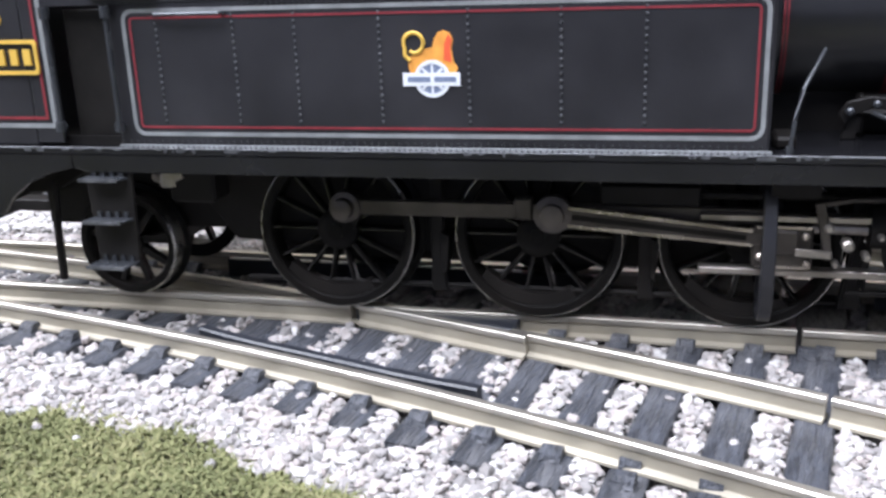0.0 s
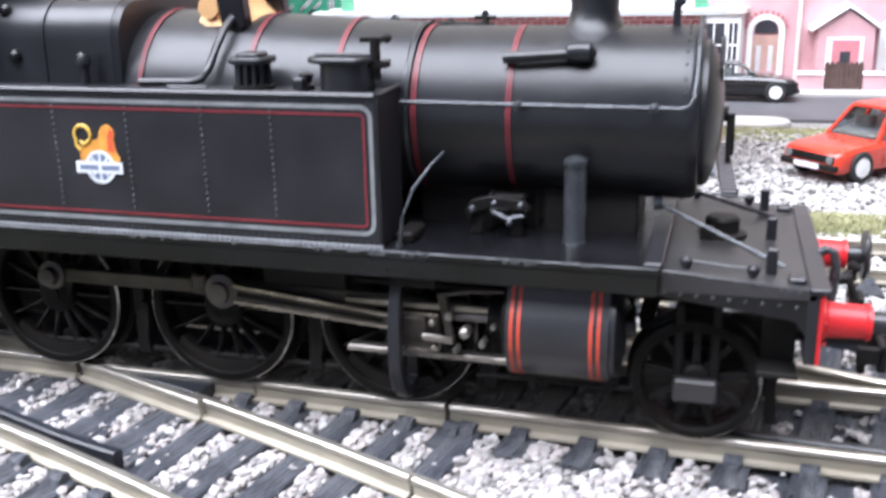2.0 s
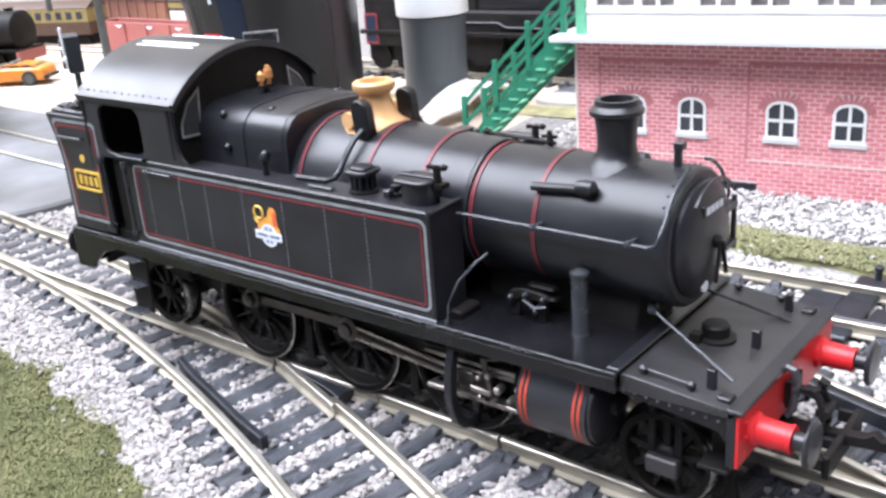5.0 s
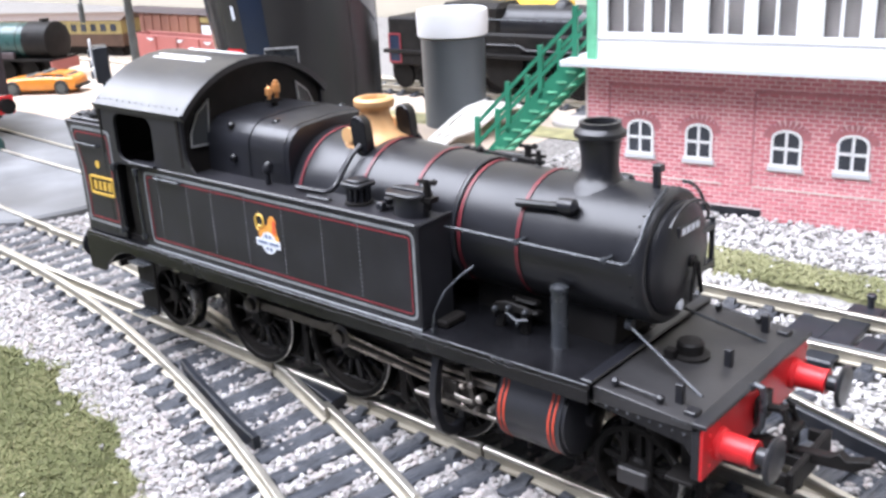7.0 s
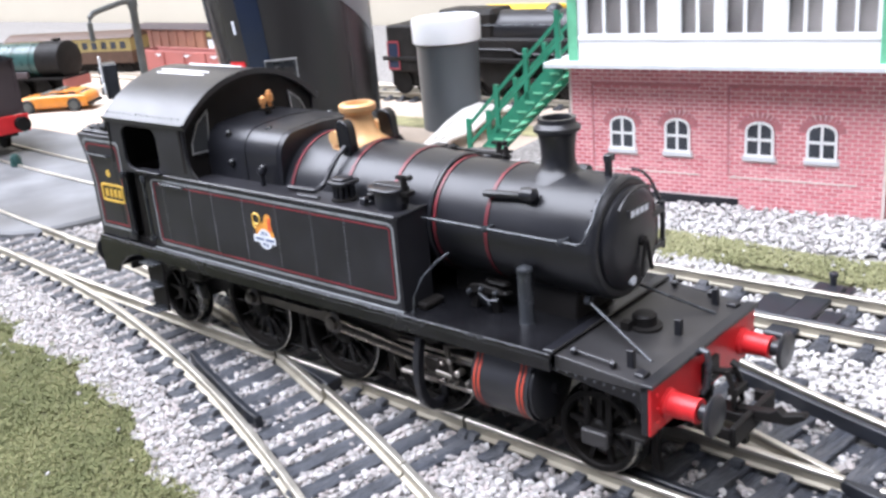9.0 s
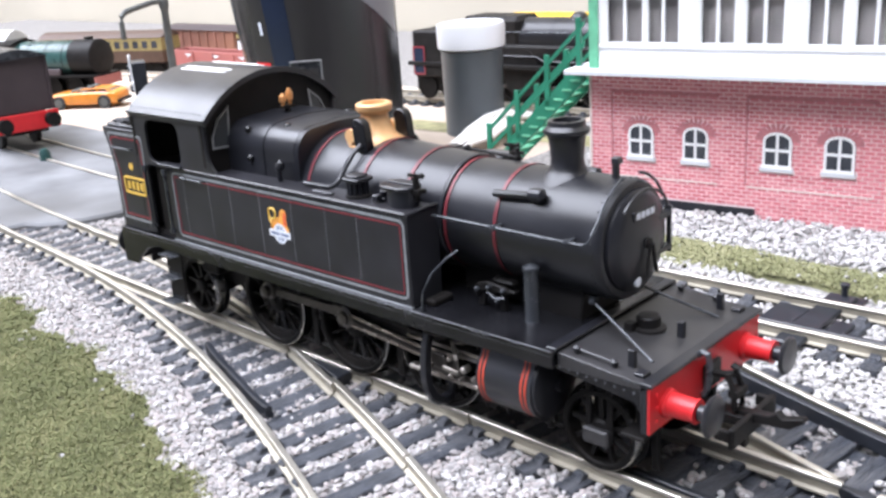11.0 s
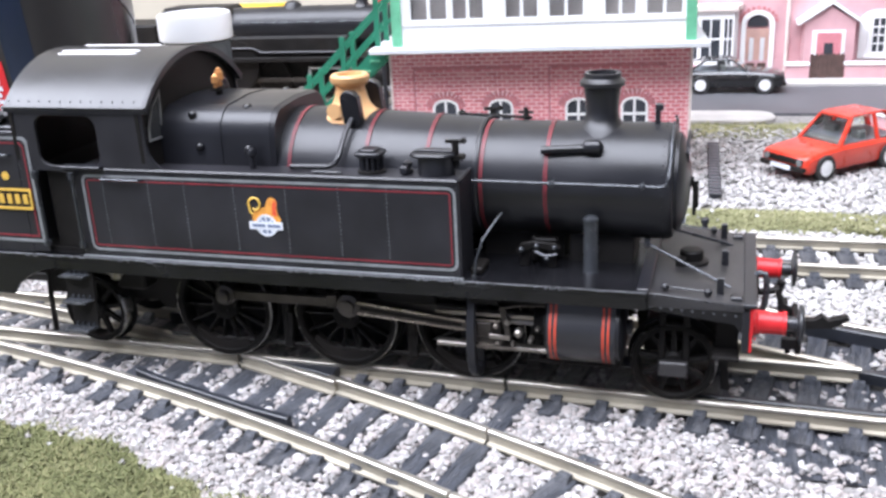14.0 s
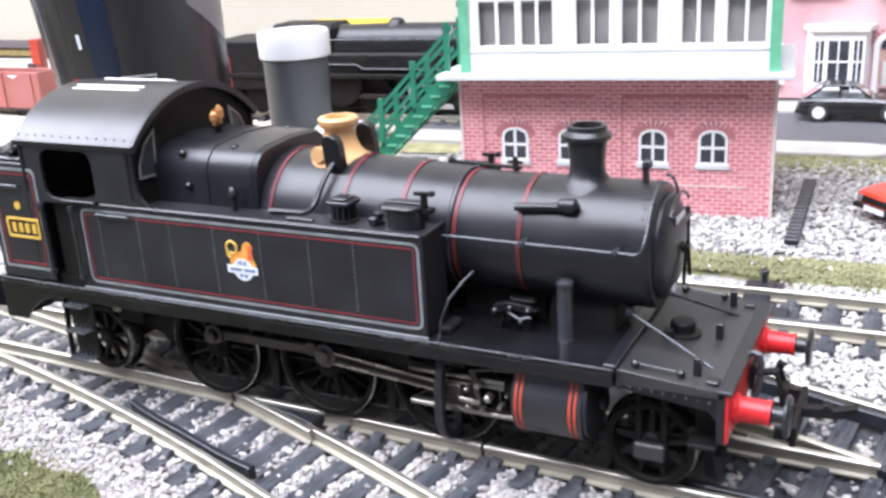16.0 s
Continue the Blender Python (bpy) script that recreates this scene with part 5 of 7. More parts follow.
for s in both:
    part("rocking_lever", Geo().prism([(28.2, 22.6), (29.0, 23.8), (31.0, 24.3), (34.6, 24.0), (35.2, 23.2), (34.2, 22.8), (31.2, 23.2), (29.6, 22.4), (28.8, 21.4)], "y", s * 8.6, s * 9.3), BLACK_FLAT, loco, "dark metal rocking lever", bevel=0.12)
    part("valve_guide", Geo().box(30.2, 34.8, s * 5.4, s * 7.2, 22.0, 22.7).box(30.6, 34.4, s * 5.2, s * 7.0, 23.4, 24.0).box(30.2, 31.0, s * 5.4, s * 7.0, 20.0, 24.2), BLACK_FLAT, loco, "dusty dark valve guide", bevel=0.3)
    part("lever_bracket", Geo().prism([(28.6, 20), (30.0, 20), (30.4, 22.2), (29.4, 23.0)], "y", s * 8.2, s * 8.8).box(33.2, 34.4, s * 8.0, s * 9.0, 20, 22.6), BLACK_FLAT, loco, bevel=0.1)
    part("lever_link", Geo().tube([(31.2, s * 9.5, 22.8), (33.0, s * 9.6, 22.0), (34.8, s * 9.4, 22.4)], 0.28, 8), GREYMETAL, loco)
    for x, z in ((29.2, 22.9), (31.6, 23.6), (34.4, 23.5), (33.2, 21.6)):
        part("lever_pin", Geo().lathe([(0.42, 0), (0.42, s * 0.5), (0.2, s * 0.7)], (x, s * 9.3, z), "y", 8), GREYMETAL, loco)

# cylinders and guides
for s in both:
    sec = arc2(10.9, 11.5, 5.65, -140, 40, 14) + [(14.6, 17.3), (7.0, 17.3), (6.9, 8.2)]
    cyl = part("cylinder", Geo().prism([(s * y, z) for y, z in sec], "x", 34.2, 44.5), ROOF_BLACK, loco, "black cylinder with orange lines", smooth=40)
    for x in (35.2, 43.2):
        for d in (-0.38, 0.38):
            path = [(s * (10.9 + 5.7 * math.cos(a)), 11.5 + 5.7 * math.sin(a)) for a in np.radians(np.linspace(-140, 40, 19))] + [(s * 14.65, 17.35)]
            ring = Geo()
            for i, (y, z) in enumerate(path):
                ring.v += [(x + d - 0.18, y, z), (x + d + 0.18, y, z)]
            ring.f += [(2 * i, 2 * i + 1, 2 * i + 3, 2 * i + 2) for i in range(len(path) - 1)]
            part("cylinder_line", ring, ORANGE_LINE, cyl, "orange-red cylinder line")
    part("cylinder_cover", Geo().lathe([(5.4, 44.4), (5.4, 45.1), (4.4, 45.5), (3.0, 45.7), (1.2, 45.8), (1.2, 46.6), (0.3, 46.8)], (0, s * 10.9, 11.8), "x", 28), SMOKEBOX, cyl, "dark grey cylinder cover")
    part("gland", Geo().lathe([(4.6, 34.3), (4.6, 33.6), (2.2, 33.4), (2.2, 31.6), (0.9, 31.4), (0.9, 30.6)], (0, s * 10.9, 11.8), "x", 20), BLACK_FLAT, cyl)
    part("cylinder_foot", Geo().box(35, 45, s * 10.6, s * 11.4, 5.2, 6.4), BLACK_FLAT, cyl)
    for x in (36, 44):
        part("drain_cock", Geo().cyl((x, s * 11, 4), 0.5, 2.4, n=8), BLACK_FLAT, cyl)
    part("drain_rod", Geo().tube([(30, s * 11, 4.8), (46.5, s * 11, 4.8)], 0.3, 6), BLACK_FLAT, cyl)
    part("piston_rod", Geo().cyl((22, s * 11.6, 11.6), 0.55, 12.5, "x", 10), STEEL, loco, "steel piston rod")
    for z in (12.7, 7.1):
        part("slide_bar", Geo().box(15.5, 33.8, s * 10.9, s * 12.5, z - 0.34, z + 0.34), STEEL, loco, "dull steel slide bar", bevel=0.1)
    part("crosshead", Geo().box(20.6, 26.4, s * 10.6, s * 12.9, 7.7, 12.1).box(22, 25, s * 12.9, s * 13.5, 9.2, 11.8), ROD, loco, "dull metal crosshead", bevel=0.25)
    part("valve_rod", Geo().box(5.5, 15.5, s * 9.6, s * 12.0, 13.6, 15.7).cyl((15.4, s * 10.8, 14.6), 0.5, 18, "x", 8), BLACK_FLAT, loco, bevel=0.3)
    yo = [(s * y, z) for y, z in ((8.6, 17.2), (13.2, 17.2), (14.4, 15.8), (15.3, 13.4), (15.8, 10.6), (15.9, 8.2), (15.6, 5.8), (14.7, 3.6), (13.2, 2.1), (11.4, 1.5), (8.6, 1.8))]
    yi = [(s * y, z) for y, z in ((9.6, 15.6), (12.4, 15.6), (13.2, 14.8), (13.9, 12.9), (14.3, 10.4), (14.4, 8.2), (14.1, 6.2), (13.4, 4.5), (12.3, 3.4), (11.2, 3.0), (9.6, 3.2))]
    part("guide_bracket", Geo().plate(yo, yi, "x", 21.4, 22.7), BLACK, loco, "black guide bracket", bevel=0.12)
    part("bracket_stay", Geo().box(22.0, 26.5, s * 9.5, s * 15.0, 15.6, 17.2), BLACK_FLAT, loco)
    for x, y, z, r, l in ((27.6, 12.6, 12.2, 0.5, 1.2), (29.4, 12.8, 10.6, 0.62, 1.4), (31.2, 12.4, 9.4, 0.42, 1.5), (28.4, 12.9, 8.6, 0.36, 1.1), (32.4, 12.6, 11.4, 0.34, 1.2)):
        part("guide_nut", Geo().lathe([(r, 0), (r, s * l), (r * 0.6, s * (l + 0.25))], (x, s * y, z), "y", 8), STEEL, loco, "small bright guide nut")
    for x, z, r in ((21.4, 9.0, 0.45), (25.6, 11.2, 0.4), (25.8, 8.4, 0.38)):
        part("crosshead_bolt", Geo().lathe([(r, 0), (r, s * 0.5), (r * 0.5, s * 0.7)], (x, s * 12.9, z), "y", 8), ROD_EDGE, loco, "bright bolt head")
    part("crosshead_strip", Geo().box(21.0, 26.2, s * 12.85, s * 13.0, 7.7, 8.0).box(21.0, 26.2, s * 12.85, s * 13.0, 11.8, 12.1), ROD_EDGE, loco, "bright edges of the crosshead", smooth=0)
    part("combination_lever", Geo().prism([(26.2, 14.6), (27.2, 14.8), (28.2, 9.0), (27.4, 8.8)], "y", s * 13.0, s * 13.5), ROD, loco, "dull metal lever", bevel=0.1)
    part("union_link", Geo().prism([(24.6, 9.3), (28.0, 9.1), (28.0, 9.9), (24.6, 10.1)], "y", s * 13.5, s * 13.9), STEEL, loco, bevel=0.1)
    part("valve_link", Geo().tube([(26.6, s * 13.2, 14.4), (29.5, s * 12.8, 14.9), (34.0, s * 12.2, 14.9)], 0.32, 8), ROD, loco)
    part("sand_pipe", Geo().tube([(32.0, s * 9.4, 16), (30.6, s * 9.4, 9), (29.8, s * 9.2, 2.4)], 0.35, 6), BLACK_FLAT, loco)

AX = (-24.3, -1.3, 20.6)
CRX, CRZ = 2.0, 3.4                           # crank pin offset from the axle
RW = 9.25


spoke_geo = Geo().prism([(-0.36, -0.5), (0.36, -0.5), (0.3, 0.1), (0.06, 0.55), (-0.06, 0.55), (-0.3, 0.1)], "z", 2.0, 8.3)
SPOKE = mesh_of("spoke", spoke_geo, SPOKE_BLACK, smooth=0)
TYRE_MESH = mesh_of("tyre", Geo().lathe([(8.0, 1.1), (8.2, 1.35), (9.0, 1.4), (9.2, 1.2), (9.25, -1.0), (9.9, -1.2), (9.9, -1.6), (8.0, -1.6), (8.0, 1.1)], (0, 0, 0), "y", 56, close=False), TYRE)
TREAD_MESH = mesh_of("tread", Geo().lathe([(9.0, 1.43), (9.08, 1.42), (9.24, 1.2)], (0, 0, 0), "y", 56, close=False), TREAD)
HUB_MESH = mesh_of("driving_wheel", Geo().lathe([(2.4, -1.2), (2.4, 0.9), (2.0, 1.3), (0.9, 1.5), (0.9, 1.7), (0.2, 1.7)], (0, 0, 0), "y", 24), WHEEL)
BOSS_MESH = mesh_of("crank_boss", Geo().prism([(-1.9, -1.2), (1.2, -1.9), (CRX + 1.3, CRZ - 0.8), (CRX + 1.0, CRZ + 1.0), (CRX - 0.9, CRZ + 1.2), (CRX - 1.6, CRZ + 0.2)], "y", 0.5, 1.25), BLACK_FLAT)
BALANCE_MESH = mesh_of("balance_weight", Geo().prism(arc2(0, 0, 8.1, 218, 302, 14) + arc2(0.2, 1.6, 8.2, 293, 223, 10), "y", -0.6, 0.9), BLACK_FLAT)


def child(mesh, parent, m):
    ob = new(mesh.name.split(".")[0], mesh)
    ob.parent = parent
    ob.matrix_local = m
    return ob


def driver(x, s):
    # the wheel's face looks to -y for the near side
    w = child(HUB_MESH, loco, pose(x * MM, s * 8.6 * MM, RW * MM, 0, 0, 0) @ Matrix.Diagonal((1, s, 1, 1)))
    child(TYRE_MESH, w, Matrix.Identity(4))
    child(TREAD_MESH, w, Matrix.Identity(4))
    child(BOSS_MESH, w, Matrix.Identity(4))
    child(BALANCE_MESH, w, Matrix.Identity(4))
    for k in range(14):
        child(SPOKE, w, Matrix.Rotation(2 * math.pi * (k + 0.5) / 14, 4, "Y"))
    return w


for x in AX:
    for s in both:
        driver(x, s)
    part("axle", Geo().cyl((x, -8, RW), 1.5, 16, "y", 16), BLACK_FLAT, loco)

PONY_TYRE = mesh_of("tyre", Geo().lathe([(5.3, 1.0), (5.5, 1.3), (6.2, 1.35), (6.4, 1.1), (6.5, -0.9), (7.1, -1.1), (7.1, -1.5), (5.3, -1.5), (5.3, 1.0)], (0, 0, 0), "y", 44, close=False), TYRE)
PONY_TREAD = mesh_of("tread", Geo().lathe([(6.24, 1.36), (6.42, 1.12), (6.56, 0.9), (6.58, -0.8), (6.5, -0.9)], (0, 0, 0), "y", 44, close=False), TREAD)
PONY_HUB = mesh_of("pony_wheel", Geo().lathe([(1.7, -1.0), (1.7, 0.8), (1.3, 1.2), (0.7, 1.3), (0.1, 1.3)], (0, 0, 0), "y", 20), BLACK_FLAT)
PONY_SPOKE = mesh_of("spoke", Geo().prism([(-0.45, 1.4), (0.45, 1.4), (0.32, 5.6), (-0.32, 5.6)], "y", -0.5, 0.5), BLACK_FLAT)
for x in (52.9, -51.6):
    for s in both:
        w = child(PONY_HUB, loco, pose(x * MM, (s * 8.6 + (0.7 if x < 0 else -1.6)) * MM, 6.5 * MM) @ Matrix.Diagonal((1, s, 1, 1)))
        child(PONY_TYRE, w, Matrix.Identity(4))
        child(PONY_TREAD, w, Matrix.Identity(4))
        for k in range(9):
            child(PONY_SPOKE, w, Matrix.Rotation(2 * math.pi * k / 9, 4, "Y"))
    part("axle", Geo().cyl((x, -8, 6.5), 1.2, 16, "y", 12), BLACK_FLAT, loco)
    part("pony_truck", Geo().box(x - 5, x + 5, -5.5, 5.5, 5.4, 8.4).box(x - 1.6, x + 1.6, -5.5, 5.5, 8.4, 14), BLACK_FLAT, loco, bevel=0.3)
for s in both:
    part("axle_guard", Geo().box(50.6, 51.6, s * 10.8, s * 11.4, 5.6, 14.8).box(54.2, 55.2, s * 10.8, s * 11.4, 5.6, 14.8), BLACK_FLAT, loco, "black pony guard plates", bevel=0.2)
    part("axlebox", Geo().box(50.7, 55.1, s * 10.7, s * 12.5, 4.5, 7.0), PLATFORM, loco, "dark grey pony axlebox", bevel=0.25)
    part("guard_iron", Geo().prism([(59.6, 12.4), (61.6, 12.4), (60.9, 5), (61.4, 1.2), (60.0, 1.2), (59.8, 5)], "y", s * 7.6, s * 8.6), BLACK_FLAT, loco, bevel=0.1)
    part("front_step", Geo().box(58.6, 62.4, s * 11.0, s * 14.6, 9.0, 9.6).box(59, 62.2, s * 10.6, s * 11.2, 9.0, 17.6), BLACK_FLAT, loco, bevel=0.1)

# rods
for s in both:
    def bar(name, xa, za, xb, zb, h0, h1, y0, y1, mat, label):
        d = Vector((xb - xa, zb - za)).normalized()
        nrm = Vector((-d.y, d.x))
        p0, p1 = Vector((xa, za)), Vector((xb, zb))
        poly = [tuple(p0 - nrm * h0), tuple(p1 - nrm * h1), tuple(p1 + nrm * h1), tuple(p0 + nrm * h0)]
        return part(name, Geo().prism(poly, "y", y0, y1), mat, loco, label, bevel=0.15)
    zp = RW + CRZ
    rod = bar("coupling_rod", AX[0] + CRX, zp, AX[1] + CRX, zp, 0.85, 0.85, s * 11.1, s * 12.0, ROD, "dull metal coupling rod")
    bar("coupling_rod", AX[1] + CRX, zp, AX[2] + CRX, zp, 0.85, 0.85, s * 11.0, s * 11.7, ROD, "dull metal coupling rod")
    con = bar("connecting_rod", AX[1] + CRX, zp, 23.6, 10.6, 1.05, 0.75, s * 12.2, s * 13.0, ROD, "dull metal connecting rod")
    # flat dark strip standing in for the shade inside the rod's flute
    part("rod_flute_shade", Geo().prism([(2.5, zp - 0.45), (20, 10.6), (20, 11.1), (2.5, zp + 0.15)], "y", s * 13.0, s * 13.06), TYRE, con)
    for h in (-1, 1):
        xa, xb = AX[1] + CRX + 1.6, 20.6
        slope = (10.6 - zp) / (23.6 - AX[1] - CRX)
        za, zb = zp + slope * 1.6 + h * 0.95, zp + slope * (20.6 - AX[1] - CRX) + h * 0.72
        part("rod_flange", Geo().prism([(xa, za - 0.17), (xb, zb - 0.17), (xb, zb + 0.17), (xa, za + 0.17)], "y", s * 12.9, s * 13.25), ROD_EDGE, con, "polished rod edge", smooth=0)
    for x in (AX[0] + CRX, AX[1] + CRX):
        part("crank_pin", Geo().lathe([(1.75, s * 11.0), (1.75, s * 12.3), (1.2, s * 12.5), (1.1, s * 13.4), (0.4, s * 13.6)], (x, 0, zp), "y", 18), ROD, loco, "round rod end and crank pin")
    part("big_end", Geo().lathe([(2.0, s * 12.1), (2.0, s * 13.1), (1.3, s * 13.4), (1.2, s * 14.0), (0.3, s * 14.1)], (AX[1] + CRX, 0, zp), "y", 20), ROD, con, "large rod end")
    part("rod_oil_box", Geo().box(AX[1] + CRX - 4.2, AX[1] + CRX - 2.2, s * 11.0, s * 12.3, zp - 0.9, zp + 1.5), ROD, rod, bevel=0.2)
    # brake hangers
    for x in (-12.6, 10.2, 31.0):
        part("brake_hanger", Geo().prism([(x - 0.7, 16), (x + 0.7, 16), (x + 0.6, 5), (x + 0.9, 2.4), (x - 0.9, 2.4), (x - 0.8, 5)], "y", s * 8.2, s * 9.4).prism([(x + 0.4, 9.5), (x + 1.4, 9), (x + 1.0, 4.5), (x + 0.4, 5)], "y", s * 7.6, s * 9.8), BLACK_FLAT, loco, bevel=0.1)
    part("brake_pull_rod", Geo().tube([(-36, s * 8.8, 2.9), (32, s * 8.8, 2.9)], 0.35, 6), BLACK_FLAT, loco)
    # cab steps
    st = part("cab_steps", Geo().prism([(-51.0, 17.4), (-45.2, 17.4), (-45.6, 6.2), (-50.6, 6.2)], "y", s * 16.0, s * 16.5), BLACK_FLAT, loco, "black cab steps", bevel=0.1)
    for z, w in ((16.4, 1.5), (11.7, 1.9), (6.6, 2.4)):
        tr = part("step_tread", Geo().prism([(-50.6, s * 16.4), (-45.6, s * 16.4), (-46.2, s * (16.5 + w)), (-50.9, s * (16.5 + w))], "z", z, z + 0.3), GREYMETAL, st, "grey step tread", bevel=0.06)
        for k in range(4):
            part("tread_tooth", Geo().box(-50.0 + 1.1 * k, -49.5 + 1.1 * k, s * 16.45, s * 16.75, z + 0.3, z + 0.95), GREYMETAL, tr)
        part("tread_edge", Geo().box(-50.9, -46.2, s * (16.5 + w), s * (16.62 + w), z - 0.05, z + 0.35), RIVET, tr, "pale green tread edge")
    part("rear_guard", Geo().tube([(-60.5, s * 9, 14), (-61, s * 9, 8), (-61.2, s * 9, 1.5)], 0.5, 6), BLACK_FLAT, loco)
    part("sand_box", Geo().box(-42.6, -37.0, s * 9.5, s * 13.5, 13.0, 16.8).cyl((-39.6, s * 12.4, 15.4), 1.0, 2.0, n=12), BLACK_FLAT, loco, bevel=0.4)
    part("injector", Geo().tube([(-44.5, s * 12.5, 16), (-42.6, s * 13, 15.6), (-40.8, s * 13, 16.4)], 0.8, 8).cyl((-42.6, s * 13, 14.9), 1.1, 1.6, n=10), STEEL, loco, "small pale metal injector")
part("rear_coupling", Geo().box(-74, -60, -1.5, 1.5, 8.0, 9.6).box(-75, -74, -6.6, 6.6, 7.2, 10.2), BLACK_FLAT, loco, bevel=0.15)
for s in both:
    b = part("rear_buffer", Geo().lathe([(3.0, -67.0), (2.2, -67.6), (2.0, -71), (1.2, -71.2), (1.2, -73), (3.2, -73.4), (3.2, -74)], (0, s * 11.3, 14.3), "x", 20), BLACK, loco)
# ---- the signal box ----
box = thing("signal_box", "card signal box with pink brick base, white cabin and green posts", "signal box", BOX_AT, BOX_TURN, size=BOX_SIZE)
BX0, BX1, BY0, BY1, BZ0, BZ1 = -48.3, 46.4, 135.0, 172.5, -4.72, 34.6
core = part("brick_base", Geo().box(BX0, BX1, BY0, BY1, BZ0, BZ1), MORTAR, box, "pink printed brick base walls", smooth=0)
for a, b in ((BX1 - 0.6, BX1 + 0.25), (BX0 - 0.25, BX0 + 0.5)):
    part("corner_edge", Geo().box(a, b, BY0 - 0.25, BY0 + 0.3, BZ0, BZ1), CARD_EDGE, box, "pale raw card edge", smooth=0)
part("landing", Geo().box(BX0 - 4.5, BX1 + 4.5, 126.6, BY1 + 9, BZ1, BZ1 + 1.5), GREYCARD, box, "pale card landing around the cabin", bevel=0.2)
UY = 131.0
WINS = [(-40.5, -27.9), (-27.3, -16.5), (-10.8, 0.2), (2.5, 14.0), (19.4, 29.6), (31.7, 43.3)]
cabin = part("cabin", Geo().box(-44.5, 45.0, UY + 2.2, BY1 + 1, 36.1, 74), INTERIOR, box, "brown printed interior behind the windows", smooth=0)
part("lower_panel", Geo().box(-45.4, 46.2, UY, UY + 1.0, 36.1, 42.9), WHITECARD, box, "white card panel below the windows", smooth=0)
part("upper_panel", Geo().box(-45.4, 46.2, UY, UY + 1.0, 66, 74), WHITECARD, box, "white card panel above the windows", smooth=0)
prev = -45.4
for a, b in WINS + [(46.2, 0)]:
    part("window_post", Geo().box(prev, a, UY, UY + 1.0, 42.9, 66), WHITECARD, box, smooth=0)
    prev = b
part("cabin_side", Geo().box(45.2, 46.2, UY + 1.0, BY1 + 1, 36.1, 74), WHITECARD, box, "white boarded cabin side", smooth=0)
part("cabin_side", Geo().box(-45.4, -44.6, UY + 1.0, BY1 + 1, 36.1, 74), WHITECARD, box, smooth=0)
part("side_boards", Geo().box(46.2, 46.5, UY + 6, BY1, 38.0, 38.3), CARD_EDGE, box)
for k in range(14):
    part("weatherboard", Geo().box(46.2, 46.6, UY + 4.5, BY1, 37.0 + 2.4 * k, 39.1 + 2.4 * k), WHITECARD, box, smooth=0)
for x0, x1 in ((-46.0, -42.9), (43.9, 47.0)):
    part("corner_post", Geo().box(x0, x1, UY - 0.5, UY + 1.2, 36.1, 74), GREEN_LIT, box, "green corner post", smooth=0)
part("corner_post", Geo().box(46.3, 47.0, UY + 1.2, UY + 4.4, 36.1, 74), GREEN_LIT, box, smooth=0)
part("sill_band", Geo().box(-42.9, 43.9, UY - 0.35, UY, 41.9, 42.9), WHITECARD, box, smooth=0)
for a, b in WINS:
    m = (a + b) / 2
    w = part("cabin_window", Geo().plate([(a, 42.9), (b, 42.9), (b, 66), (a, 66)], [(a + 0.7, 43.5), (b - 0.7, 43.5), (b - 0.7, 65.4), (a + 0.7, 65.4)], "y", UY + 0.15, UY + 1.2), WHITECARD, box, "white framed cabin window", smooth=0)
    part("glazing_bar", Geo().box(m - 0.5, m + 0.5, UY + 0.2, UY + 1.1, 43.5, 65.4).box(a + 0.7, m - 0.5, UY + 0.2, UY + 1.1, 55.4, 56.2).box(m + 0.5, b - 0.7, UY + 0.2, UY + 1.1, 55.4, 56.2), WHITECARD, w, smooth=0)
    for c, d in ((a + 0.7, m - 0.5), (m + 0.5, b - 0.7)):
        part("pane", Geo().box(c, d, UY + 0.7, UY + 0.85, 43.5, 55.4).box(c, d, UY + 0.7, UY + 0.85, 56.2, 65.4), PANE_CLEAR, w, smooth=0).visible_shadow = False
part("cabin_roof", Geo().prism([(UY - 6, 74), (BY1 + 8, 74), ((UY + BY1) / 2, 88)], "x", -52, 52), GREYCARD, box, "plain grey roof", smooth=0)


def arch_outline(x0, x1, z0, zs, rise, n=8):
    m, h = (x0 + x1) / 2, (x1 - x0) / 2
    return [(x0, z0), (x1, z0)] + [(m + h * math.cos(t), zs + rise * math.sin(t)) for t in np.linspace(0, math.pi, n)]


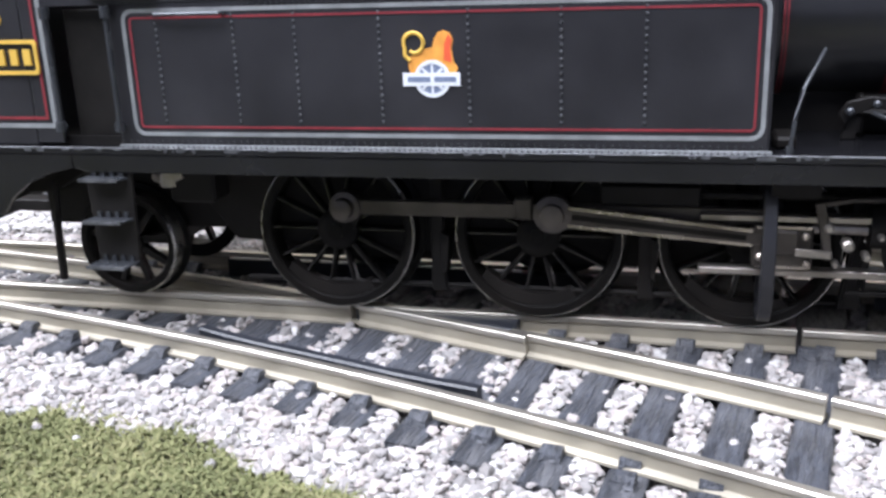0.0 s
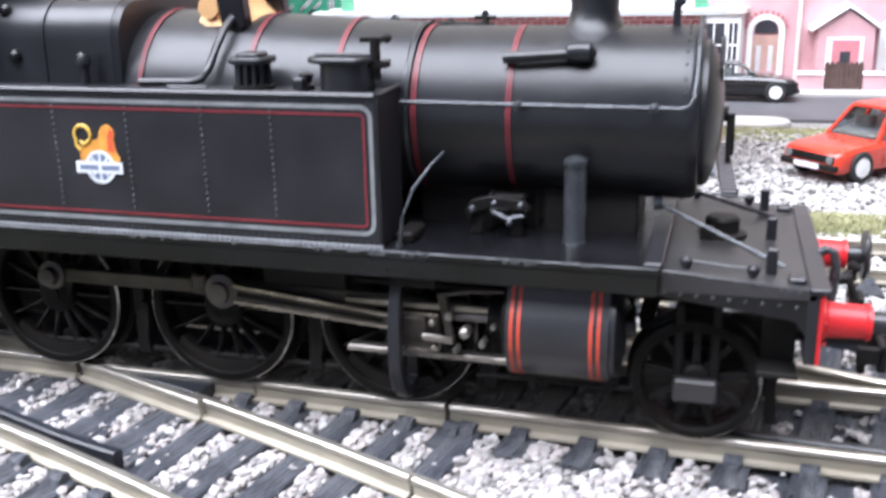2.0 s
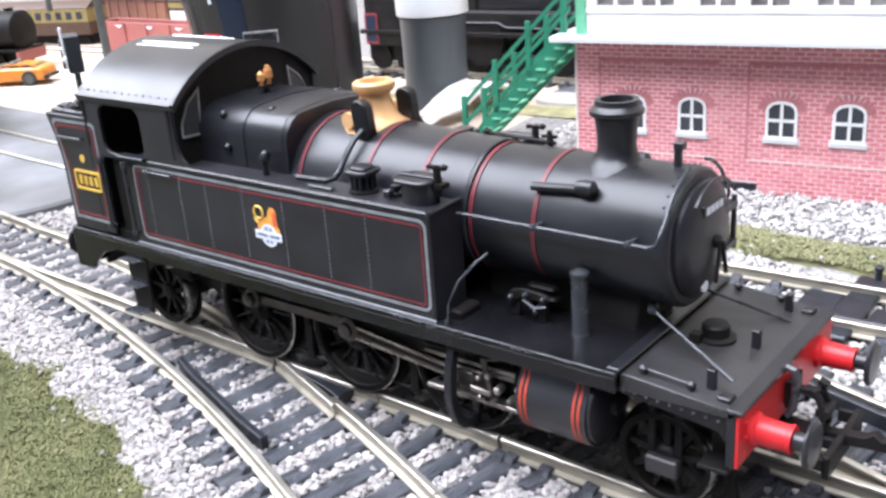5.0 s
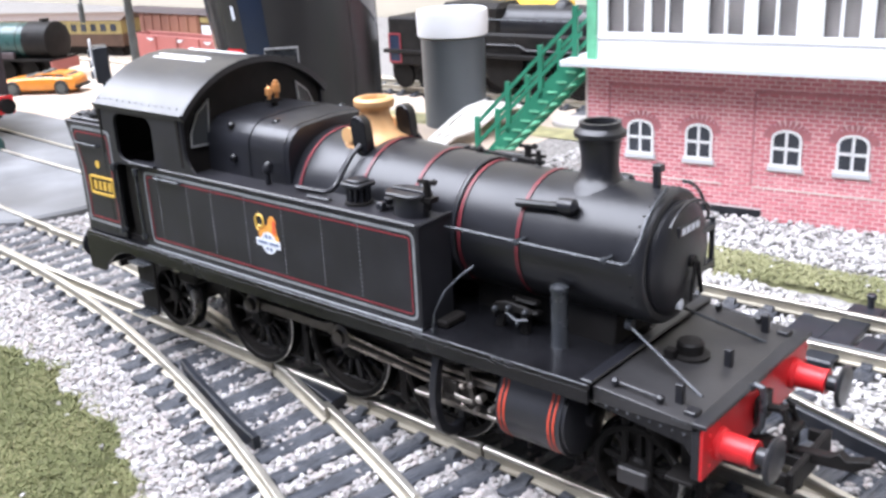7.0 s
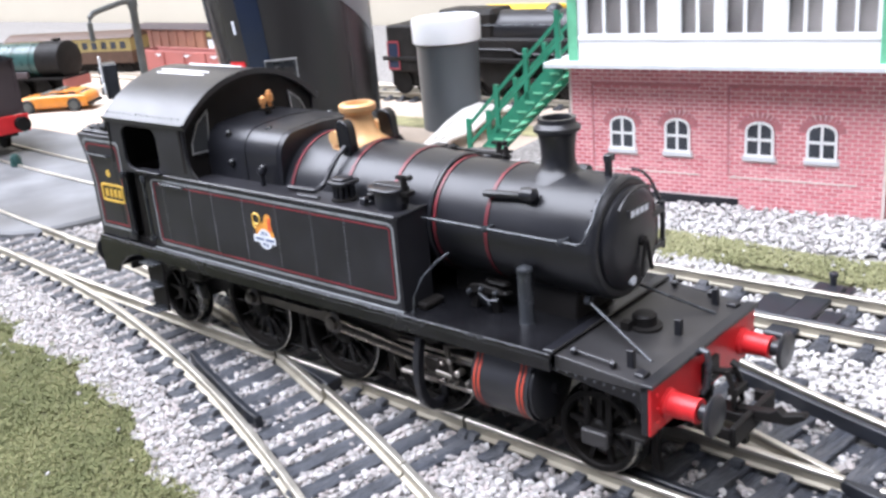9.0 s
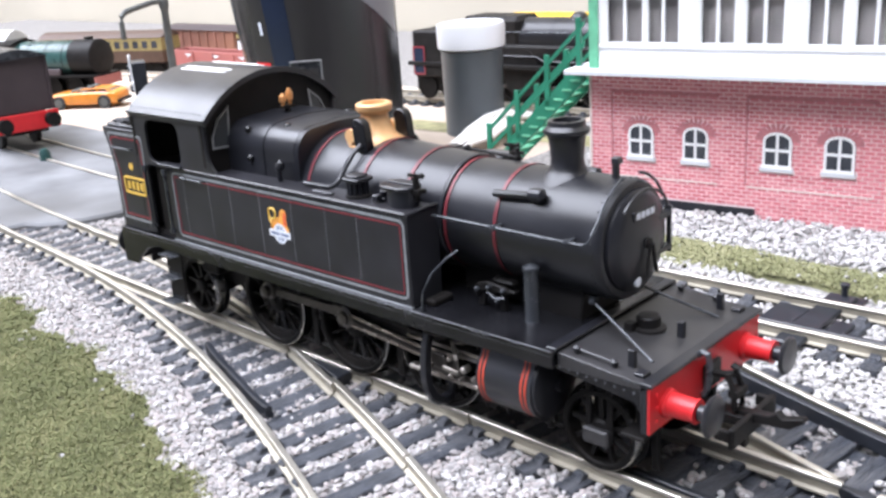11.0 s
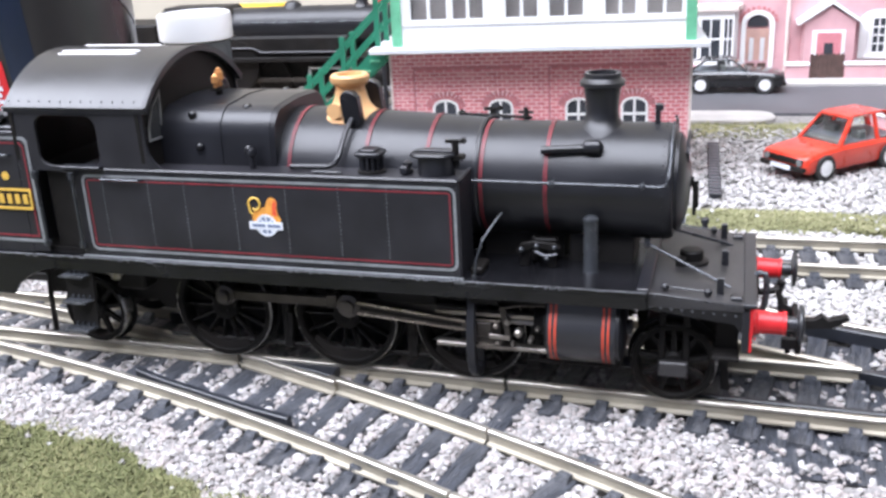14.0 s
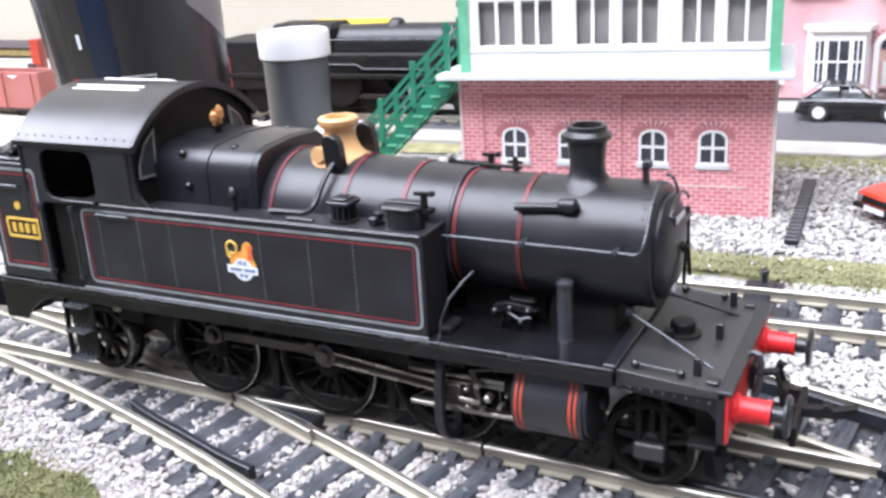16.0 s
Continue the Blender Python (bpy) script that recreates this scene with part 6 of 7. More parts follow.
LOWER = [(-34.9, -26.5), (-16.9, -8.8), (7.7, 16.1), (25.1, 33.5)]
for a, b in LOWER:
    m = (a + b) / 2
    w = part("arched_window", Geo().plate(arch_outline(a, b, 10.2, 17.6, 2.4), arch_outline(a + 0.75, b - 0.75, 11.0, 17.5, 1.75), "y", BY0 - 0.45, BY0 - 0.05), WHITECARD, box, "white arched window frame", smooth=0)
    part("pane", Geo().prism(arch_outline(a + 0.6, b - 0.6, 10.8, 17.5, 1.8), "y", BY0 - 0.2, BY0 - 0.08), PANE, w, "dark pane", smooth=0)
    part("glazing_bar", Geo().box(m - 0.4, m + 0.4, BY0 - 0.42, BY0 - 0.1, 11, 19.2).box(a + 0.7, b - 0.7, BY0 - 0.42, BY0 - 0.1, 14.6, 15.4), WHITECARD, w, smooth=0)
    part("window_sill", Geo().box(a - 0.6, b + 0.6, BY0 - 0.7, BY0, 9.2, 10.2), GREYCARD, box, "pale window sill", smooth=0)
    ar = Geo()
    for k in range(13):
        t = math.pi * (k + 0.5) / 13
        h = (b - a) / 2
        c = Vector((m + (h + 1.1) * math.cos(t), 0, 17.6 + (2.4 + 1.1) * math.sin(t)))
        ar.box(-0.48, 0.48, -0.2, 0, -1.25, 1.15, Matrix.Translation((c.x, BY0, c.z)) @ Matrix.Rotation(math.atan2((2.4 + 1.1) * math.sin(t), (h + 1.1) * math.cos(t)) * -1 + math.pi / 2, 4, "Y"))
    part("brick_arch", ar, BRICK_DARK, box, "darker brick arch over the window", smooth=0)
for a, b in ((-40.8, -5.8), (2.6, 38.9)):
    # dark strips put the panel's edge shading into the colour
    part("panel_shade", Geo().box(a, b, BY0 - 0.22, BY0, 28.6, 29.5).box(a - 0.1, a + 0.5, BY0 - 0.2, BY0, 4.6, 28.6), BRICK_DARK, box, "darker strips for the shading at the panel edge", smooth=0)
    part("panel_foot", Geo().box(a + 0.6, b, BY0 - 0.22, BY0, 4.0, 4.5), CARD_EDGE, box, "pale line at the panel foot", smooth=0)
# solid black strip standing in for the shade in the gap
part("base_shade_strip", Geo().box(-30, 6, BY0 - 0.5, BY0, BZ0, -1.9), CHECK, box, "black strip for the shaded gap below the wall", smooth=0)
side_win = part("side_window", Geo().box(BX1, BX1 + 0.3, 145, 150, 6, 20), WHITECARD, box, "white side window", smooth=0)
part("pane", Geo().box(BX1 + 0.3, BX1 + 0.36, 145.7, 149.3, 7, 19), PANE, side_win, smooth=0)
part("side_line", Geo().box(BX1, BX1 + 0.2, 138, 171, 4.0, 4.5).box(BX1, BX1 + 0.2, 160, 160.6, 4.5, 30), CARD_EDGE, box, smooth=0)

# stairs on the side of the box
stair = thing("stairs", "dark green plastic outside staircase with handrails", "stairs", BOX_AT, BOX_TURN, size=BOX_SIZE)
SX0, SZ0, SX1, SZ1 = -93.0, -3.4, -51.5, 35.0
SY0, SY1 = 134.0, 146.0
d = Vector((SX1 - SX0, 0, SZ1 - SZ0)).normalized()
for y in (SY0, SY1):
    part("stringer", Geo().prism([(SX0 - 1.5, SZ0), (SX0 + 3.2, SZ0), (SX1 + 2, SZ1 - 3.2), (SX1 + 2, SZ1 + 0.6), (SX1 - 1.5, SZ1 + 0.6)], "y", y - 0.6, y + 0.6), GREEN, stair, "green stringer", smooth=0)
    for h in (7.0, 13.0):
        part("handrail", Geo().prism([(-87.6, SZ0 + h + 4.9 - 0.7), (-87.6, SZ0 + h + 4.9 + 0.7), (SX1 + 2, SZ1 + h + 1.3), (SX1 + 2, SZ1 + h - 0.1)], "y", y - 0.5, y + 0.5), GREEN, stair, smooth=0)
    for k in range(4):
        f = k / 3
        x = -87.0 + f * (SX1 + 87.0)
        z = SZ0 + (x - SX0) / (SX1 - SX0) * (SZ1 - SZ0)
        part("baluster", Geo().box(x - 0.8, x + 0.8, y - 0.6, y + 0.6, z if k else SZ0, z + 15.0), GREEN, stair, smooth=0)
for k in range(13):
    f = (k + 0.6) / 13
    x, z = SX0 + f * (SX1 - SX0), SZ0 + f * (SZ1 - SZ0)
    part("tread", Geo().box(x - 1.6, x + 1.8, SY0 - 0.9, SY1 - 0.5, z - 2.2, z - 1.6), GREEN_LIT, stair, "pale green tread", smooth=0)

sign = thing("sign_board", "plain red sign board on a dark post behind the stairs", "sign", (-60.5, 178, -4), 4)
part("post", Geo().cyl((0, 0, 0), 0.8, 62, n=10), CHECK, sign, "dark post")
part("board", Geo().prism(rounded(-0.4, 4.6, 46.5, 62, 0.8), "y", -1.4, -0.6), BUFFER_RED, sign, "red board", bevel=0.15)

# ---- cars ----
def car(label, paint, place, turn, length=52.0, width=21.0, height=17.5, plate=True, slope=4.0, rims=SILVER):
    """A hatchback: nose towards +x."""
    c = thing("car", label, "car", place, turn)
    L, W, H = length / 2, width / 2, height
    low = [(-L, 3.0), (-L + 0.4, 7.0), (-L + 1.2, 8.6), (-L * 0.3, 8.9), (L * 0.32, 8.8), (L * 0.75, 8.1), (L - 1.0, 7.4), (L - 0.1, 6.6), (L, 3.2), (L - 1.5, 2.4), (-L + 1.5, 2.4)]
    g = Geo()
    n = len(low)
    for y, k in ((-W, 0.97), (-W + 1.2, 1.0), (W - 1.2, 1.0), (W, 0.97)):
        g.v += [(x * k, y, 6 + (z - 6) * (0.9 if abs(y) == W else 1)) for x, z in low]
    for j in range(3):
        g.f += [(j * n + i, j * n + (i + 1) % n, (j + 1) * n + (i + 1) % n, (j + 1) * n + i) for i in range(n)]
    g.f += [tuple(range(n))[::-1], tuple(range(3 * n, 4 * n))]
    body = part("body", g, paint, c, bevel=0.7)
    top = [(-L + 1.4, 8.5), (-L + 1.4 + slope, H - 0.5), (-L + 3 + slope, H), (-L * 0.05, H), (L * 0.04, H - 0.4), (L * 0.36, 8.5)]

    def sy(z, s, o=0.0):
        return s * (W - 0.7 - (z - 8.5) * 0.3 + o)
    g = Geo()
    for d in (0.0, 0.8):
        for s in (-1, 1):
            g.v += [(x, sy(z, s, -0.5 * d), z - d) for x, z in top[1:5]]
    for i in range(3):
        g.f += [(i, i + 1, 5 + i, 4 + i), (8 + i, 12 + i, 13 + i, 9 + i), (i, 8 + i, 9 + i, i + 1), (4 + i, 5 + i, 13 + i, 12 + i)]
    g.f += [(0, 4, 12, 8), (3, 11, 15, 7)]
    cab = part("cabin_roof", g, paint, c, bevel=0.25)
    zr = H - 0.7
    mid = -L + 5.2 + slope * 1.35
    posts = ((top[0][0], top[0][0] + 1.6, top[1][0] + 0.1, top[1][0] + 1.5), (mid, mid + 1.0, mid + 0.1, mid + 0.9), (L * 0.36 - 1.1, L * 0.36, L * 0.04 - 0.9, L * 0.04))
    for s in (-1, 1):
        for a, b, a2, b2 in posts:
            g = Geo()
            for o in (0.0, -0.9):
                g.v += [(a, sy(8.3, s, o), 8.3), (b, sy(8.3, s, o), 8.3), (b2, sy(zr, s, o), zr), (a2, sy(zr, s, o), zr)]
            g.f += [(0, 1, 2, 3), (7, 6, 5, 4), (0, 4, 5, 1), (1, 5, 6, 2), (2, 6, 7, 3), (3, 7, 4, 0)]
            part("pillar", g, paint, c, smooth=0)
        for p, q in ((posts[0], posts[1]), (posts[1], posts[2])):
            g = Geo().add([(p[1], sy(8.6, s, -0.4), 8.6), (q[0], sy(8.6, s, -0.4), 8.6), (q[2], sy(zr, s, -0.4), zr), (p[3], sy(zr, s, -0.4), zr)], [(0, 1, 2, 3)])
            part("side_window", g, CAR_PANE, cab, "clear car window", smooth=0).visible_shadow = False
    for name, a, a2 in (("windscreen", L * 0.34, L * 0.03), ("rear_window", top[0][0] + 0.5, top[1][0] + 0.5)):
        g = Geo().add([(a, sy(8.6, -1, -0.9), 8.6), (a, sy(8.6, 1, -0.9), 8.6), (a2, sy(zr, 1, -0.9), zr), (a2, sy(zr, -1, -0.9), zr)], [(0, 1, 2, 3)])
        part(name, g, CAR_PANE, cab, "clear " + name.replace("_", " "), smooth=0).visible_shadow = False
    for y in (-W * 0.42, W * 0.42):
        part("seat", Geo().box(-L * 0.28, -L * 0.12, y - 2.2, y + 2.2, 8.2, 11.6), CRANE, c, "dark grey seat back", bevel=0.5)
    part("interior", Geo().box(-L * 0.8, L * 0.3, -W + 1.3, W - 1.3, 8.0, 9.05), CANISTER, c, "grey interior", smooth=0)
    part("dashboard", Geo().box(L * 0.14, L * 0.3, -W + 2.4, W - 2.4, 8.2, 9.8), CRANE, c, bevel=0.3)
    for x in (-L * 0.62, L * 0.63):
        for s in (-1, 1):
            w = part("wheel", Geo().lathe([(1.6, -1.2), (3.4, -1.2), (3.7, -0.8), (3.7, 0.8), (3.4, 1.2), (1.6, 1.2)], (x, s * (W - 0.7), 3.7), "y", 24), RUBBER, c, "black tyre")
            part("rim", Geo().lathe([(2.25, -1.1), (2.25, 1.3), (1.8, 1.22), (1.2, 1.3), (0.5, 1.4)] if s > 0 else [(2.25, 1.1), (2.25, -1.3), (1.8, -1.22), (1.2, -1.3), (0.5, -1.4)], (x, s * (W - 0.7), 3.7), "y", 18), rims, w, "silver wheel")
    part("grille", Geo().box(L - 0.5, L + 0.15, -W + 1.4, W - 1.4, 4.9, 6.6), BLACK_FLAT, body, "black grille", bevel=0.1)
    for s in (-1, 1):
        part("headlight", Geo().cyl((L - 0.3, s * (W - 2.5), 5.75), 0.95, 0.7, "x", 14), CAR_GLASS, body, "round headlight")
    for a, b in ((L - 0.8, L + 0.9), (-L - 0.9, -L + 0.8)):
        part("bumper", Geo().box(a, b, -W + 0.4, W - 0.4, 3.2, 4.6), BLACK_FLAT, body, "black bumper", bevel=0.3)
    part("side_trim", Geo().box(-L + 2, L - 2, -W - 0.12, -W + 0.3, 5.6, 6.1), BLACK_FLAT, body)
    if plate:
        part("number_plate", Geo().box(L + 0.9, L + 1.0, -3.6, 3.6, 3.3, 4.6), TRANSFER_WHITE, body, "white plate with no letters", smooth=0)
    return c


car("red hatchback model car parked on the stone chippings", CAR_RED, (87.9, 143.1, -3.0), 222.8, 39, 17.1, 16.2)
car("black model car parked on the grey road", CAR_BLACK, (57.8, 261.0, -3.0), 3.7, 39.5, 15.5, 13.5, slope=6.5)
car("orange saloon model car parked on the sandy yard", CAR_ORANGE, (-361, 130.2, -1.6), 215, 40, 15.5, 10.6, plate=False, rims=CRANE)

# ---- houses across the road ----
HY = 336.0


def house_wall(x0, x1, label):
    h = thing("terraced_house", label, "house", STREET_AT, STREET_TURN, "terrace of pink houses", size=(0.912, 0.912, 0.912))
    part("wall", Geo().box(x0, x1, HY, HY + 60, -3, 95), PINK, h, "pale pink rendered wall", smooth=0)
    part("roof", Geo().prism([(HY - 4, 95), (HY + 64, 95), (HY + 30, 125)], "x", x0, x1), GREYCARD, h, smooth=0)
    part("plinth", Geo().box(x0, x1, HY - 0.6, HY, -3, 3.4), PINK, h, smooth=0)
    return h


def sash(parent, x0, x1, z0, z1, cols=2, rows=4, y=HY):
    w = part("window", Geo().plate([(x0, z0), (x1, z0), (x1, z1), (x0, z1)], [(x0 + 2.2, z0 + 1.6), (x1 - 2.2, z0 + 1.6), (x1 - 2.2, z1 - 2), (x0 + 2.2, z1 - 2)], "y", y - 1.2, y), WHITECARD, parent, "white framed window", smooth=0)
    a, b, c, d = x0 + 2.2, x1 - 2.2, z0 + 1.6, z1 - 2
    part("pane", Geo().box(a, b, y - 0.3, y - 0.1, c, d), PANE, w, "dark pane", smooth=0)
    g = Geo()
    for i in range(1, cols):
        x = a + (b - a) * i / cols
        g.box(x - 0.3, x + 0.3, y - 0.8, y - 0.2, c, d)
    for j in range(1, rows):
        z = c + (d - c) * j / rows
        g.box(a, b, y - 0.75, y - 0.25, z - 0.35, z + 0.35)
    part("glazing_bar", g, WHITECARD, w, smooth=0)
    part("window_sill", Geo().box(x0 - 1, x1 + 1, y - 2.2, y, z0 - 1.4, z0), WHITECARD, w, smooth=0)


h1 = house_wall(-60, 79, "pale pink rendered terraced house with white bay window")
part("bay_window", Geo().prism([(29, HY), (32, HY - 9), (38, HY - 9), (46, HY - 9), (53.5, HY - 9), (56, HY)], "z", -2, 28), WHITECARD, h1, "white bay window", smooth=0)
part("bay_roof", Geo().prism([(27.5, HY), (31, HY - 10.4), (55, HY - 10.4), (58, HY)], "z", 28, 30.2), CARD_EDGE, h1, smooth=0)
for x0, x1 in ((33.2, 36.6), (38.6, 47), (49, 52.4)):
    part("pane", Geo().box(x0, x1, HY - 9.3, HY - 9, 6, 24), PANE, h1, "dark bay window pane", smooth=0)
    part("glazing_bar", Geo().box(x0, x1, HY - 9.6, HY - 9.2, 14.5, 15.3).box((x0 + x1) / 2 - 0.3, (x0 + x1) / 2 + 0.3, HY - 9.6, HY - 9.2, 6, 24), WHITECARD, h1, smooth=0)
surround = part("door_surround", Geo().plate(arch_outline(57.2, 72.6, -2, 20.8, 6.2), arch_outline(59.5, 70.3, -2, 20.3, 4.6), "y", HY - 1.2, HY), WHITECARD, h1, "white arched door surround", smooth=0)
dr = part("door", Geo().box(59.3, 70.6, HY - 0.5, HY, -2, 18.2), TANDOOR, h1, "tan panelled door", smooth=0)
part("door_glass", Geo().box(61.3, 63.3, HY - 0.7, HY - 0.5, 3, 14).box(66.3, 68.3, HY - 0.7, HY - 0.5, 3, 14), GREYCARD, dr, smooth=0)
part("fanlight", Geo().prism(arch_outline(60.3, 69.6, 19.2, 20.6, 4.2), "y", HY - 0.7, HY - 0.1), PANE, surround, "dark fanlight", smooth=0)
part("door_step", Geo().box(57.5, 72.5, HY - 9, HY - 1, -3, -0.4), GATE_BROWN, h1, "brown door step", smooth=0)
part("lower_step", Geo().box(56.5, 73.5, HY - 13, HY - 9, -3, -1.6), GATE_BROWN, h1, smooth=0)
part("door_panel", Geo().box(60.4, 64.4, HY - 0.8, HY - 0.5, -0.6, 2.0).box(65.4, 69.4, HY - 0.8, HY - 0.5, -0.6, 2.0), GATE_BROWN, dr, smooth=0)
for k in range(11):
    a = math.pi * (k + 0.5) / 11
    part("arch_stone", Geo().box(64.9 + 8.5 * math.cos(a) - 0.7, 64.9 + 8.5 * math.cos(a) + 0.7, HY - 0.5, HY, 20.4 + 6.9 * math.sin(a), 21.9 + 6.9 * math.sin(a)), BRICK_DARK, surround, smooth=0)
part("window_surround", Geo().prism(arch_outline(9.5, 20.5, 3, 19, 4.5), "y", HY - 0.6, HY), WHITECARD, h1, "white arched window surround", smooth=0)
sash(h1, 11.5, 18.5, 5, 21, 2, 4, HY - 0.6)
sash(h1, 22, 42, 44, 72)
sash(h1, 58, 74, 44, 72)
h2 = house_wall(79.3, 220, "pale pink terraced house with a gabled porch")
part("downpipe", Geo().cyl((78.2, HY - 1.2, -2), 0.9, 95, n=10), CARD_EDGE, h1, "grey-pink downpipe")
part("porch_wall", Geo().prism([(85, -3), (107, -3), (107, 22), (96.2, 29), (85, 22)], "y", HY - 10, HY), PINK, h2, "pink gabled porch", smooth=0)
part("porch_roof", Geo().prism([(82, 20.5), (96.2, 30.2), (110.4, 20.5), (110.4, 22), (96.2, 31.8), (82, 22)], "y", HY - 11.4, HY), WHITECARD, h2, "pale porch bargeboard", smooth=0)
part("porch_surround", Geo().box(88.4, 103.0, HY - 10.4, HY - 10, -3, 18.2), WHITECARD, h2, smooth=0)
pd = part("door", Geo().box(90.6, 101.2, HY - 10.8, HY - 10.4, -3, 17), PINKDOOR, h2, "deep pink door", smooth=0)
part("door_glass", Geo().box(93.8, 97.8, HY - 11.0, HY - 10.8, 6.5, 12.4), PANE, pd, smooth=0)
part("window_surround", Geo().prism(arch_outline(110.5, 127.5, 3, 21, 5), "y", HY - 0.6, HY), WHITECARD, h2, smooth=0)
sash(h2, 114.2, 123.8, 5, 24, 2, 4, HY - 0.6)
sash(h2, 88, 104, 44, 72)
sash(h2, 140, 160, 5, 25)
gate = thing("garden_wall", "low pink garden wall in front of the terrace", "wall", STREET_AT, STREET_TURN, size=(0.912, 0.912, 0.912))
part("wall", Geo().box(76, 86.0, 312.5, 315.5, -3, 4.2).box(101.5, 210, 312.5, 315.5, -3, 4.2), PINK, gate, smooth=0)
part("coping", Geo().box(75.6, 86.4, 312, 316, 4.2, 5.4).box(101.1, 210, 312, 316, 4.2, 5.4), WHITECARD, gate, "white coping", smooth=0)
gg = thing("garden_gate", "dark brown slatted garden gate", "gate", STREET_AT, STREET_TURN, size=(0.912, 0.912, 0.912))
for k in range(8):
    part("slat", Geo().prism([(86.6 + 1.85 * k, -2.6), (88.35 + 1.85 * k, -2.6), (88.35 + 1.85 * k, 8.4), (87.5 + 1.85 * k, 9.6), (86.6 + 1.85 * k, 8.4)], "y", 313.4, 314.2), GATE_BROWN, gg, smooth=0)
part("rail", Geo().box(86.6, 101.2, 314.2, 315, 0, 1.2).box(86.6, 101.2, 314.2, 315, 5.4, 6.6), GATE_BROWN, gg, smooth=0)

# ---- loose track sleepers lying by the box ----
coil = thing("loose_sleeper_strip", "black plastic strip of spare sleepers lying on the stones", "track part", (55.0, 136.0, -1.9), 92.4, size=(0.945, 0.945, 0.97))
part("spine", Geo().box(-31, 31, -0.7, 0.7, -0.8, 0.4), CHECK, coil)
for k in range(19):
    part("sleeper", Geo().box(-31 + 3.3 * k, -29.2 + 3.3 * k, -1.8, 1.8, -0.7, 0.8), CHECK, coil, bevel=0.2)

# ---- the black pot, the film canister and the cord ----
pot = thing("black_pot", "tall glossy black tapered plastic pot with a red sticker", "pot", (-150.6, 118.6, -4.2))
POT_LEAN = (-0.0443, -0.0456)


def pot_radius(z):
    return 25.63 + 0.0579 * z


pg = Geo().lathe([(24.6, 0), (25.63, 1), (pot_radius(50), 50), (pot_radius(96), 96), (pot_radius(96) + 1.8, 96.8), (pot_radius(100) + 1.8, 100), (pot_radius(100) - 0.8, 100), (pot_radius(94) - 1.4, 94), (24, 4)], (0, 0, 0), "z", 64)
pg.v = [(x + POT_LEAN[0] * z, y + POT_LEAN[1] * z, z) for x, y, z in pg.v]
part("pot_wall", pg, POT, pot)


def sticker(name, a0, a1, z0, z1, out, mat, label, skew_low=0.0):
    """A patch on the pot's side; skew_low lifts the low edge from its first end to its last."""
    g = Geo()
    for i in range(9):
        a = radians(a0 + (a1 - a0) * i / 8)
        for k in range(5):
            low = z0 + skew_low * i / 8
            z = low + (z1 - low) * k / 4
            r = pot_radius(z) + out
            g.v.append((r * math.cos(a) + POT_LEAN[0] * z, r * math.sin(a) + POT_LEAN[1] * z, z))
    g.f += [(5 * i + k, 5 * i + k + 5, 5 * i + k + 6, 5 * i + k + 1) for i in range(8) for k in range(4)]
    return part(name, g, mat, pot, label)


sticker("blue_stripe", 284, 301, 2, 95, 0.15, POT_BLUE, "dark blue panel")
red = sticker("red_sticker", 266.5, 281, 24.6, 40.8, 0.3, BUFFER_RED, "red sticker with pale bars")
for k in range(7):
    sticker("sticker_bar", 271.0 + 0.8 * (k % 2), 277.0 - 0.9 * (k % 3), 26.0 + 2.0 * k, 27.3 + 2.0 * k, 0.4, TRANSFER_WHITE, "").parent = red
sticker("white_mark", 277.6, 280.0, 50.0, 54.4, 0.3, TRANSFER_WHITE, "small white mark")
sticker("grey_patch", 349, 392, 61, 95, 0.25, POT_GREY, "pale grey patch", -16.0)
# reflection along the pot's left side, drawn as a grey patch
sticker("reflection_stripe", 243, 250, 22, 95, 0.15, PANE, "grey stripe painted for a reflection")
can = thing("film_canister", "grey plastic film canister with a white snap lid", "container", (-135.2, 179.6, -4.2), size=(0.855, 0.855, 0.9))
part("body", Geo().lathe([(13.2, 0), (13.9, 0.8), (14.4, 37), (14.8, 38)], (0, 0, 0), "z", 44), CANISTER, can)
part("lid", Geo().lathe([(15.2, 38.6), (15.8, 39), (16.0, 48.0), (15.5, 49.2), (14.2, 49.6), (13.8, 48.8), (0.2, 48.8)], (0, 0, 0), "z", 44), LID, can, "white plastic lid")
cords = thing("white_cord", "loose bundle of white cord lying on the board", "cord", (0, 0, 0))
for k in range(9):
    o, w = 1.5 * k, 0.7 * math.sin(2.3 * k)
    part("strand", Geo().tube([(-117 + 0.5 * o, 138 + 0.9 * (k % 3), -3.0), (-119 + 0.8 * o + w, 147, -1.0 + 0.7 * (k % 3)), (-121 + 1.1 * o, 158, 1.6 + 1.0 * (k % 2) + w), (-123 + 1.3 * o - w, 170, 4.2 + 0.9 * (k % 3)), (-125 + 1.4 * o, 182, 4.6 + 0.8 * (k % 2)), (-126 + 1.5 * o + w, 194, 1.4), (-127 + 1.5 * o, 203, -3.0)], 1.0, 8), STRING, cords)

# ---- stored engine behind ----
e2 = thing("steam_locomotive", "plain black tender engine stored on the rear line", "locomotive", (-124.9, 229.6, 0), 3.5, size=(0.835, 0.82, 0.882))
part("boiler", Geo().lathe([(9.5, -60), (9.8, -20), (10, 10), (10, 58), (8, 60)], (0, 0, 32), "x", 40), SMOKEBOX, e2)
part("running_plate", Geo().box(-95, 64, -16.5, 16.5, 18, 20), BLACK_FLAT, e2, bevel=0.2)
part("underframe", Geo().box(-90, 60, -6.5, 6.5, 5, 18), BLACK_FLAT, e2)
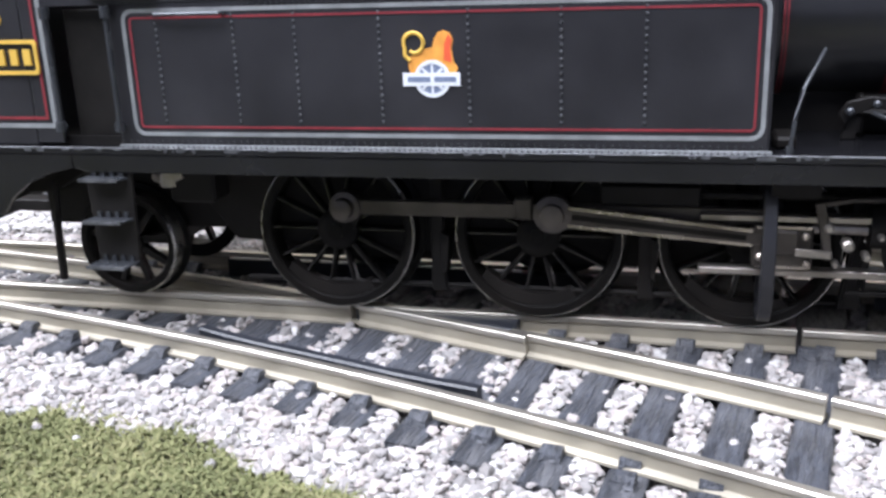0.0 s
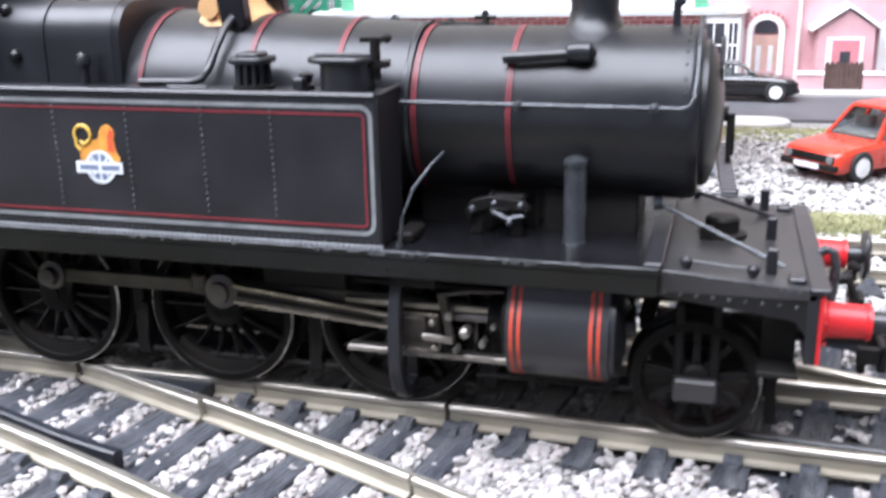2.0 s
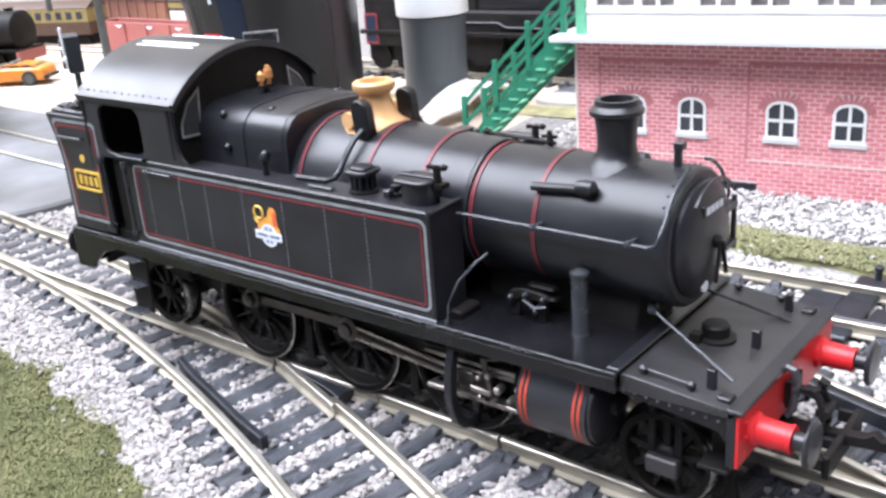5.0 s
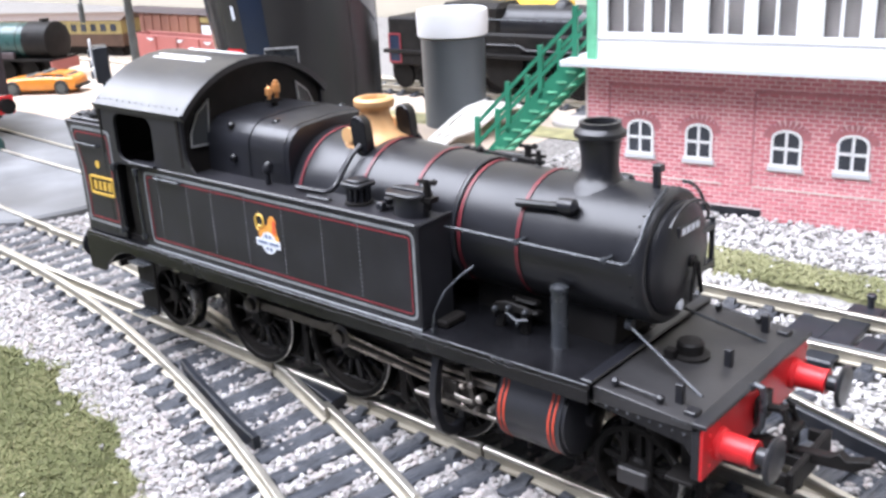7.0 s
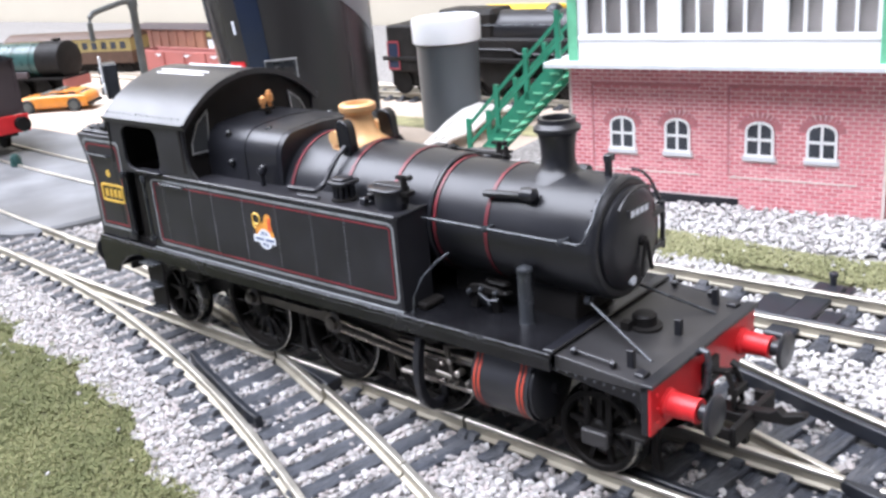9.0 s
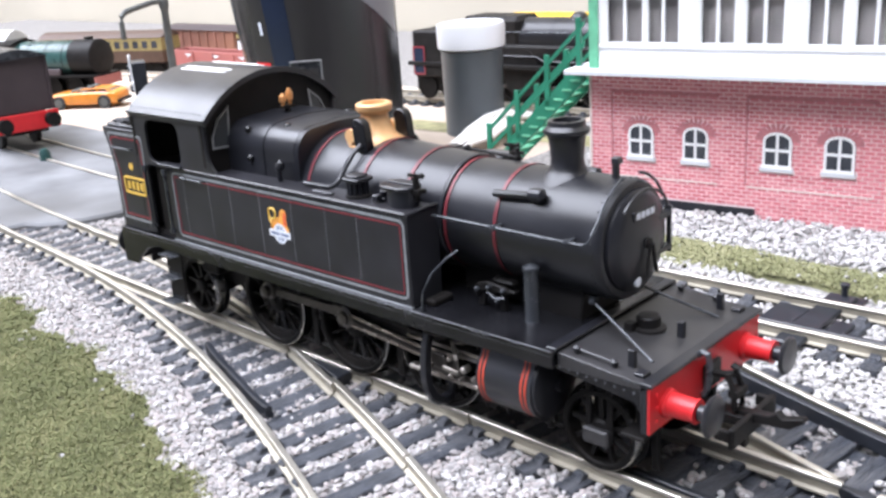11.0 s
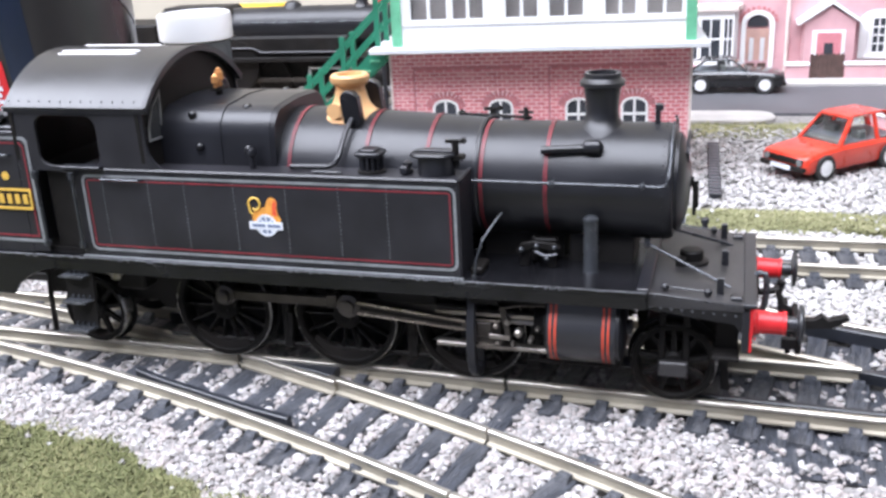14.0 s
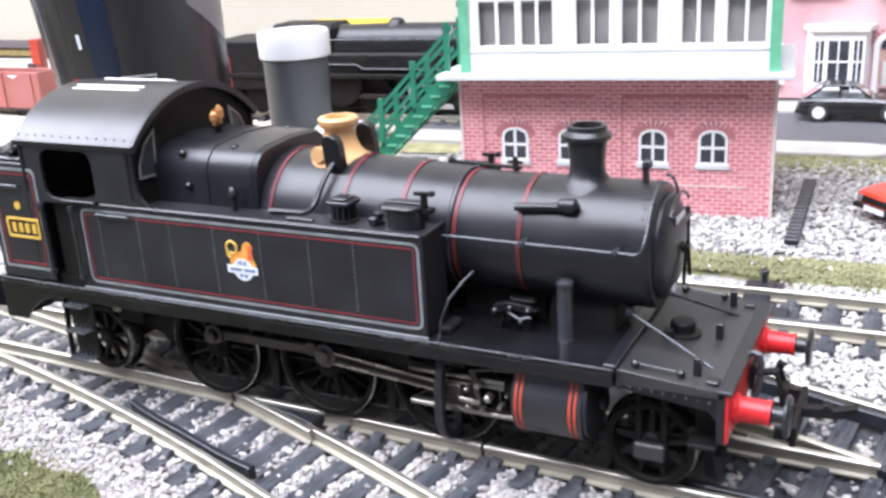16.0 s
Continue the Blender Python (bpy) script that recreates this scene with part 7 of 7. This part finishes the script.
part("cab", Geo().box(-92, -60, -15.5, 15.5, 12, 36), BLACK_FLAT, e2, bevel=1.0)
part("tender_frame", Geo().box(-93, -58, -12, 12, 4, 20), BLACK_FLAT, e2, bevel=0.5)
for x in (-84, -68):
    part("tender_wheel", Geo().lathe([(6.5, -13.4), (6.5, -11.6), (2, -11.4)], (x, 0, 6.5), "y", 24), WHEEL, e2)
part("firebox", Geo().box(-60, -22, -11, 11, 20, 43), BLACK_FLAT, e2, bevel=2.5)
part("splasher", Geo().lathe([(12, -13), (12, -10)], (-20, 0, 16), "y", 24).lathe([(12, 10), (12, 13)], (-20, 0, 16), "y", 24), BLACK_FLAT, e2)
part("chimney", Geo().lathe([(4.5, 41), (3, 43), (2.8, 48), (3.6, 49), (3.4, 51)], (44, 0, 0), "z", 20), SMOKEBOX, e2)
part("dome", Geo().lathe([(5, 40.8), (4.4, 41.8), (4.0, 43), (2.6, 44.2), (0.2, 44.6)], (8, 0, 0), "z", 20), SMOKEBOX, e2)
part("lower_body", Geo().box(-58, 40, -12.4, 12.4, 19.6, 29.5), BLACK_FLAT, e2, bevel=1.2)
part("boiler_rail", Geo().tube([(-58, -11.2, 35.5), (56, -11.2, 35.5)], 0.35, 8), GREYMETAL, e2)
for x in (-30, -4, 22, 40):
    part("boiler_band", Geo().lathe([(10.15, x), (10.15, x + 0.9)], (0, 0, 32), "x", 40, close=False), BLACK, e2)
part("side_pipe", Geo().tube([(-58, -13.2, 24.0), (-10, -13.2, 24.0), (-6, -13.2, 22.0), (36, -13.2, 22.0)], 0.6, 8), BLACK, e2)
part("cab_panel", Geo().plate(rounded(-91.5, -83, 13, 28, 0.8), rounded(-90.6, -83.9, 14, 27, 0.6), "y", -15.9, -15.5), RED_LINE, e2, "red lined cab panel", smooth=0)
part("cab_panel_inner", Geo().prism(rounded(-90.6, -83.9, 14, 27, 0.6), "y", -15.7, -15.4), POT_BLUE, e2, "blue cab panel", smooth=0)
part("slide_bar", Geo().box(18, 52, -13.5, -12, 14, 15.4).box(18, 19.4, -13.5, -12, 8, 14).box(50.6, 52, -13.5, -12, 6, 14), SPECTACLE, e2, "pale metal slide bar", bevel=0.2)
part("cylinder", Geo().lathe([(5.5, 44), (5.5, 57)], (0, -11.5, 11), "x", 24).lathe([(5.5, 44), (5.5, 57)], (0, 11.5, 11), "x", 24), BLACK_FLAT, e2)
for x in (-50, -26, -2, 22):
    for s in both:
        w = part("driving_wheel", Geo().lathe([(9.2, -1.2), (9.2, 1.2), (7.9, 1.4), (7.9, 0.2), (2.4, 0.2), (2.2, 1.4), (0.2, 1.5)] if s > 0 else [(9.2, 1.2), (9.2, -1.2), (7.9, -1.4), (7.9, -0.2), (2.4, -0.2), (2.2, -1.4), (0.2, -1.5)], (x, s * 8.6, 9.2), "y", 32), BLACK_FLAT, e2)
part("coupling_rod", Geo().box(-52, 24, -12, -11, 8, 10), ROD, e2, "dull metal rod", bevel=0.2)
part("pony_wheel", Geo().lathe([(6.2, -1.2), (6.2, 1.2), (0.2, 1.2)], (46, -8.6, 6.2), "y", 28), BLACK_FLAT, e2)
wag = thing("yellow_wagon", "bright yellow wagon standing behind the stored engine", "wagon", (-161.2, 260.1, -8), 4.2, size=(0.81, 0.8, 0.867))
part("body", Geo().box(-27, 27, -14, 14, 20, 49), YELLOW, wag, bevel=1.0)
part("chassis", Geo().box(-27, 27, -8, 8, 4, 20), BLACK_FLAT, wag)

# ---- stock and fittings to the west ----
van = thing("brake_van", "dark brown goods van with a red buffer beam", "wagon", (-273.0, 57.3, 0), 174.7, size=(0.85, 0.87, 0.9))
part("body", Geo().box(1.5, 92, -14.6, 14.6, 16.6, 41.5), BROWN, van, "dark brown planked van body", bevel=0.4)
for y in (-14.0, 14.0):
    part("end_post", Geo().box(1.0, 1.5, y - 0.6, y + 0.6, 16.6, 41.2), BROWN, van, smooth=0)
part("roof", Geo().prism([(y, 41.2 + 4.2 * math.cos(y / 15.4 * math.pi / 2)) for y in np.linspace(-15.4, 15.4, 13)], "x", -0.5, 94), GREYMETAL, van, "dark grey curved roof")
bb = part("buffer_beam", Geo().box(0, 1.2, -15.8, 15.8, 8.6, 16.6), BUFFER_RED, van, "red buffer beam", bevel=0.3)
for s in both:
    part("buffer", Geo().lathe([(3.0, 0), (2.4, -0.8), (2.2, -4), (3.4, -4.2), (3.4, -5)], (0, s * 11.2, 12.6), "x", 18), BLACK_FLAT, bb, "black buffer")
part("underframe", Geo().box(2, 92, -10, 10, 7, 16.5), BLACK_FLAT, van)
for x in (18, 76):
    part("wheelset", Geo().cyl((x, -9.5, 6.5), 6.5, 2.4, "y", 24).cyl((x, 7.1, 6.5), 6.5, 2.4, "y", 24).cyl((x, -8, 6.5), 1.2, 16, "y", 10), BLACK_FLAT, van)


def coach(name, label, place, turn, length, body, upper, roofm, height=44, windows=True, tall=0.63):
    c = thing(name, label, "rolling stock", place, turn, size=(0.68, 0.66, tall))
    L = length / 2
    part("lower_body", Geo().box(-L, L, -14, 14, 13, 25), body, c, smooth=0)
    part("upper_body", Geo().box(-L, L, -14.1, 14.1, 25, height - 6), upper, c, smooth=0)
    part("roof", Geo().prism([(y, height - 6 + 6.5 * math.cos(y / 14.6 * math.pi / 2)) for y in np.linspace(-14.6, 14.6, 13)], "x", -L - 1, L + 1), roofm, c, "pale roof")
    part("chassis", Geo().box(-L + 2, L - 2, -9, 9, 4, 13), BLACK_FLAT, c)
    if windows:
        k = -L + 6
        while k < L - 8:
            part("window", Geo().box(k, k + 6, -14.4, -14.1, 27.5, 34.5), PANE, c, smooth=0)
            k += 11
    for x in (-L + 10, -L + 22, L - 22, L - 10):
        part("wheel", Geo().cyl((x, -10.2, 6), 6, 20.4, "y", 20), BLACK_FLAT, c)
    return c


coach("passenger_coach", "brown and cream passenger coach with a dark roof", (-489, 216, -3), 20, 150, COACH_BROWN, COACH_CREAM, COACH_BROWN)
ge = thing("tank_engine", "dark green tank engine standing on the far siding", "locomotive", (-425.0, 150.0, -3), 20.5, size=(0.68, 0.70, 0.70))
part("boiler", Geo().lathe([(14.0, -38), (14.2, 14), (13.8, 20)], (0, 0, 31), "x", 40), STOCK_GREEN, ge, "dark green boiler")
part("smokebox", Geo().lathe([(13.6, 20), (14.6, 20.6), (14.6, 44), (13, 45.2), (5, 46), (0.3, 46.4)], (0, 0, 31.5), "x", 40), BLACK_FLAT, ge, "black smokebox")
for x in (-24, -4, 14):
    part("boiler_band", Geo().lathe([(14.3, x), (14.3, x + 0.8)], (0, 0, 31), "x", 40, close=False), BLACK_FLAT, ge)
for s in both:
    part("side_tank", Geo().box(-36, 12, s * 12.5, s * 15.5, 19, 24), BROWN, ge, "dark brown footplate side", bevel=0.5)
    for x in (-26, -2, 22):
        part("wheel", Geo().lathe([(8.5, s * 8), (8.5, s * 10.4), (2, s * 10.6)], (x, 0, 8.5), "y", 24), WHEEL, ge)
part("running_plate", Geo().box(-58, 47, -15.5, 15.5, 17.4, 19), BLACK_FLAT, ge)
part("frame", Geo().box(-54, 44, -6, 6, 5, 17.4), BLACK_FLAT, ge)
part("cab", Geo().box(-52, -38, -15, 15, 19, 44), BROWN, ge, bevel=1.2)
part("cab_roof", Geo().prism([(y, 44 + 3 * math.cos(y / 15.6 * math.pi / 2)) for y in np.linspace(-15.6, 15.6, 11)], "x", -54, -37), BLACK_FLAT, ge)
part("chimney", Geo().lathe([(4.4, 45), (3.4, 46.2), (3.4, 47.4), (3.8, 48)], (34, 0, 0), "z", 18), BLACK_FLAT, ge)
part("buffer_beam", Geo().box(47, 48.2, -15.5, 15.5, 10, 17.4), BUFFER_RED_DULL, ge)
coach("covered_van", "brown van with a pale grey roof", (-486.0, 130.0, -3), 20.5, 90, BROWN, BROWN, ROOF_GREY, 46, windows=False, tall=0.82)
red_wagon = thing("open_wagon", "dull brick red open wagon standing on the siding", "wagon", (-374, 190, -3), 0)
part("body", Geo().plate([(0, 0), (86, 0), (86, 13), (0, 13)], [(1.2, 1.2), (84.8, 1.2), (84.8, 11.8), (1.2, 11.8)], "z", 6, 23), BUFFER_RED_DULL, red_wagon, "brick red planked body", bevel=0.2)
part("floor", Geo().box(0.5, 85.5, 0.5, 12.5, 4.6, 6), BROWN, red_wagon)
for k in range(5):
    part("side_post", Geo().box(4 + 19 * k, 5.6 + 19 * k, -0.7, 0, 6, 22.6), BUFFER_RED_DULL, red_wagon, smooth=0)
for x in (16, 42, 66):
    part("white_mark", Geo().prism([(x, 21.4), (x + 7, 21.4), (x + 3.5, 19.8)], "y", -0.3, 0), GREYCARD, red_wagon, "small pale mark", smooth=0)
for x in (16, 70):
    for y in (1.5, 9.5):
        part("wheel", Geo().cyl((x, y, 4.5), 4.5, 2.0, "y", 20), BLACK_FLAT, red_wagon)
maroon_van = thing("covered_van", "rusty maroon van standing on the far siding", "wagon", (-481, 255, -3), 0)
part("body", Geo().box(0, 80, 0, 20, 6, 25), MAROON, maroon_van, "rusty maroon body", bevel=0.4)
for k in range(9):
    part("side_post", Geo().box(1 + 9.6 * k, 2.2 + 9.6 * k, -0.6, 0, 6, 25), MAROON, maroon_van, smooth=0)
part("roof", Geo().prism([(y, 25 + 2.6 * math.sin((y + 1) / 22 * math.pi)) for y in np.linspace(-1, 21, 11)], "x", -0.8, 80.8), BROWN, maroon_van, "dark curved roof")
part("chassis", Geo().box(3, 77, 3, 17, 0, 6), BLACK_FLAT, maroon_van)
pale_van = thing("covered_van", "pale grey van with a yellow line under its roof", "wagon", (-399, 255, -3), 0)
part("body", Geo().box(0, 62, 0, 20, 5, 19), GREYCARD, pale_van, "pale grey body", bevel=0.4)
part("upper_body", Geo().box(0, 62, 0.1, 19.9, 19, 25), COACH_BROWN, pale_van, smooth=0)
part("yellow_line", Geo().box(0, 62, -0.3, 0.1, 20.6, 23.6), COACH_CREAM, pale_van, "dull yellow line", smooth=0)
part("roof", Geo().prism([(y, 25 + 2.6 * math.sin((y + 1) / 22 * math.pi)) for y in np.linspace(-1, 21, 11)], "x", -0.8, 62.8), BROWN, pale_van, "dark curved roof")
part("chassis", Geo().box(3, 59, 3, 17, 0, 5), BLACK_FLAT, pale_van)
post = thing("red_post", "orange-red post with a dark panel standing between the sidings", "post", (-341, 240, -4), 0)
part("upright", Geo().box(-2.4, 2.6, -2.4, 2.4, 0, 33), BUFFER_RED_DULL, post, bevel=0.6)
part("upper_panel", Geo().box(-3.2, 3.4, -3.2, -2.4, 20, 33), ORANGE_LINE, post, "orange-red upper panel", bevel=0.3)
part("dark_panel", Geo().box(-9, -2.4, -2.0, 2.0, 4, 20), BROWN, post, "dark brown panel", bevel=0.3)
stand = thing("display_stand", "tilted pale blue, white and red wing on a dark stand", "model aeroplane", (-235.0, 149.8, -3.9), 0)
part("base", Geo().lathe([(8.5, 0), (8.5, 0.8), (7.6, 1.4), (2, 2.0)], (0, 0, 0), "z", 28), GREEN, stand, "dark green base")
part("stem", Geo().lathe([(1.6, 1.4), (1.1, 4), (1.0, 9), (1.5, 12)], (0, 0, 0), "z", 14), CHECK, stand, "dark stem")
tilt = Matrix.Rotation(radians(-15), 4, "Y") @ Matrix.Rotation(radians(32), 4, "X")
for name, x0, x1, m, label in (("wing_middle", -16, 10, "b", "pale blue middle"), ("wing_tip", -34, -25.5, "w", "white tip"), ("wing_band", -25.4, -16.1, "r", "pale red band"), ("wing_end", 10.1, 18, "w", "white end")):
    c0, c1 = 7.0 + 0.06 * x0, 7.0 + 0.06 * x1
    g = Geo().prism([(x0, -c0), (x1, -c1), (x1, c1), (x0, c0)], "z", -0.7, 0.7)
    g.v = [tuple(tilt @ Vector(q) + Vector((0, 0, 12.6))) for q in g.v]
    part(name, g, {"b": TRANSFER_SKY, "w": WHITECARD, "r": TRANSFER_PINK}[m], stand, label, bevel=0.4)
boat = thing("model_hull", "small red and pale blue hull lying on the sandy yard", "model", (-285.5, 200.6, -3.8), 20)
part("hull", Geo().prism([(-11, 0.5), (8, 0), (12, 6), (-8, 9), (-13, 6)], "y", -5, 5), BUFFER_RED, boat, "red lower part", bevel=1.2)
part("deck", Geo().prism([(-4, 8.4), (11.6, 6.1), (10, 11), (0, 12.5)], "y", -4, 4), TRANSFER_SKY, boat, "pale blue upper part", bevel=1.0)
crane = thing("water_crane", "grey iron water crane column with a long arm", "water crane", (-294.5, 142.1, -4), size=(0.8, 0.8, 0.863))
part("column", Geo().lathe([(5, 0), (4, 3), (2.4, 8), (2.2, 60), (3, 62), (3, 66), (1.2, 69)], (0, 0, 0), "z", 20), CRANE, crane)
part("arm", Geo().tube([(0, 0, 65), (0, -8, 64.5), (0, -19, 62.5), (0, -26, 61), (0, -28.4, 59), (0, -29, 56), (0, -29, 47)], 1.5, 10), CRANE, crane)
sig = thing("colour_light_signal", "dark green colour light signal with a white lamp arm", "signal", (-206.6, 73.5, -4), 331, size=(1.05, 1.05, 0.93))
part("post", Geo().cyl((0, 0, 0), 1.0, 34, n=10), STOCK_GREEN, sig)
part("head", Geo().box(-4.4, 4.4, -2.4, 2.4, 30.5, 44), CHECK, sig, "dark signal head", bevel=0.5)
for z in (33.4, 37.4, 41.4):
    part("lens_hood", Geo().cyl((0, -2.2, z), 1.5, -1.6, "y", 12), CHECK, sig)
part("lamp_arm", Geo().box(1.0, 2.9, -3.2, -2.4, 35, 47).box(-6.0, 1.0, -3.0, -2.4, 36.2, 38.6).box(2.9, 6.4, -3.0, -2.4, 33.0, 37.0), SILVER, sig, "white lamp arm", bevel=0.4)
part("base", Geo().box(-4, 4, -4, 4, -0.4, 1.2), CRANE, sig, bevel=0.3)
brk = thing("metal_bracket", "grey metal bracket with bright edges standing behind the line", "bracket", (-126.6, 87.6, -4), 48, size=(0.76, 0.89, 0.91))
part("plate", Geo().plate([(-6.6, 39), (6.2, 39), (6.2, 46), (-6.6, 46)], [(0.5, 39.6), (5.4, 39.6), (5.4, 43.6), (0.5, 43.6)], "y", 0, 1), GREYMETAL, brk, "grey plate")
part("top_edge", Geo().box(-6.8, 6.8, -0.5, 1.4, 46, 46.5), SPECTACLE, brk, "bright metal edge")
part("leg", Geo().box(6.2, 6.8, -0.3, 0.9, 0, 46).box(-6.8, -6.4, -0.3, 0.9, 39, 46), SPECTACLE, brk, "bright metal leg")
part("knob", Geo().lathe([(1.9, 0), (1.9, -0.9), (1.3, -1.4), (0.2, -1.5)], (-1.6, 0, 42.4), "y", 18), BLACK_FLAT, brk, "round black knob")
part("foot", Geo().box(2, 9, -3, 4, -0.4, 0.6), GREYMETAL, brk)
solo("green_peg", Geo().lathe([(1.6, -4), (2.2, -3), (2.2, 2), (1.4, 3.6), (0.3, 4)], (-250.5, 51.9, 0), "z", 12), STOCK_GREEN, "small dark green peg on the yard", "peg")
# ---- bricks of the signal box ----
def brick_course(x0, x1, odd):
    x = x0 - (1.55 if odd else 0)
    out = []
    while x < x1:
        a, b = max(x, x0), min(x + 2.7, x1)
        if b - a > 0.3:
            out.append((a, b))
        x += 3.1
    return out


def clipped(a, b, z0, z1):
    """What is left of a brick beside the windows, their arches and the dark strip at the foot."""
    z = (z0 + z1) / 2
    cuts = [(-30, 6)] if z0 < -1.9 else []
    for w0, w1 in LOWER:
        m, h = (w0 + w1) / 2, (w1 - w0) / 2
        if 8.9 < z < 10.4:
            cuts.append((w0 - 0.8, w1 + 0.8))
        elif 10.4 <= z < 17.2:
            cuts.append((w0 - 0.15, w1 + 0.15))
        elif 17.2 <= z < 22.2:
            k = 1 - ((z - 17.2) / 5.0) ** 2
            cuts.append((m - (h + 1.9) * math.sqrt(k), m + (h + 1.9) * math.sqrt(k)))
    bits = [(a, b)]
    for c, d in cuts:
        bits = [q for p, r in bits for q in ((p, min(r, c)), (max(p, d), r)) if q[1] - q[0] > 0.15]
    return bits


BRICKS = {}
rest = Geo()
count = 0
PITCH = 1.12
rows = int((BZ1 - BZ0) / PITCH)
for r in range(rows):
    z0 = BZ0 + 0.12 + r * PITCH
    z1 = z0 + PITCH - 0.32
    for a, b in brick_course(BX0 + 0.6, BX1 - 0.7, r % 2):
        bits = clipped(a, b, z0, z1)
        if 12 <= r < 26 and a > 2 and count < 300 and bits == [(a, b)] and abs(b - a - 2.7) < 0.01:
            if "whole" not in BRICKS:
                BRICKS["whole"] = mesh_of("brick", Geo().box(0, 2.7, -0.13, 0.02, 0, PITCH - 0.32), BRICK_PIECE, smooth=0)
            ob = new("brick", BRICKS["whole"])
            ob.parent = core
            ob.matrix_local = pose(a * MM, BY0 * MM, z0 * MM)
            count += 1
        else:
            for p, q in bits:
                rest.box(p, q, BY0 - 0.13, BY0 + 0.02, z0, z1)
    for a, b in brick_course(BY0 + 0.4, BY1, r % 2):
        rest.box(BX1 - 0.02, BX1 + 0.13, a, b, z0, z1)
bw = part("brickwork", rest, BRICK, core, "pink printed bricks", smooth=0)
tagged(bw, kind="stuff")
